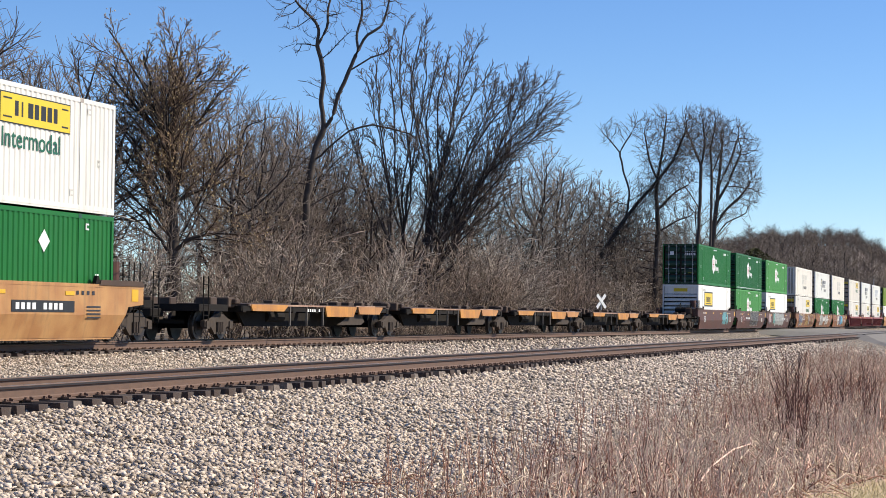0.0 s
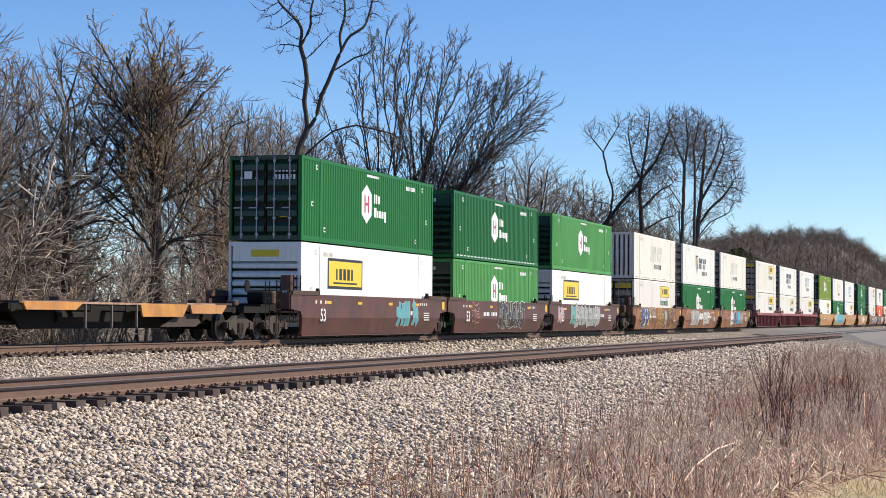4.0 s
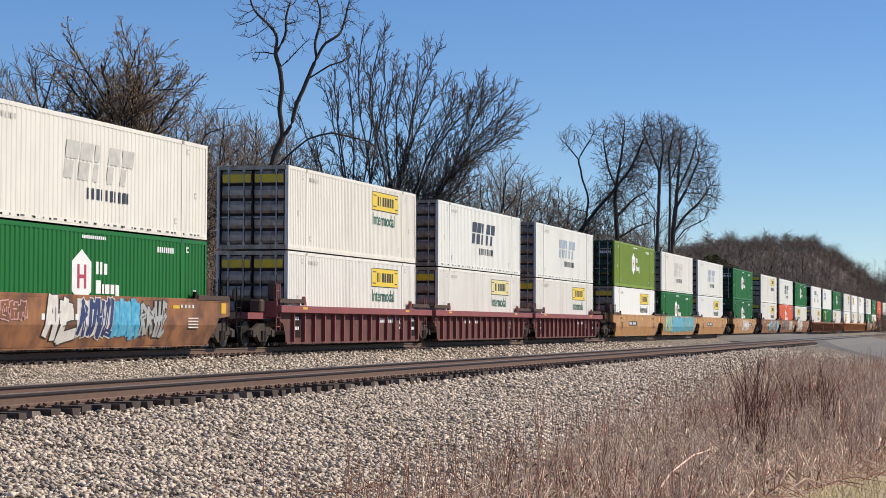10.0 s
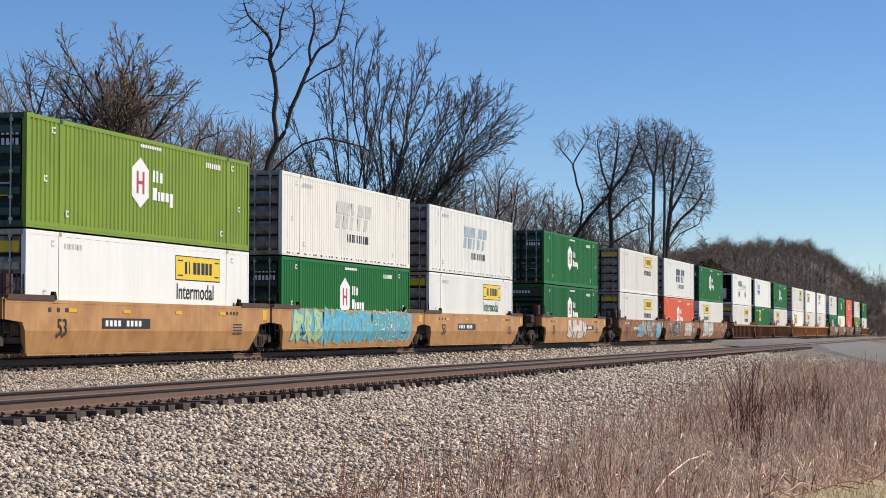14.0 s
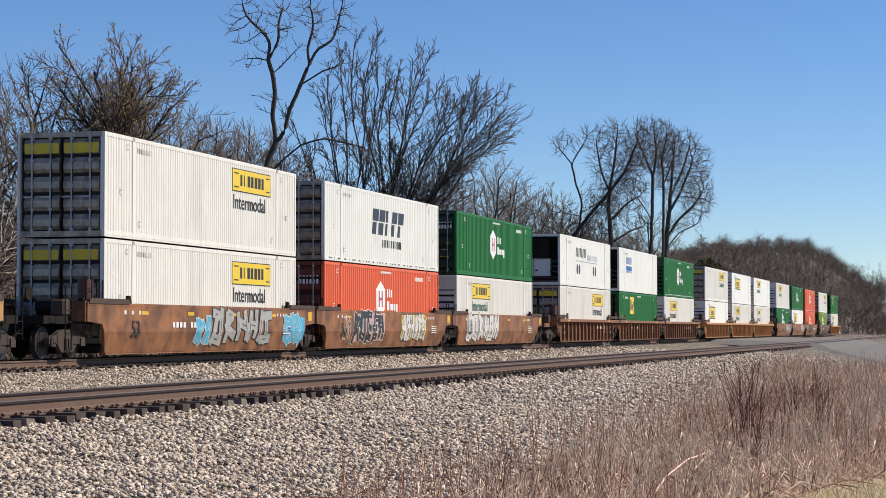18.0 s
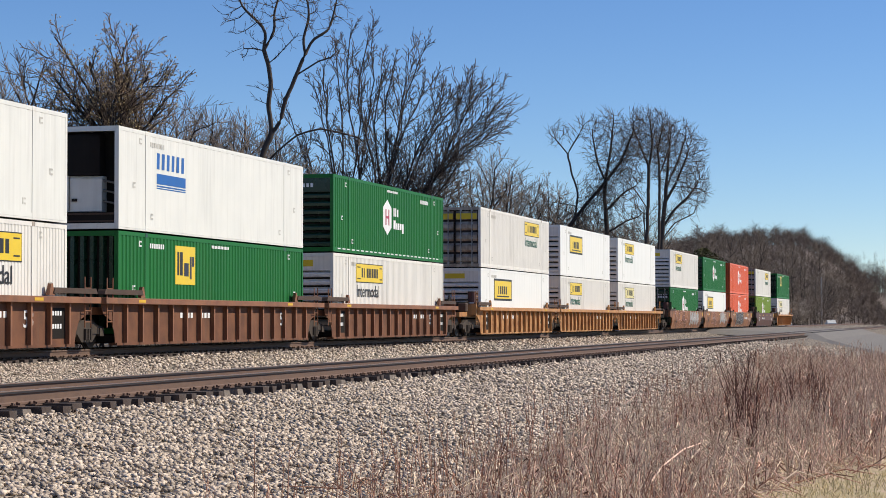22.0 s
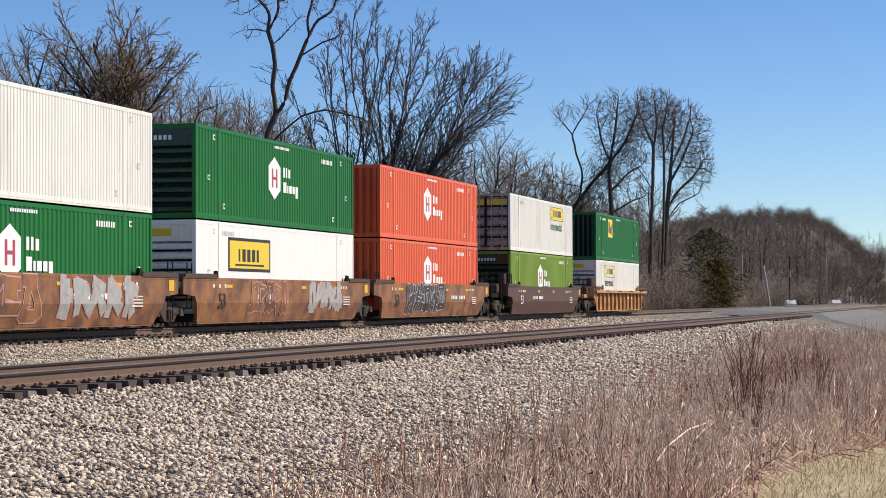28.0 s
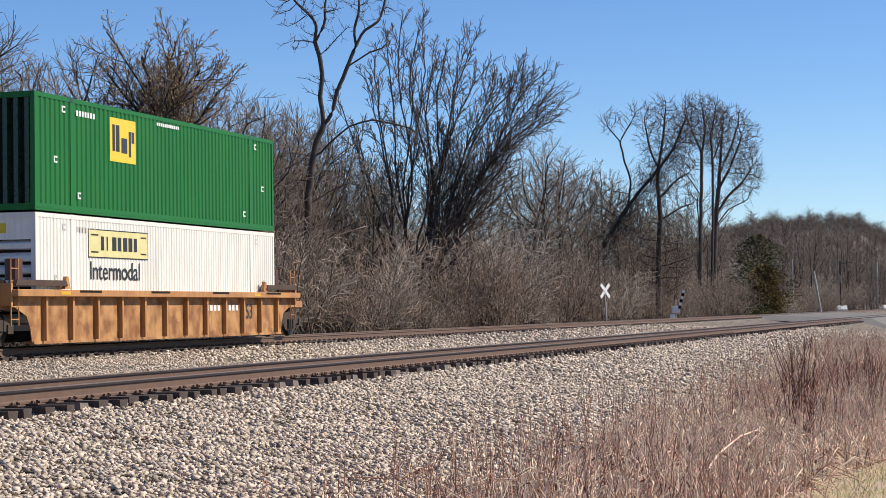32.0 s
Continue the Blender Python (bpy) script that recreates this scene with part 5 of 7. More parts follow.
def upright_rib(p):
    """One folded rib standing on the end wall, p from rib to rib."""
    bm = bmesh.new()
    prof = ((0.17, 0.01 * p), (0.03, 0.16 * p), (0.03, 0.56 * p), (0.17, 0.78 * p))
    lo = [bm.verts.new((x, y, 0.16)) for x, y in prof]
    hi = [bm.verts.new((x, y, HIGH - 0.14)) for x, y in prof]
    for i in range(len(prof) - 1):
        bm.faces.new((lo[i], lo[i + 1], hi[i + 1], hi[i]))
    bm.faces.new(lo[::-1])
    bm.faces.new(hi)
    bmesh.ops.recalc_face_normals(bm, faces=bm.faces[:])
    return bm


def bowed(y0, y1, z0, z1, x, bulge, n=10):
    """A housing whose front bows out across the end."""
    bm = bmesh.new()
    row = [(x - bulge * (1 - (2 * i / n - 1) ** 2), y0 + (y1 - y0) * i / n) for i in range(n + 1)] + [(x + 0.34, y1), (x + 0.34, y0)]
    lo = [bm.verts.new((p, q, z0)) for p, q in row]
    mid = [bm.verts.new((p, q, z1 - 0.08)) for p, q in row]
    hi = [bm.verts.new((p + 0.06 * (k <= n), q, z1)) for k, (p, q) in enumerate(row)]
    m = len(row)
    for u, v in ((lo, mid), (mid, hi)):
        for i in range(m):
            bm.faces.new((u[i], u[(i + 1) % m], v[(i + 1) % m], v[i]))
    bm.faces.new(lo[::-1])
    bm.faces.new(hi)
    bmesh.ops.recalc_face_normals(bm, faces=bm.faces[:])
    return bm


def door_leaf(y0, y1):
    return boxes((0.10, 0.13, y0, y1, 0.14, HIGH - 0.12), bevel=0.01)


def door_panel(a, b):
    """One pressed panel of a door: flat in front, sloped above and below."""
    bm = bmesh.new()
    lo = [bm.verts.new((x, a, z)) for x, z in ((0.10, 0.0), (0.025, 0.10), (0.025, 0.28), (0.10, 0.42))]
    hi = [bm.verts.new((p.co.x, b, p.co.z)) for p in lo]
    for i in range(3):
        bm.faces.new((lo[i], lo[i + 1], hi[i + 1], hi[i]))
    bm.faces.new(lo[::-1])
    bm.faces.new(hi)
    bmesh.ops.recalc_face_normals(bm, faces=bm.faces[:])
    return bm


def lock_rod(y):
    bm = rod(bmesh.new(), (0.0, y, 0.06), (0.0, y, HIGH - 0.05), 0.024)
    for z in (0.2, 0.75, 1.4, 2.1, 2.7):
        box(bm, -0.005, 0.06, y - 0.05, y + 0.05, z - 0.035, z + 0.035)
    box(bm, -0.01, 0.015, y, y + 0.28, 1.08, 1.12)
    return bm


def hexagon(y, cx, cz, w, h):
    o = [(cx - w, cz - h * 0.55), (cx - w * 0.3, cz - h * 0.86), (cx, cz - h), (cx + w * 0.3, cz - h * 0.86), (cx + w, cz - h * 0.55), (cx + w, cz + h * 0.55),
         (cx + w * 0.3, cz + h * 0.86), (cx, cz + h), (cx - w * 0.3, cz + h * 0.86), (cx - w, cz + h * 0.55)]
    return slab(o, y, y + 0.003)


def oval(y, cx, cz, w, h, n=18):
    return slab([(cx + w * math.cos(2 * math.pi * i / n), cz + h * math.sin(2 * math.pi * i / n)) for i in range(n)], y, y + 0.003)


def word(parent, text, x, z, size, y, material, wide=1.0):
    """Lettering on the near side."""
    key = ("word", text, round(size, 3), material.name, wide)
    if key not in CACHE:
        c = bpy.data.curves.new("lettering", "FONT")
        c.body, c.size, c.extrude, c.offset = text, size, 0.001, 0.008 * size
        c.materials.append(material)
        CACHE[key] = c
    ob = new("lettering", CACHE[key])
    ob.parent, ob.location, ob.rotation_euler, ob.scale = parent, (x, y, z), (radians(90), 0, 0), (wide, 1, 1)
    return ob


FACE = -HALF - 0.006


def mark(parent, name, material, y, *rects, lean=0.0):
    key = (name, material.name, y, rects, lean)
    ob = again(name, keep(key, lambda: plates(y, *rects, lean=lean), material), parent)
    return tagged(ob, kind="stuff") if len(rects) > 1 else ob


def logo_hexagon(box_, low):
    z = 1.60
    c = FILM_W
    ob = again("emblem", keep(("emblem", "hex"), lambda: hexagon(FACE, 7.2, z, 0.60, 0.72), c), box_, label="white six-sided emblem")
    mark(ob, "emblem_mark", FILM_R, FACE - 0.004, (6.92, 7.06, 1.28, 1.92), (7.34, 7.48, 1.28, 1.92), (7.06, 7.34, 1.55, 1.65))
    mark(box_, "brand_mark", FILM_W, FACE, (8.10, 8.26, 1.68, 2.02), (8.36, 8.50, 1.68, 2.02), (8.62, 8.82, 1.68, 1.98), (8.10, 8.42, 1.16, 1.52), (8.50, 8.62, 1.16, 1.42),
         (8.70, 8.98, 1.16, 1.42), (9.06, 9.30, 1.16, 1.42), (9.38, 9.62, 1.02, 1.42))


def logo_sign(box_, x, z, fade=False, framed=False, words=True, ink=WORD_G):
    """The yellow name panel over the word."""
    film = PALE_Y if fade else SIGN_Y
    if framed:
        mark(box_, "sign_border", INK, FACE, (x - 0.12, x + 3.85, 1.34, 2.42))
        mark(box_, "sign_panel", film, FACE - 0.004, (x, x + 3.73, 1.44, 2.32))
        mark(box_, "sign_mark", INK, FACE - 0.008, (x + 0.8, x + 0.95, 1.66, 2.06), (x + 1.15, x + 1.45, 1.66, 2.06), (x + 1.6, x + 1.9, 1.66, 2.06), (x + 2.05, x + 2.35, 1.66, 2.06), (x + 2.5, x + 2.7, 1.66, 2.06), (x + 0.5, x + 3.2, 1.52, 1.58))
        return
    mark(box_, "sign_border", INK, FACE, (x - 0.03, x + 3.63, z - 0.03, z + 0.71))
    mark(box_, "sign_panel", film, FACE - 0.004, (x, x + 3.60, z, z + 0.68))
    mark(box_, "sign_mark", INK, FACE - 0.008, *[(x + 0.70 + 0.335 * k, x + (0.88, 0.78, 0.96, 0.92, 0.96, 0.94, 0.90)[k] + 0.335 * k, z + 0.17, z + 0.53) for k in range(7)], (x + 0.12, x + 0.55, z + 0.10, z + 0.14), (x + 0.12, x + 0.55, z + 0.54, z + 0.58), (x + 3.15, x + 3.5, z + 0.10, z + 0.14), (x + 3.15, x + 3.5, z + 0.54, z + 0.58))
    if words:
        word(box_, "Intermodal", x + 0.03, z - 0.58, 0.66, FACE - 0.002, ink, 1.06)


def logo_slant(box_, material, sub, shield=False):
    """The slanting bold name with a line of small capitals below."""
    x = 6.0 if not shield else 7.75
    w = 0.78 if not shield else 0.6
    z = 1.22 if not shield else 1.24
    h = 1.0 if not shield else 0.80
    rows = []
    for k in range(5):
        a = x + k * (w + 0.12)
        rows += [(a, a + w * (0.7, 0.8, 0.38, 0.5, 0.45)[k], z, z + h * 0.47), (a + 0.115 * h, a + 0.115 * h + w * (1.0, 1.0, 0.40, 0.95, 1.0)[k], z + h * 0.53, z + h)]
    mark(box_, "brand_mark", material, FACE, *rows, lean=0.22)
    mark(box_, "small_mark", sub, FACE, *[(x + 1.5 + 0.29 * k, x + 1.58 + 0.29 * k + 0.06 * (k % 3), z - 0.48, z - 0.18) for k in range(10)])
    if shield:
        again("shield", keep(("shield", "a"), lambda: slab([(6.2, 2.20), (7.4, 2.20), (7.4, 1.45), (6.8, 0.86), (6.2, 1.45)], FACE, FACE + 0.003), NAVY), box_, label="navy, white and gold shield")
        mark(box_, "shield_stripe", SIGN_Y, FACE - 0.004, (6.30, 6.46, 1.35, 2.05), lean=0.2)
        mark(box_, "shield_flash", FILM_W, FACE - 0.005, (6.55, 6.82, 1.1, 2.1), lean=0.25)


def logo_square(box_, x):
    mark(box_, "square_panel", SIGN_Y, FACE, (x, x + 1.6, 1.45, 2.60))
    mark(box_, "panel_mark", INK, FACE - 0.004, (x + 0.15, x + 0.30, 1.72, 2.42), (x + 0.36, x + 0.58, 1.72, 2.42))
    mark(box_, "panel_mark", NAVY, FACE - 0.004, (x + 0.70, x + 1.06, 1.70, 2.1), (x + 1.16, x + 1.30, 1.62, 2.3), (x + 1.34, x + 1.5, 2.0, 2.3))


def logo_rounds(box_):
    rows = [(4.65 + k * 0.42, 4.86 + k * 0.42, 1.75, 2.28) for k in range(8)]
    mark(box_, "brand_mark", INK, FACE, *rows, lean=0.25)
    mark(box_, "brand_mark", PALE_BLUE, FACE, *[(8.3 + k * 0.36, 8.46 + k * 0.36, 1.62, 1.95) for k in range(9)], (4.6, 11.5, 1.48, 1.53))
    for x in (5.15, 5.80, 10.30, 10.98):
        again("round_mark", keep(("round_mark", x), lambda x=x: oval(FACE, x, 1.02, 0.24, 0.30), NAVY), box_, label="dark blue oval mark")


def logo_diamond(box_):
    again("diamond_mark", keep(("diamond_mark", 1), lambda: slab([(11.92, 2.12), (12.22, 1.84), (12.52, 2.12), (12.22, 2.40)], FACE, FACE + 0.003), FILM_W), box_, label="white diamond mark")


def logo_stripes(box_):
    mark(box_, "brand_mark", BLUE, FACE, *[(2.75 + 0.38 * k, 2.95 + 0.38 * k, 1.85, 2.32) for k in range(6)], lean=0.05)
    mark(box_, "stripe_mark", BLUE, FACE, (2.75, 5.0, 1.42, 1.72), (2.75, 5.0, 1.34, 1.38), (2.75, 5.0, 1.28, 1.31))


def container(c, level, paint, end, end_paint, pitch=0.262, deep=0.030, logo=None, tape=False, label=""):
    """A 53-foot box: c is its place along the train, level 0 in the well, 1 on top."""
    base = tagged(new("shipping_container"), label, "container", "double-stacked containers")
    P = (paint.name, pitch, deep)
    inset = 1.985
    for y, nm in ((-HALF, "n"), (HALF, "f")):
        for a, b, k in ((0.10, inset - 0.09, 0), (inset + 0.09, LONG - inset - 0.09, 1), (LONG - inset + 0.09, LONG - 0.10, 2)):
            if nm == "f" and k != 1:
                continue
            if nm == "f":
                a, b = 0.10, LONG - 0.10
            piece("side_panel", base, paint, lambda a=a, b=b, y=y: corrugated(a, b, y, 0.16, HIGH - 0.10, pitch if y < 0 else 1.2, deep), pitch, deep, k, nm)
        s = -1 if y < 0 else 1
        y0, y1 = sorted((y + s * 0.006, y - s * 0.07))
        piece("bottom_rail", base, paint, lambda y0=y0, y1=y1: boxes((0.1, LONG - 0.1, y0, y1, 0.0, 0.17), (0.1, LONG - 0.1, y0 - 0.008 * (s < 0), y1, 0.055, 0.075)), nm)
        piece("top_rail", base, paint, lambda y0=y0, y1=y1: boxes((0.1, LONG - 0.1, y0, y1, HIGH - 0.11, HIGH)), nm)
        for x in (inset, LONG - inset):
            piece("stacking_post", base, paint, lambda x=x, y0=y0, y1=y1: boxes((x - 0.08, x + 0.08, y0 - 0.006, y1 + 0.006, 0, HIGH)), x, nm)
            for z in (0.0, HIGH - 0.118):
                piece("corner_casting", base, end_paint if z else paint, lambda x=x, z=z, y0=y0, y1=y1: boxes((x - 0.09, x + 0.09, y0 - 0.010, y1 + 0.02, z - 0.006, z + 0.124), bevel=0.012), x, z, nm)
        for x in (0.0, LONG - 0.12):
            piece("corner_post", base, paint, lambda x=x, y0=y0, y1=y1: boxes((x, x + 0.12, y0, y1 + 0.05 * (s < 0), 0, HIGH)), x, nm)
    piece("roof", base, paint, lambda: boxes((0.05, LONG - 0.05, -HALF + 0.05, HALF - 0.05, HIGH - 0.06, HIGH - 0.02)))
    piece("underframe", base, SOOT, lambda: boxes((0.1, LONG - 0.1, -HALF + 0.08, HALF - 0.08, 0.02, 0.14)))
    piece("rear_end", base, end_paint, lambda: boxes((LONG - 0.08, LONG - 0.03, -HALF + 0.06, HALF - 0.06, 0.1, HIGH - 0.1)))
    rim = paint if end in ("across", "up", "cooler") else end_paint
    piece("end_sill", base, rim, lambda: boxes((0.0, 0.10, -HALF + 0.08, HALF - 0.08, 0.0, 0.16)))
    piece("end_header", base, rim, lambda: boxes((0.0, 0.10, -HALF + 0.08, HALF - 0.08, HIGH - 0.14, HIGH)))
    if end == "door":
        for y0, y1 in ((-HALF + 0.13, -0.015), (0.015, HALF - 0.13)):
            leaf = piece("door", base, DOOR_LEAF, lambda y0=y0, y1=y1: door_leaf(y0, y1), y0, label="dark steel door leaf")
            for k in range(5):
                for a, b in ((y0 + 0.05, y0 + 0.27), (y0 + 0.32, y1 - 0.32), (y1 - 0.27, y1 - 0.05)):
                    piece("door_panel", leaf, end_paint, lambda a=a, b=b: door_panel(a, b), a, at=(0, 0, 0.20 + k * 0.52))
            for u in (0.26, 0.74):
                y = y0 + (y1 - y0) * u
                piece("lock_rod", leaf, GALVANISED, lambda y=y: lock_rod(y), y, label="galvanised lock rod")
        if paint in (WHITE, CREAM, BRIGHT, GREY_WHITE) and logo and logo[0] == "sign":
            piece("door_sign", base, SIGN_Y, lambda: boxes((0.022, 0.027, -HALF + 0.2, -0.08, 2.30, 2.58), (0.022, 0.027, 0.08, HALF - 0.2, 2.30, 2.58)), label="yellow name panel on the doors")
        elif paint not in (WHITE, CREAM, BRIGHT, GREY_WHITE):
            tagged(piece("door_mark", base, FILM_W, lambda: boxes(*[(0.036, 0.042, -1.05 + 0.13 * k, -0.97 + 0.13 * k, z, z + 0.17) for k in range(6) for z in (2.32, 2.06)], (0.036, 0.042, 0.5, 0.78, 2.08, 2.34))), kind="stuff")
            piece("door_plate", base, SIGN_Y, lambda: boxes((0.036, 0.042, -0.78, -0.50, 0.78, 1.02)), label="yellow data plate")
    elif end == "across":
        # The dark wall carries the shade between the ribs in its colour.
        wall = piece("front_wall", base, END_SHADE, lambda: boxes((0.16, 0.20, -HALF + 0.08, HALF - 0.08, 0.14, HIGH - 0.12)), "a")
        for k in range(7):
            piece("end_rib", wall, end_paint, lambda: level_rib(0.299), "level", at=(0, 0, 0.17 + 0.299 * k))
        piece("front_header", base, end_paint, lambda: boxes((0.03, 0.08, -HALF + 0.12, HALF - 0.12, HIGH - 0.66, HIGH - 0.14)))
        if paint in (WHITE, CREAM, BRIGHT, GREY_WHITE):
            piece("front_sign", base, SIGN_Y, lambda: boxes((0.022, 0.028, -0.5, 0.5, HIGH - 0.50, HIGH - 0.26)), label="yellow name plate")
        else:
            piece("front_emblem", base, FILM_W, lambda: boxes((0.022, 0.028, 0.55, 0.80, HIGH - 0.56, HIGH - 0.26), *[(0.022, 0.028, -0.5 + 0.16 * k, -0.40 + 0.16 * k, HIGH - 0.48, HIGH - 0.34) for k in range(6)]))
    elif end == "up":
        wall = piece("front_wall", base, ORANGE if end_paint is ORANGE else END_SHADE, lambda: boxes((0.17, 0.21, -HALF + 0.08, HALF - 0.08, 0.14, HIGH - 0.12)), "u")
        for k in range(8):
            piece("end_rib", wall, end_paint, lambda: upright_rib(0.294), "upright", at=(0, -HALF + 0.12 + 0.294 * k, 0))
    else:
        piece("front_wall", base, END_SHADE, lambda: boxes((0.72, 0.76, -HALF + 0.1, HALF - 0.1, 0.3, HIGH - 0.12)))
        unit = piece("cooling_unit", base, GREY_WHITE, lambda: bowed(-0.66, 1.08, 0.50, 1.50, 0.30, 0.16), "low", label="pale curved cooling unit housing")
        piece("unit_seam", unit, STEEL_GREY, lambda: boxes((0.085, 0.60, 0.24, 0.252, 0.52, 1.48)))
        piece("unit_badge", unit, SOOT, lambda: boxes((0.085, 0.16, 0.02, 0.16, 0.78, 0.86)))
        tower = piece("unit_tower", base, GREY_WHITE, lambda: bowed(0.50, 1.08, 1.51, 2.62, 0.26, 0.05), "tower", label="pale tower beside the grille")
        piece("control_window", tower, SOOT, lambda: boxes((0.18, 0.24, 0.60, 1.0, 2.0, 2.34), bevel=0.02), label="dark control window")
        piece("cooler_grille", base, SOOT, lambda: bowed(-0.62, 0.46, 1.51, 2.66, 0.24, 0.22), "grille", label="black domed condenser grille")
        for z in (0.7, 1.0, 1.28):
            piece("cooler_pipe", base, STEEL_GREY, lambda z=z: rod(bmesh.new(), (0.45, -1.12, z), (0.40, -0.66, z + 0.10), 0.03, 6), z)
        shelf = piece("fuel_shelf", base, SOOT, lambda: boxes((0.06, 0.62, -1.14, 1.14, 0.17, 0.46), bevel=0.02))
        piece("shelf_rail", shelf, DECK, lambda: boxes((0.03, 0.06, -1.14, 1.14, 0.40, 0.45), (0.03, 0.06, -1.14, 1.14, 0.20, 0.24)))
    if logo and logo[0] == "slant":
        mark(base, "rail_slot", STEEL_GREY, FACE - 0.004, *[(0.5 + 0.62 * k, 0.5 + 0.62 * k + (0.16, 0.09, 0.22)[k % 3], 0.08, 0.13) for k in range(25)])
    light = paint in (WHITE, CREAM, BRIGHT, GREY_WHITE)
    tone = GHOST if light else FILM_W
    small = [(2.25 + 0.16 * k, 2.35 + 0.16 * k, HIGH - 0.42, HIGH - 0.28) for k in range(7)] if logo and logo[0] != "hex" else [(12.3 + 0.16 * k, 12.4 + 0.16 * k, HIGH - 0.46, HIGH - 0.30) for k in range(8)]
    for x, z in ((1.45, HIGH - 0.40), (14.5, HIGH - 0.40), (15.1, 1.2), (1.0, 1.2), (13.55, 0.36), (2.3, 0.36)):
        small += [(x, x + 0.05, z, z + 0.17), (x + 0.08, x + 0.19, z, z + 0.045), (x + 0.08, x + 0.19, z + 0.125, z + 0.17)]
    if not light:
        small += [(7.2 + 0.13 * k, 7.29 + 0.13 * k, HIGH - 0.26, HIGH - 0.17) for k in range(12)]
    mark(base, "small_mark", tone, FACE, *small)
    if logo and logo[0] == "slant":
        mark(base, "rail_slot", SOOT, FACE - 0.010, *[(0.7 + 0.9 * k, 0.82 + 0.9 * k, 0.07, 0.12) for k in range(17)])
    if tape:
        mark(base, "reflective_tape", FILM_W, FACE - 0.010, *[(0.5 + 0.6 * k, 0.86 + 0.6 * k, 0.10, 0.145) for k in range(25)])
    if logo:
        kind, *args = logo
        {"hex": logo_hexagon, "sign": logo_sign, "slant": logo_slant, "square": logo_square, "rounds": logo_rounds, "stripes": logo_stripes, "diamond": logo_diamond}[kind](base, *args)
    base.location = (c, FAR_Y, (LOW_Z, TOP_Z)[level])
    MOVING.append(base)
    return base


def wheel_mesh():
    bm = disc(bmesh.new(), (0, 0), 0.42, -0.07, 0.03, 22)
    disc(bm, (0, 0), 0.46, 0.03, 0.06, 22)
    disc(bm, (0, 0), 0.30, -0.085, -0.065, 18)
    disc(bm, (0, 0), 0.11, -0.16, -0.08, 12)
    return bm


def side_frame():
    o = [(-1.10, 0.42), (-1.10, 0.60), (-0.72, 0.66), (-0.30, 0.80), (0.30, 0.80), (0.72, 0.66), (1.10, 0.60), (1.10, 0.42), (0.62, 0.42), (0.34, 0.20), (-0.34, 0.20), (-0.62, 0.42)]
    bm = slab(o, -1.10, -0.96)
    for x in (-0.90, 0.90):
        box(bm, x - 0.13, x + 0.13, -1.14, -0.95, 0.36, 0.58)
    for x in (-0.16, 0.0, 0.16):
        rod(bm, (x, -1.13, 0.26), (x, -1.13, 0.56), 0.055, 8)
    return bm


def truck(parent, x):
    """A two-axle truck under a car's end."""
    t = piece("truck", parent, SOOT, lambda: boxes((-0.16, 0.16, -0.95, 0.95, 0.36, 0.62), (-1.2, 1.2, -0.5, 0.5, 0.5, 0.62)), at=(x, 0, 0), label="sooty two-axle truck")
    for wx in (-0.9, 0.9):
        piece("wheel", t, WHEEL_STEEL, wheel_mesh, at=(wx, -0.73, 0.46))
        far = piece("wheel", t, WHEEL_STEEL, wheel_mesh, at=(wx, 0.73, 0.46))
        far.rotation_euler = (0, 0, math.pi)
    piece("side_frame", t, APRON_D, side_frame)
    far = piece("side_frame", t, APRON_D, side_frame)
    far.rotation_euler = (0, 0, math.pi)


def ladder(x, y, z0, z1, w=0.38):
    bm = bmesh.new()
    for a in (0, w):
        rod(bm, (x + a, y, z0), (x + a, y, z1), 0.02)
    z = z0 + 0.15
    while z < z1:
        rod(bm, (x, y, z), (x + w, y, z), 0.014, 5)
        z += 0.3
    return bm


def stroke(bm, p, q, w, y):
    """One flat painted stroke from p to q."""
    d = Vector((q[0] - p[0], q[1] - p[1]))
    d = d.normalized() if d.length > 1e-4 else Vector((1, 0))
    n = Vector((-d.y, d.x)) * w
    e = d * w * 0.8
    pts = ((p[0] - e.x + n.x, p[1] - e.y + n.y), (p[0] - e.x - n.x, p[1] - e.y - n.y), (q[0] + e.x - n.x, q[1] + e.y - n.y), (q[0] + e.x + n.x, q[1] + e.y + n.y))
    bm.faces.new([bm.verts.new((u, y, v)) for u, v in pts])


def lay(bm, pts, y):
    bm.faces.new([bm.verts.new((u, y, v)) for u, v in pts])


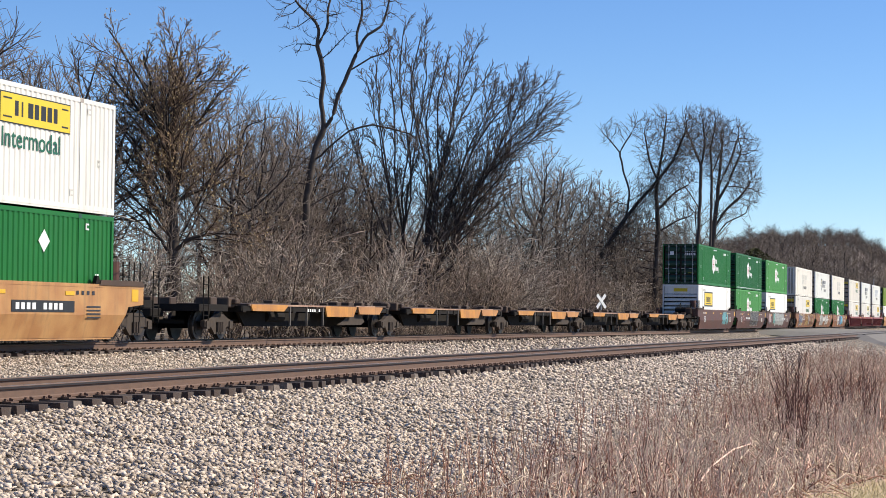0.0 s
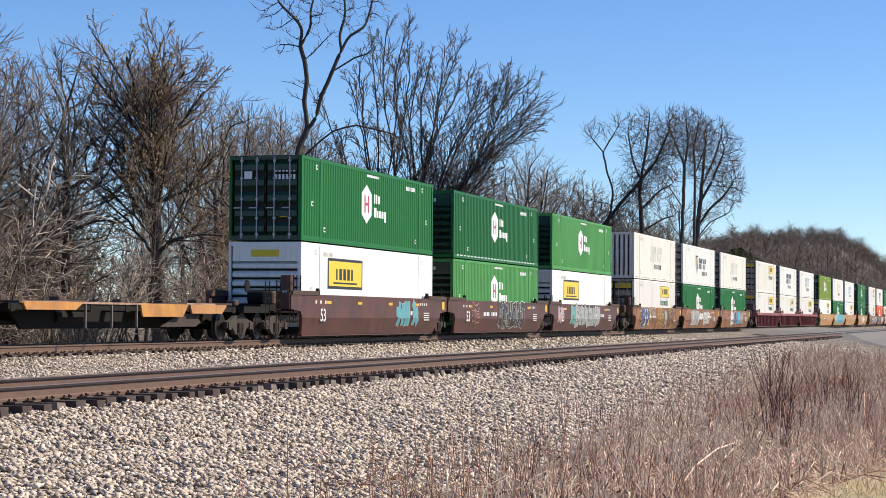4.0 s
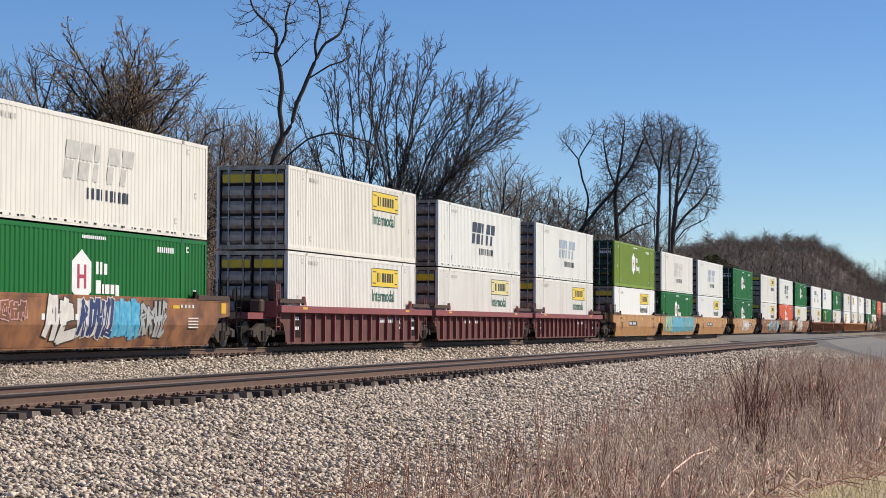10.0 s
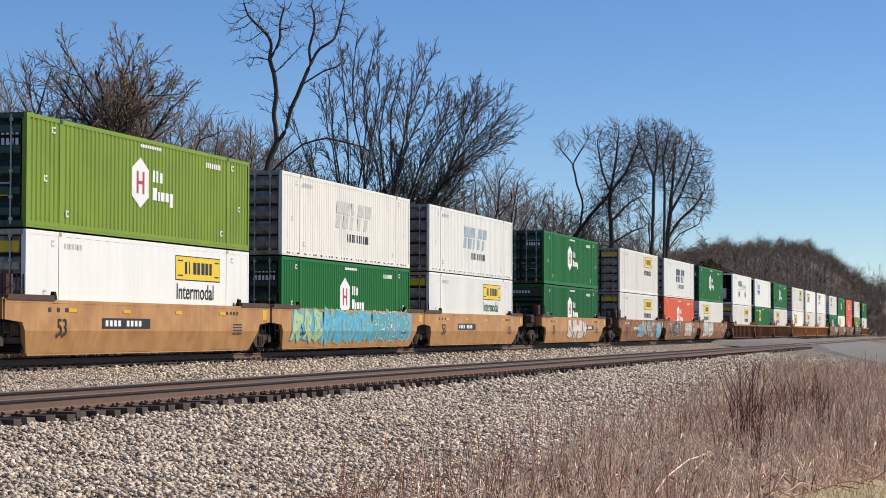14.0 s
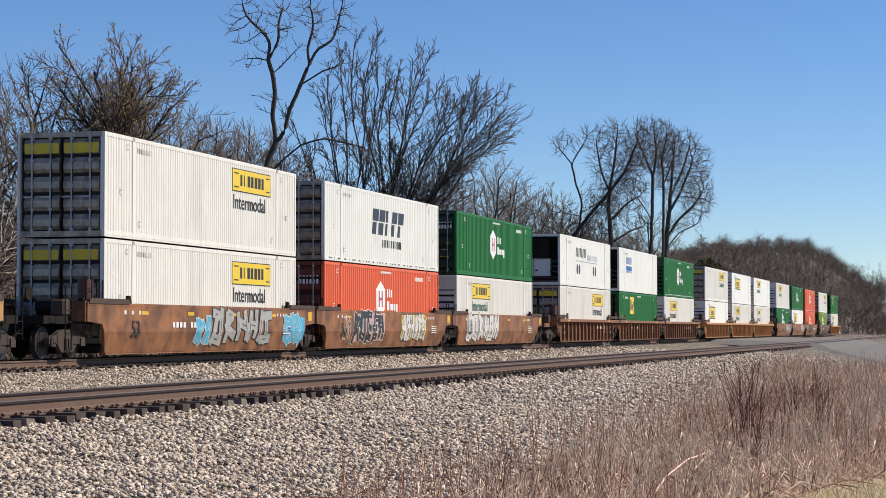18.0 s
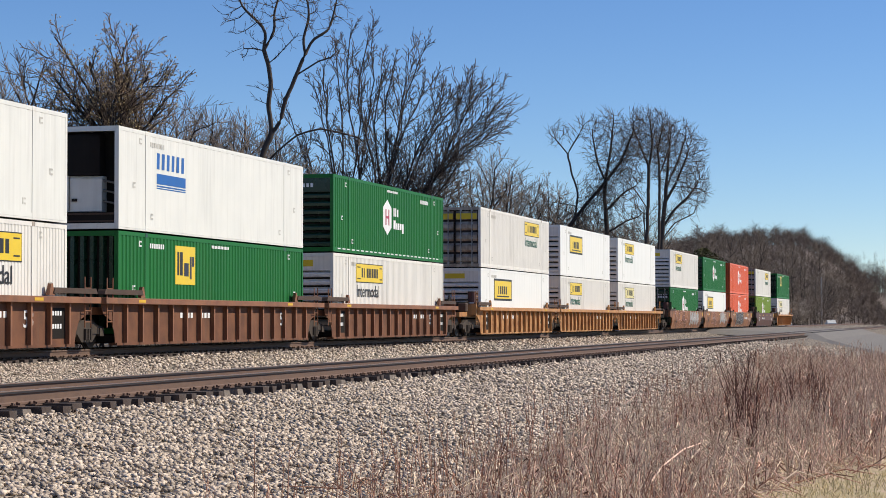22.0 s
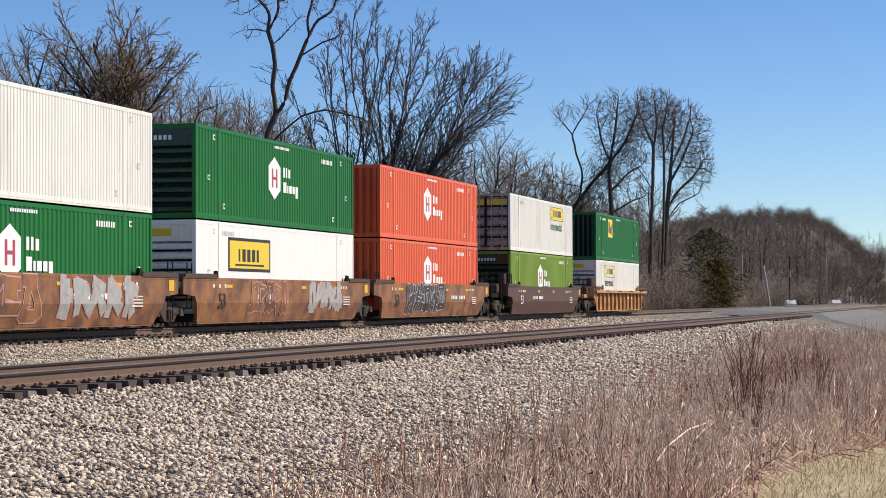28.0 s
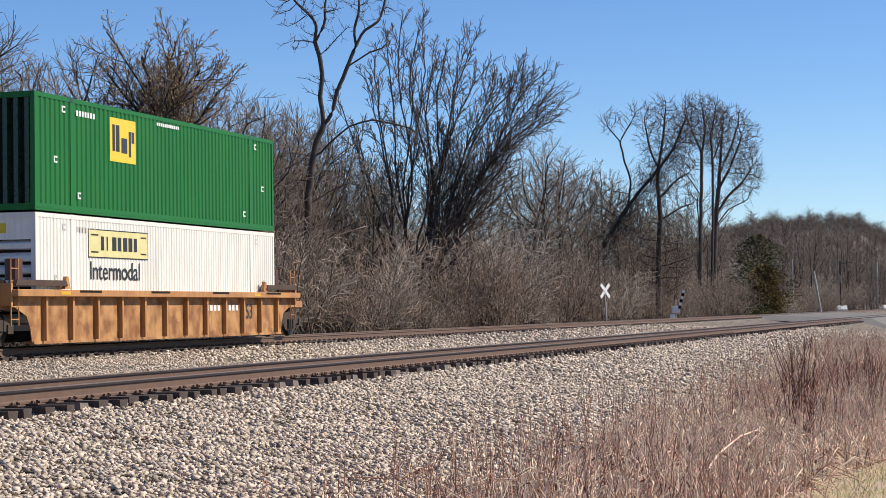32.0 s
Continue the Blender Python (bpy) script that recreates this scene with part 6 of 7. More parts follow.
def graffiti(parent, seed, x0, x1, z0, z1, fill, line, n, ground=None):
    """Fat outlined sprayed shapes that spell nothing, some on a sprayed ground."""
    rnd = random.Random(seed)
    back, a, b = bmesh.new(), bmesh.new(), bmesh.new()
    y = -1.512
    w = (x1 - x0) / n
    h = z1 - z0
    if ground:
        m = n * 2
        top = [(x0 - 0.1 + (x1 - x0 + 0.2) * k / m, z1 - rnd.uniform(0, 0.10) * h) for k in range(m + 1)]
        low = [(x1 + 0.1 - (x1 - x0 + 0.2) * k / m, z0 + rnd.uniform(0, 0.10) * h) for k in range(m + 1)]
        for k in range(m):
            lay(back, (low[m - k], low[m - k - 1], top[k + 1], top[k]), y)
    lean = rnd.uniform(-0.10, 0.22)
    for i in range(n):
        ox = x0 + w * i
        e = y - 0.0004 * (i % 5)
        kind = rnd.randrange(4)
        up = z1 - rnd.uniform(0, 0.10) * h
        dn = z0 + rnd.uniform(0, 0.12) * h

        def at(u, v):
            return (ox + w * u + lean * h * (v - 0.5) * 0.6, dn + (up - dn) * v)
        # the body of the shape: two or three fat bars, joined
        bars = [((0.20, 0.04), (0.24, 0.96)), ((0.74, 0.04), (0.72, 0.96))]
        if kind == 0:
            bars += [((0.2, 0.52), (0.75, 0.5))]
        elif kind == 1:
            bars = [((0.22, 0.04), (0.24, 0.96)), ((0.24, 0.9), (0.76, 0.8)), ((0.24, 0.5), (0.72, 0.5)), ((0.3, 0.08), (0.78, 0.12))]
        elif kind == 2:
            bars += [((0.24, 0.92), (0.72, 0.9)), ((0.2, 0.1), (0.74, 0.06))]
        else:
            bars = [((0.22, 0.04), (0.24, 0.96)), ((0.24, 0.92), (0.72, 0.7)), ((0.72, 0.7), (0.3, 0.42)), ((0.36, 0.44), (0.82, 0.04))]
        th = min(0.165 * w, 0.15)
        for k, (p, q) in enumerate(bars):
            j = lambda c: (c[0] + rnd.uniform(-0.20, 0.20), min(0.98, max(0.02, c[1] + rnd.uniform(-0.12, 0.12))))
            p, q = at(*j(p)), at(*j(q))
            stroke(b, p, q, th + 0.035, e - 0.005 - 0.00004 * k)
            stroke(a, p, q, th, e - 0.010 - 0.00004 * k)
            if rnd.random() < 0.5:
                m0, m1 = rnd.uniform(0.1, 0.4), rnd.uniform(0.6, 0.9)
                stroke(b, (p[0] + (q[0] - p[0]) * m0, p[1] + (q[1] - p[1]) * m0), (p[0] + (q[0] - p[0]) * m1, p[1] + (q[1] - p[1]) * m1), 0.016, e - 0.015)
    for k in range(n // 2):
        p = (rnd.uniform(x0, x1), rnd.uniform(z0, z1))
        stroke(b, p, (p[0] + rnd.uniform(-0.3, 0.3), p[1] + rnd.uniform(-0.2, 0.2)), 0.014, y - 0.018 - 0.00004 * k)
    for bm in (back, a, b):
        if bm.verts:
            bmesh.ops.bisect_plane(bm, geom=bm.verts[:] + bm.edges[:] + bm.faces[:], plane_co=(0, 0, 0.74), plane_no=(0, 0, 1))
            for v in bm.verts:
                v.co.y = tuck(v.co.y, v.co.z)
    if ground:
        tagged(part("paint_ground", back, ground, parent, "sprayed patch of paint"), kind="stuff")
    tagged(part("paint_outline", b, line, parent, "sprayed outlines"), kind="stuff")
    tagged(part("paint_letters", a, fill, parent, "sprayed graffiti shapes"), kind="stuff")


def tuck(y, z):
    """Below its crease the plain side leans in towards the track."""
    return y + max(0.0, 0.74 - z) * 0.30


def plain_side(out, s):
    W = 1.50
    bm = slab(out, *sorted((s * W, s * (W - 0.10))))
    bmesh.ops.bisect_plane(bm, geom=bm.verts[:] + bm.edges[:] + bm.faces[:], plane_co=(0, 0, 0.74), plane_no=(0, 0, 1))
    for v in bm.verts:
        v.co.y = -s * tuck(-s * v.co.y, v.co.z) if s > 0 else tuck(v.co.y, v.co.z)
    return bm


def well_unit(name, c, paint, style, first, last, label, seed, art=()):
    """One unit of a well car. first and last: the unit closes the car at that end."""
    car = tagged(new("well_car"), label, "rail car", "train cars")
    W = 1.50
    lo, hi = (-3.2 if first else -1.55), (LONG + 3.2 if last else LONG + 1.55)
    if style == "plain":
        out = [(-1.5, 1.50), (LONG + 1.5, 1.50), (LONG + 1.5, 1.02), (LONG + 0.55, 0.95), (LONG - 0.0, 0.16), (0.0, 0.16), (-0.55, 0.95), (-1.5, 1.02)]
        for s in (-1, 1):
            y0, y1 = sorted((s * W, s * (W - 0.10)))
            side = piece("side_sheet", car, paint, lambda s=s: plain_side(out, s), s)
            piece("top_chord", side, paint, lambda s=s: boxes((-1.5, LONG + 1.5, *sorted((s * (W + 0.008), s * (W - 0.19))), 1.44, 1.525)), s)
            piece("bottom_sill", side, paint, lambda s=s: boxes((0.1, LONG - 0.1, *sorted((s * (W - 0.19), s * (W - 0.38))), 0.11, 0.18)), s)
    else:
        for s in (-1, 1):
            y0, y1 = sorted((s * (W - 0.130), s * (W - 0.150)))
            # Lower sheet tone; on maroon cars it also carries shade below the chord.
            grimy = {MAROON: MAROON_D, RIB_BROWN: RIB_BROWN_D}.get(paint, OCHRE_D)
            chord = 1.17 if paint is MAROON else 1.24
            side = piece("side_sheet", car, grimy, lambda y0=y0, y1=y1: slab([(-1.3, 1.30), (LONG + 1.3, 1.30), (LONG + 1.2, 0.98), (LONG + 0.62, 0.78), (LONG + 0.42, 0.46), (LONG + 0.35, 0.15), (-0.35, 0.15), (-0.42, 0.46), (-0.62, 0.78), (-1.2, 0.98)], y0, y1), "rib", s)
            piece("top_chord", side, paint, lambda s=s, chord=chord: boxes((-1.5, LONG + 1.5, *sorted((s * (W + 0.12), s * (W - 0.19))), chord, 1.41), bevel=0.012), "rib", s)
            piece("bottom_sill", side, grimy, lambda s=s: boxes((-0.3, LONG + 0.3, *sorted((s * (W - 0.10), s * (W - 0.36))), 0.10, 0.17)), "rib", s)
            if s < 0:
                k = 12 if first and last else 15
                for i in range(k):
                    piece("rib", side, paint, lambda chord=chord: boxes((-0.018, 0.018, -W + 0.015, -W + 0.13, 0.17, chord), (-0.045, 0.045, -W + 0.0, -W + 0.015, 0.17, chord)), "rib", at=(0.2 + i * (LONG - 0.4) / (k - 1), 0, 0))
                    if i < k - 1:
                        piece("slot_row", side, SOOT, lambda k=k: boxes((0.10, (LONG - 0.4) / (k - 1) - 0.10, -W - 0.128, -W - 0.119, 1.345, 1.40)), k, "slot", at=(0.2 + i * (LONG - 0.4) / (k - 1), 0, 0)) if i % 3 == 1 and first and last else None
    piece("well_floor", car, SOOT, lambda: boxes((-0.2, LONG + 0.2, -W + 0.20, W - 0.20, 0.20, 0.38)))
    for x, s, closed in ((0, -1, first), (LONG, 1, last)):
        e = -1.62 if s < 0 else LONG + 1.62
        a, b = sorted((x + s * 0.1, x + s * (3.2 if closed else 1.5)))
        piece("end_platform", car, SOOT if style == "plain" else paint, lambda a=a, b=b: boxes((a, b, -1.05, 1.05, 0.95, 1.16), (a, b, -0.35, 0.35, 0.62, 0.95)), a, b)
        a, b = sorted((x - s * 1.25, x + s * 1.45))
        for y in (-1, 1):
            piece("deck_plate", car, DECK, lambda a=a, b=b, y=y: slab([(a, 1.50), (b, 1.50), (b - 0.06, 1.60), (b - 0.10, 1.64), (a + 0.10, 1.64), (a + 0.06, 1.60)], *sorted((y * 1.535, y * 1.31))), a, b, y)
            g = x - s * 1.3
            piece("guide_lug", car, SOOT if style == "plain" else paint, lambda g=g, y=y, s=s: slab([(g - 0.16, 1.43), (g + 0.16, 1.43), (g + 0.05, 1.74), (g - 0.05, 1.74)], *sorted((y * 1.50, y * 1.40))), g, y)
        if closed:
            for k, u in enumerate((0.55, 1.25, 2.5) if style == "plain" else (1.3,)):
                piece("hand_rail", car, SOOT if style == "plain" else paint, lambda x=x, s=s, u=u: ladder(x + s * u - 0.19, -1.42, 0.55 if u > 1 else 1.0, 2.15 - 0.2 * (u > 2)), x, u, at=(0, 0, 0))
            piece("air_tank", car, SOOT, lambda x=x, s=s: rod(bmesh.new(), (x + s * 0.9, -0.9, 1.42), (x + s * 0.9, 0.2, 1.42), 0.24, 14), x)
            piece("brake_cylinder", car, BROWN, lambda x=x, s=s: rod(bmesh.new(), (x + s * 0.55, -1.0, 1.64), (x + s * 0.55, -1.0, 2.15), 0.21, 14), x, label="red-brown brake cylinder")
            piece("valve", car, DECK, lambda x=x, s=s: boxes((*sorted((x + s * 1.7, x + s * 2.1)), -1.1, -0.7, 1.16, 1.6), bevel=0.05), x)
            for y in (-0.6, 0.6):
                piece("air_hose", car, SOOT, lambda x=x, s=s, y=y: rod(bmesh.new(), (x + s * 3.2, y, 0.95), (x + s * 3.7, y * 0.4, 0.45), 0.03, 6), x, y)
            piece("coupler", car, SOOT, lambda x=x, s=s: boxes((*sorted((x + s * 3.1, x + s * 3.9)), -0.14, 0.14, 0.72, 0.98), bevel=0.03), x)
            piece("end_plate", car, paint, lambda x=x, s=s: boxes((*sorted((x + s * 1.46, x + s * 1.55)), -1.46, -0.9, 1.02, 1.56)), x)
        truckless = (s > 0 and not last)
        if not truckless:
            truck(car, e if not closed else e + s * 0.25)
        if not closed:
            piece("hand_rail", car, SOOT if style == "plain" else paint, lambda x=x, s=s: ladder(x + s * 0.95 - 0.19, -1.47, 0.6, 1.95), x, "in")
    if first:
        bw = disc(bmesh.new(), (-2.9, 1.75), 0.20, -0.5, -0.46, 16)
        part("brake_wheel", bw, SOOT, car)
    # lettering and stencils
    rnd = random.Random(seed)
    yy = -1.512 if style == "plain" else -1.374
    bars = [(0.9 + 0.5 * k, 1.06 + 0.5 * k, 1.22, 1.33) for k in range(3)] + [(13.6 + 0.3 * k, 13.74 + 0.3 * k, 1.24, 1.34) for k in range(4)] + [(14.2, 15.0, 0.92 - 0.09 * k, 0.96 - 0.09 * k) for k in range(4)]
    if style == "plain":
        mark(car, "stencil", SPRAY_W if paint is not TAN else SPRAY_K, yy, *bars)
        mark(car, "yellow_mark", SAFETY, yy, *[(x, x + 0.5, 1.22, 1.32) for x in (2.1, 5.6, 9.4, 13.0)])
        piece("end_panel", car, SAFETY, lambda: boxes((LONG + 0.75, LONG + 1.15, yy, yy + 0.006, 1.10, 1.42)), style)
    else:
        mark(car, "yellow_mark", SAFETY, -1.626, *[(x, x + 0.5, 1.29, 1.37) for x in (0.7, 13.6)])
        if first != last:
            mark(car, "dark_mark", SOOT, -1.374, (0.26, 1.18, 0.32, 1.12), (LONG - 1.18, LONG - 0.26, 0.32, 1.12))
            mark(car, "stencil", FILM_W, -1.378, *[(x + 0.15 * k, x + 0.10 + 0.15 * k, z, z + 0.12) for x in (0.42, LONG - 1.02) for k in range(4) for z in (0.92, 0.58)])
    x = 4.2 if seed % 2 and seed > 3 else 10.2
    if paint is TAN:
        mark(car, "number_panel", INK, yy - 0.002, (x, x + 3.3, 0.80, 1.08))
    mark(car, "number_mark", FILM_W, yy - 0.006, *[(x + 0.2 + 0.28 * k + 0.3 * (k > 3), x + 0.38 + 0.28 * k + 0.3 * (k > 3), 0.86, 1.02) for k in range(8)])
    word(car, "53", 1.4 if style == "plain" else 13.45, 0.62, 0.62, yy - 0.004, INK if paint in (TAN, RUST, OCHRE) else FILM_W)
    for k, (x0, x1, z0, z1, fill, line, n, *ground) in enumerate(art):
        graffiti(car, seed * 10 + k, x0, x1, z0, z1, fill, line, n, *ground)
    car.location = (c, FAR_Y, 0)
    MOVING.append(car)


def spine_unit(c, first, last):
    """One unit of an empty low-deck car, 17 m from truck to truck; c is its leading truck."""
    car = tagged(new("spine_car"), "empty rusty orange low-deck container car", "rail car", "train cars")
    piece("centre_sill", car, SOOT, lambda: boxes((0.2, 16.8, -0.40, 0.40, 0.52, 1.00), bevel=0.02))
    for a, b in ((1.5, 5.2), (9.2, 15.4)):
        piece("deck", car, DECK, lambda a=a, b=b: slab([(a, 1.06), (b, 1.10), (b, 1.16), (a, 1.12)], -1.45, 1.45), a, label="dark worn deck end")
    for a, b, low, paint in ((1.7, 4.9, 0.90, APRON_O), (8.6, 11.9, 0.74, APRON_O), (12.1, 14.9, 0.84, OCHRE)):
        piece("deck_edge", car, paint, lambda a=a, b=b, low=low: slab([(a, 1.05), (a + 0.15, low), (b - 0.35, low), (b, 1.05), (b, 1.10), (a, 1.10)], -1.47, -1.42), a, label="orange side apron")
    piece("side_sill", car, SOOT, lambda: boxes((1.0, 15.8, -1.42, -1.28, 0.90, 1.06), (1.0, 15.8, 1.28, 1.42, 0.90, 1.06)))
    # Black sheet added in place of the deep shade below the deck.
    piece("shade_skirt", car, SOOT, lambda: slab([(2.2, 1.0), (3.0, 0.42), (12.6, 0.42), (13.6, 0.60), (13.6, 1.0)], -0.74, -0.66), label="black sheet standing for the shade under the deck")
    piece("sill_edge", car, EDGE_WORN, lambda: boxes((1.6, 9.2, -1.46, -1.30, 1.06, 1.115), (11.8, 14.0, -1.475, -1.30, 1.10, 1.14)), label="pale worn top edge")
    piece("apron", car, APRON_D, lambda: slab([(10.4, 0.46), (12.9, 0.46), (13.3, 0.58), (12.9, 0.82), (11.6, 0.82)], -1.30, -1.24), label="brown sloping side apron")
    for x in (1.2, 3.6, 5.6, 7.8, 10.0, 13.2, 15.6):
        piece("cross_arm", car, SOOT, lambda x=x: boxes((x - 0.12, x + 0.12, -1.44, 1.44, 0.86, 1.05)), x)
    for x in (0.9, 4.0, 13.0, 16.1):
        for y in (-1.2, 1.2):
            piece("pedestal", car, DECK, lambda x=x, y=y: boxes((x - 0.16, x + 0.16, y - 0.15, y + 0.15, 1.10, 1.26), bevel=0.03), x, y)
    for x in (5.2, 6.8, 8.4):
        piece("stay", car, APRON, lambda x=x: boxes((x - 0.03, x + 0.03, -1.45, -1.40, 0.45, 1.05)), x)
    if first:
        mark(car, "number_mark", FILM_W, -1.428, *[(6.9 + 0.22 * k, 7.02 + 0.22 * k, 0.90, 0.99) for k in range(6)])
    mark(car, "yellow_mark", OCHRE, -1.476, (2.0, 2.6, 0.90, 0.98))
    for x in (-0.9, 0.5):
        for y in (-1.2, 0.7):
            piece("end_box", car, DECK, lambda x=x, y=y: boxes((x, x + 0.5, y, y + 0.5, 1.0, 1.30), bevel=0.03), x, y)
    piece("air_tank", car, SOOT, lambda: rod(bmesh.new(), (4.8, -0.7, 0.72), (6.3, -0.7, 0.72), 0.17, 12))
    piece("brake_rod", car, SOOT, lambda: rod(bmesh.new(), (1.2, -0.55, 0.6), (9.5, -0.55, 0.62), 0.03, 6))
    truck(car, 0.0)
    if last:
        truck(car, 17.0)
    if first or last:
        x, s = (0.2, -1) if first else (16.8, 1)
        piece("end_platform", car, SOOT, lambda: boxes((*sorted((x, x + s * 2.2)), -1.3, 1.3, 0.88, 1.08)), x)
        piece("hand_rail", car, SOOT, lambda: ladder(x + s * 1.9, -1.3, 0.6, 1.9), x)
        piece("coupler", car, SOOT, lambda: boxes((*sorted((x + s * 2.1, x + s * 3.0)), -0.14, 0.14, 0.7, 0.95), bevel=0.03), x)
    car.location = (c, FAR_Y, 0)
    MOVING.append(car)


FINE = dict(pitch=0.178, deep=0.018)
WIDE = dict(pitch=0.262, deep=0.024)
FLAT = dict(pitch=0.60, deep=0.006)


def emblem_box(c, level, paint, end="door", end_paint=None, tape=False, tone="dark green"):
    container(c, level, paint, end, end_paint or DARK_END, logo=("hex", level == 0), tape=tape, label=f"{tone} corrugated steel container with a white emblem")


def sign_box(c, level, paint=WHITE, end="door", x=9.9, fade=False, framed=False, words=True, ink=WORD_G, rib=FINE, end_paint=None):
    z = 1.86 if level == 0 else 1.92
    container(c, level, paint, end, end_paint or (DOOR_GREY if end == "door" else ALU), logo=("sign", x, z, fade, framed, words, ink),
              label="white steel container with a " + ("framed yellow sign" if framed else "faded sign" if fade else "yellow sign and green lettering"), **rib)


def slant_box(c, level, paint, ink, sub=INK, end="door", shield=False, end_paint=None):
    container(c, level, paint, end, end_paint or SILVER_END, logo=("slant", ink, sub, shield), tape=False, pitch=0.262, deep=0.018,
              label="off-white corrugated container with slanting " + ("navy lettering and a shield" if shield else "lettering"))


def load_train():
    # places of the boxes' leading ends along the line when the shot begins
    sign_box(33.4, 1, rib=WIDE), container(33.4, 0, GREEN, "up", DARK_END, logo=("diamond",), label="green corrugated container with a white diamond mark")
    emblem_box(147.5, 1, GREEN), sign_box(147.5, 0, BRIGHT, "across", 2.9, framed=True, rib=FLAT)
    emblem_box(166.95, 1, DEEP, "across", tape=True), emblem_box(166.95, 0, FADED, "across", tone="faded pale green")
    emblem_box(186.4, 1, FADED, "across", tone="faded green"), sign_box(186.4, 0, BRIGHT, "across", 2.9, framed=True, rib=FLAT)
    slant_box(210.1, 1, CREAM, GHOST, end="up", end_paint=ALU), sign_box(210.1, 0, WHITE)
    slant_box(229.7, 1, GREY_WHITE, NAVY, shield=True), emblem_box(229.7, 0, GREEN)
    slant_box(249.3, 1, CREAM, GHOST, NAVY), emblem_box(249.3, 0, GREEN)
    sign_box(273.0, 1, CREAM), sign_box(273.0, 0, WHITE)
    slant_box(292.8, 1, GREY_WHITE, NAVY), sign_box(292.8, 0, WHITE, fade=True)
    slant_box(312.7, 1, GREY_WHITE, PALE_BLUE), sign_box(312.7, 0, WHITE)
    emblem_box(336.2, 1, LIME, tone="lime green"), sign_box(336.2, 0, BRIGHT, ink=INK, rib=FLAT)
    slant_box(355.6, 1, WHITE, GHOST), emblem_box(355.6, 0, GREEN)
    slant_box(374.9, 1, GREY_WHITE, PALE_BLUE), sign_box(374.9, 0, BRIGHT)
    emblem_box(398.8, 1, GREEN), emblem_box(398.8, 0, DEEP, "across")
    sign_box(422.8, 1, WHITE, ink=INK), sign_box(422.8, 0, WHITE, ink=INK)
    slant_box(442.2, 1, GREY_WHITE, NAVY), emblem_box(442.2, 0, ORANGE, end_paint=DARK_RED, tone="orange-red")
    emblem_box(461.6, 1, GREEN), sign_box(461.6, 0, WHITE, "across", 2.9)
    container(485.2, 1, GREY_WHITE, "cooler", WHITE, logo=("rounds",), label="white refrigerated container with dark oval marks", **FLAT), sign_box(485.2, 0, WHITE, ink=INK)
    container(504.7, 1, GREY_WHITE, "cooler", WHITE, logo=("stripes",), label="white refrigerated container with a blue mark", **FLAT)
    container(504.7, 0, GREEN, "up", DARK_END, logo=("square", 4.2), label="green corrugated container with a yellow square mark")
    emblem_box(524.4, 1, GREEN, "across", tape=True), sign_box(524.4, 0, WHITE, "across", 2.9, ink=INK)
    sign_box(547.7, 1, WHITE), sign_box(547.7, 0, BRIGHT, "across", 2.9, framed=True, rib=FLAT)
    sign_box(567.1, 1, BRIGHT, "across", 2.9, framed=True, rib=FLAT), sign_box(567.1, 0, WHITE, "across", 2.9)
    sign_box(586.4, 1, BRIGHT, "across", 2.9, rib=FLAT), sign_box(586.4, 0, WHITE, "across", 2.9, fade=True)
    sign_box(610.2, 1, WHITE, "across", 2.9), emblem_box(610.2, 0, GREEN)
    emblem_box(629.75, 1, GREEN, "across"), sign_box(629.75, 0, BRIGHT, "across", 2.9, framed=True, rib=FLAT)
    emblem_box(649.5, 1, ORANGE, "up", ORANGE, tone="orange-red"), emblem_box(649.5, 0, ORANGE, "up", ORANGE, tone="orange-red")
    sign_box(672.7, 1, WHITE), emblem_box(672.7, 0, LIME, "across", tone="lime green")
    container(696.4, 1, GREEN, "up", DARK_END, logo=("square", 4.2), label="green corrugated container with a yellow square mark")
    sign_box(696.4, 0, WHITE, "across", 2.9, fade=True, ink=INK)

    brown, tan, rust = "red-brown well car with worn graffiti", "faded orange-yellow well car with graffiti", "rusty orange well car with graffiti"
    ribbed, rusty, maroon = "faded ochre ribbed well car", "rusty brown ribbed well car", "dusty maroon ribbed well car"
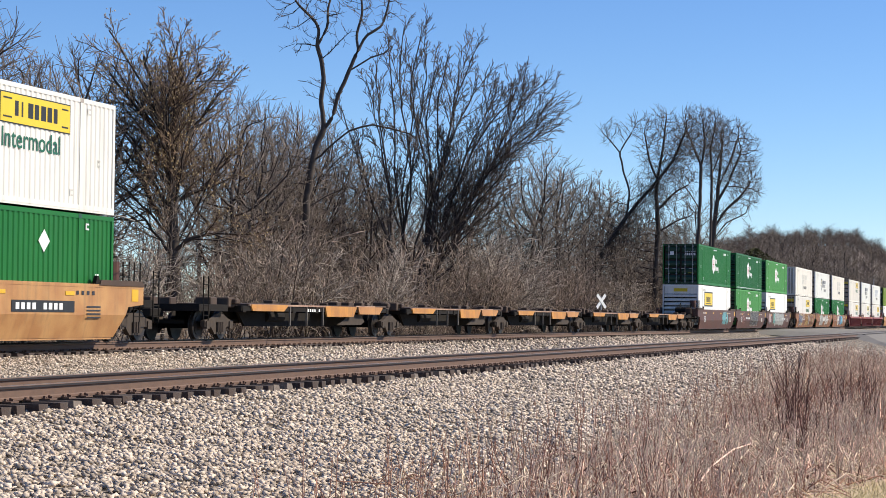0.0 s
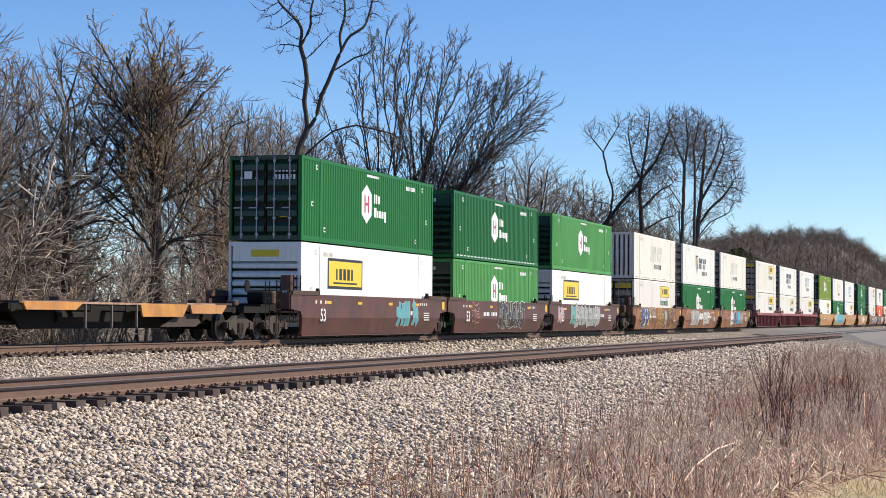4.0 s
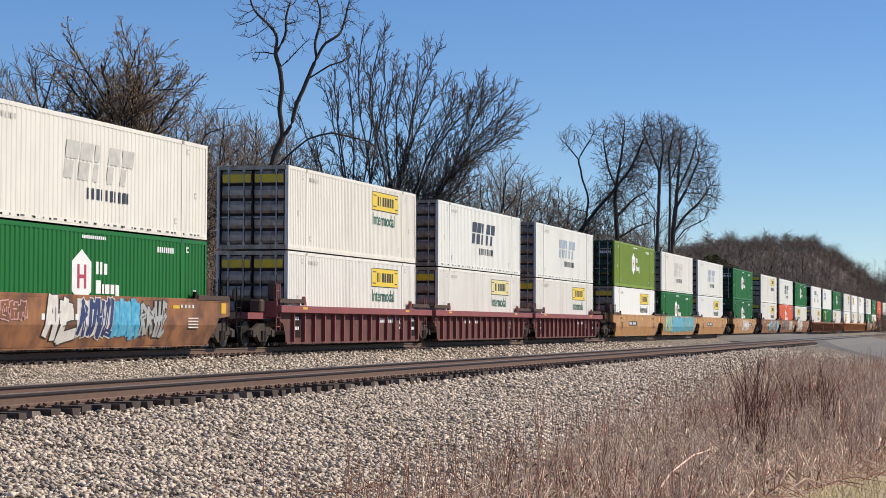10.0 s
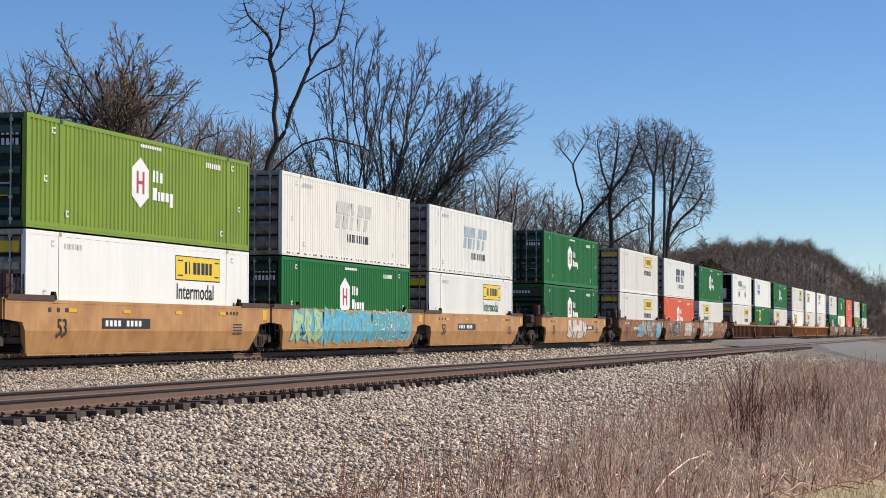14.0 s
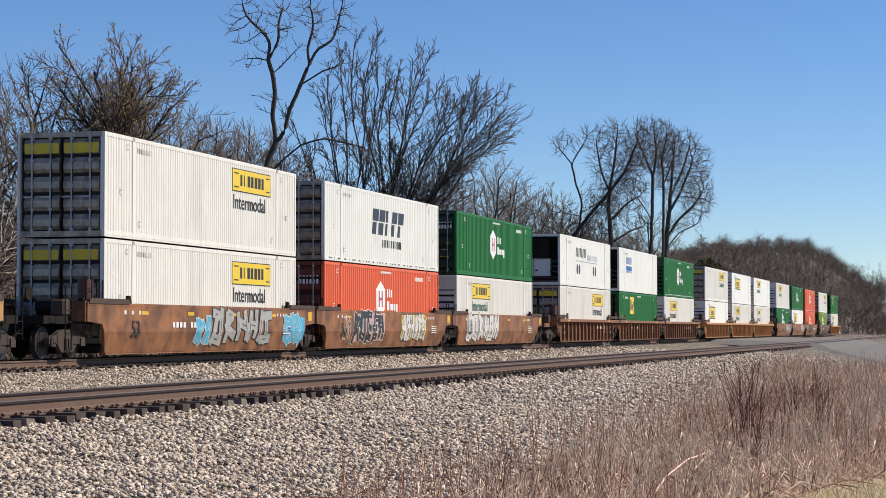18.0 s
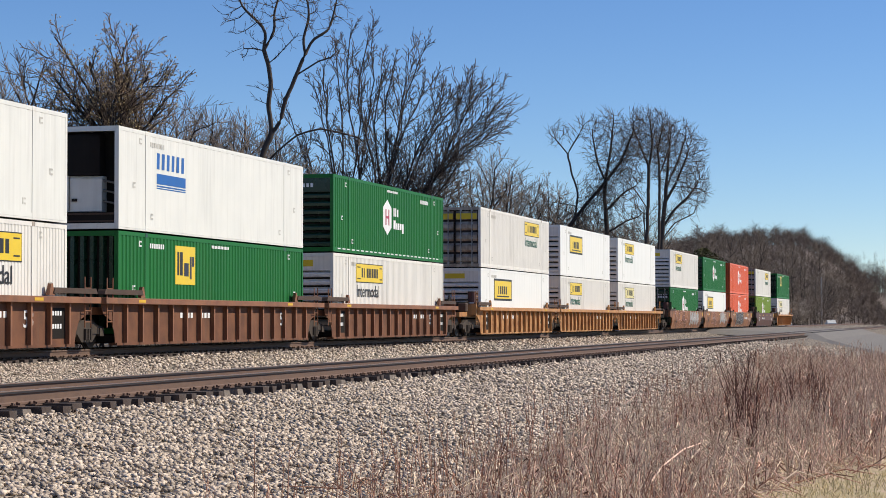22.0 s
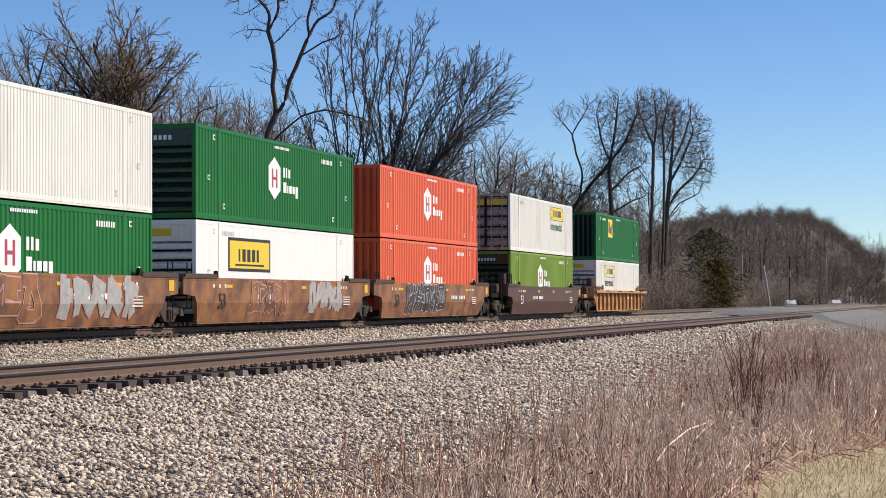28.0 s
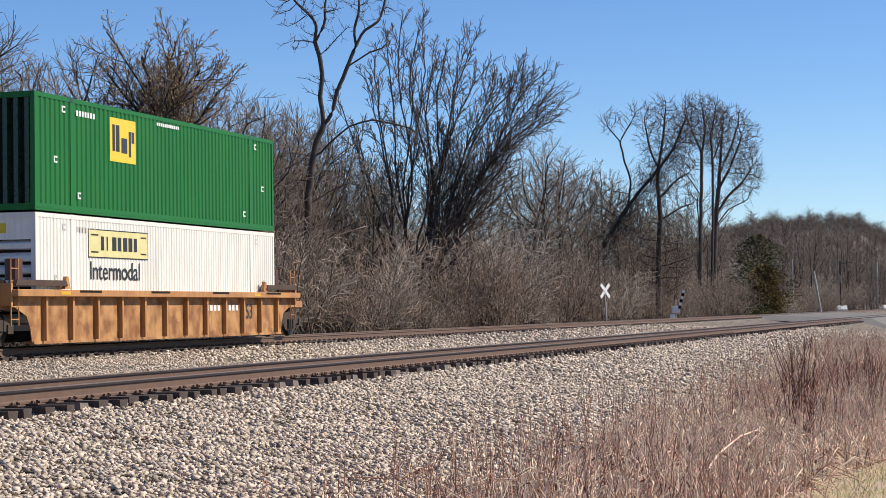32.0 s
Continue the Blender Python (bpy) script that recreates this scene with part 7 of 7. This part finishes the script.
    cars = (
        (33.4, TAN, "plain", 0, 1, tan, ()),
        (147.5, BROWN, "plain", 1, 0, brown, ((10.5, 13.4, 0.5, 1.3, SPRAY_T, SPRAY_G, 3),)),
        (166.95, BROWN, "plain", 0, 0, brown, ((7.2, 12.4, 0.36, 1.46, SPRAY_K, SPRAY_W, 6), (2.4, 3.6, 0.6, 1.4, BROWN, SPRAY_P, 2))),
        (186.4, BROWN, "plain", 0, 1, brown, ((5.0, 11.6, 0.34, 1.46, SPRAY_G, SPRAY_K, 6, SPRAY_G), (3.7, 5.0, 0.5, 1.46, SPRAY_T, SPRAY_L, 2), (0.4, 1.8, 0.6, 1.3, SPRAY_P, SPRAY_T, 2))),
        (210.1, RUST, "plain", 1, 0, rust, ((1.6, 4.7, 0.32, 1.46, SPRAY_N, SPRAY_W, 4, SPRAY_Y), (5.0, 6.8, 0.95, 1.42, RUST, SPRAY_W, 4), (7.6, 10.2, 0.4, 1.42, RUST, SPRAY_Y, 5), (10.4, 11.5, 0.34, 1.4, SPRAY_G, SPRAY_K, 1), (12.1, 15.0, 0.3, 1.46, DARK_RED, SPRAY_Y, 4, SPRAY_K))),
        (229.7, RUST, "plain", 0, 0, rust, ((2.9, 6.4, 0.30, 1.47, SPRAY_G, SPRAY_K, 5, SPRAY_W), (6.6, 8.6, 0.80, 1.2, SPRAY_W, SPRAY_K, 3, SPRAY_K), (8.8, 12.0, 0.34, 1.46, SPRAY_W, SPRAY_K, 6, SPRAY_K), (0.6, 2.0, 0.5, 1.42, RUST, SPRAY_P, 3))),
        (249.3, RUST, "plain", 0, 1, rust, ((4.6, 6.4, 0.34, 1.46, SPRAY_W, SPRAY_K, 2), (6.6, 8.8, 0.36, 1.44, SPRAY_N, SPRAY_W, 4, SPRAY_W), (8.8, 10.6, 0.36, 1.44, SPRAY_B, SPRAY_B, 3, SPRAY_B), (10.6, 12.6, 0.4, 1.42, SPRAY_G, SPRAY_K, 4), (0.8, 3.6, 0.9, 1.3, RUST, SPRAY_P, 6))),
        (273.0, MAROON, "ribbed", 1, 0, maroon, ()), (292.8, MAROON, "ribbed", 0, 0, maroon, ()), (312.7, MAROON, "ribbed", 0, 1, maroon, ()),
        (336.2, TAN, "plain", 1, 0, tan, ()),
        (355.6, TAN, "plain", 0, 0, tan, ((0.6, 4.0, 0.36, 1.47, SPRAY_L, SPRAY_T, 3, SPRAY_B), (4.0, 10.0, 0.36, 1.47, SPRAY_B, SPRAY_L, 7, SPRAY_T), (10.0, 15.6, 0.36, 1.47, SPRAY_T, SPRAY_W, 6, SPRAY_B))),
        (374.9, TAN, "plain", 0, 1, tan, ()),
        (398.8, TAN, "plain", 1, 1, tan, ((5.6, 11.2, 0.4, 1.3, SPRAY_W, SPRAY_P, 5),)),
        (422.8, RUST, "plain", 1, 0, rust, ((7.6, 13.0, 0.4, 1.42, SPRAY_G, SPRAY_K, 5), (6.2, 7.6, 0.4, 1.2, SPRAY_B, SPRAY_W, 2), (14.4, 16.4, 0.4, 1.3, SPRAY_B, SPRAY_W, 2, SPRAY_B))),
        (442.2, RUST, "plain", 0, 0, rust, ((3.0, 7.0, 0.32, 1.47, SPRAY_K, SPRAY_W, 5, SPRAY_P), (9.6, 13.2, 0.36, 1.44, SPRAY_W, SPRAY_K, 6, SPRAY_Y), (1.6, 2.6, 0.5, 1.3, RUST, SPRAY_W, 2))),
        (461.6, RUST, "plain", 0, 1, rust, ((1.2, 7.4, 0.36, 1.46, SPRAY_W, SPRAY_K, 6, SPRAY_G),)),
        (485.2, RIB_BROWN, "ribbed", 1, 0, rusty, ()), (504.7, RIB_BROWN, "ribbed", 0, 0, rusty, ()), (524.4, RIB_BROWN, "ribbed", 0, 1, rusty, ()),
        (547.7, OCHRE, "ribbed", 1, 0, ribbed, ()), (567.1, OCHRE, "ribbed", 0, 0, ribbed, ()), (586.4, OCHRE, "ribbed", 0, 1, ribbed, ()),
        (610.2, RUST, "plain", 1, 0, rust, ((1.2, 8.6, 0.40, 1.44, RUST, SPRAY_P, 6), (9.4, 14.6, 0.45, 1.4, SPRAY_G, SPRAY_P, 5))),
        (629.75, RUST, "plain", 0, 0, rust, ((4.2, 8.0, 0.45, 1.4, RUST, SPRAY_P, 5), (10.2, 14.0, 0.5, 1.4, SPRAY_G, SPRAY_P, 5))),
        (649.5, RUST, "plain", 0, 1, rust, ((3.2, 9.4, 0.34, 1.47, SPRAY_K, SPRAY_W, 5, BROWN),)),
        (672.7, BROWN, "plain", 1, 1, brown, ()),
        (696.4, OCHRE, "ribbed", 1, 1, ribbed, ()),
    )
    for i, (c, paint, style, first, last, label, art) in enumerate(cars):
        well_unit("well_car", c, paint, style, first, last, label, i + 3, art)
    for k in range(5):
        spine_unit(57.4 + 17.0 * k, k == 0, k == 4)


load_train()


def motions():
    """The whole train runs towards the near end of the line, at a little over 20 m/s."""
    run = ((0, 0.00), (2, -40.81), (4, -81.95), (6, -123.32), (8, -164.81), (10, -206.32), (12, -247.74), (14, -289.00), (16, -330.03), (18, -370.79), (20, -411.26), (22, -451.46), (24, -491.42), (26, -531.24), (28, -571.05), (30, -611.02), (32, -651.37))
    for thing in MOVING:
        x, y, z = thing.location
        walk(thing, [(t, Matrix.Translation((x + s, y, z))) for t, s in run])


motions()
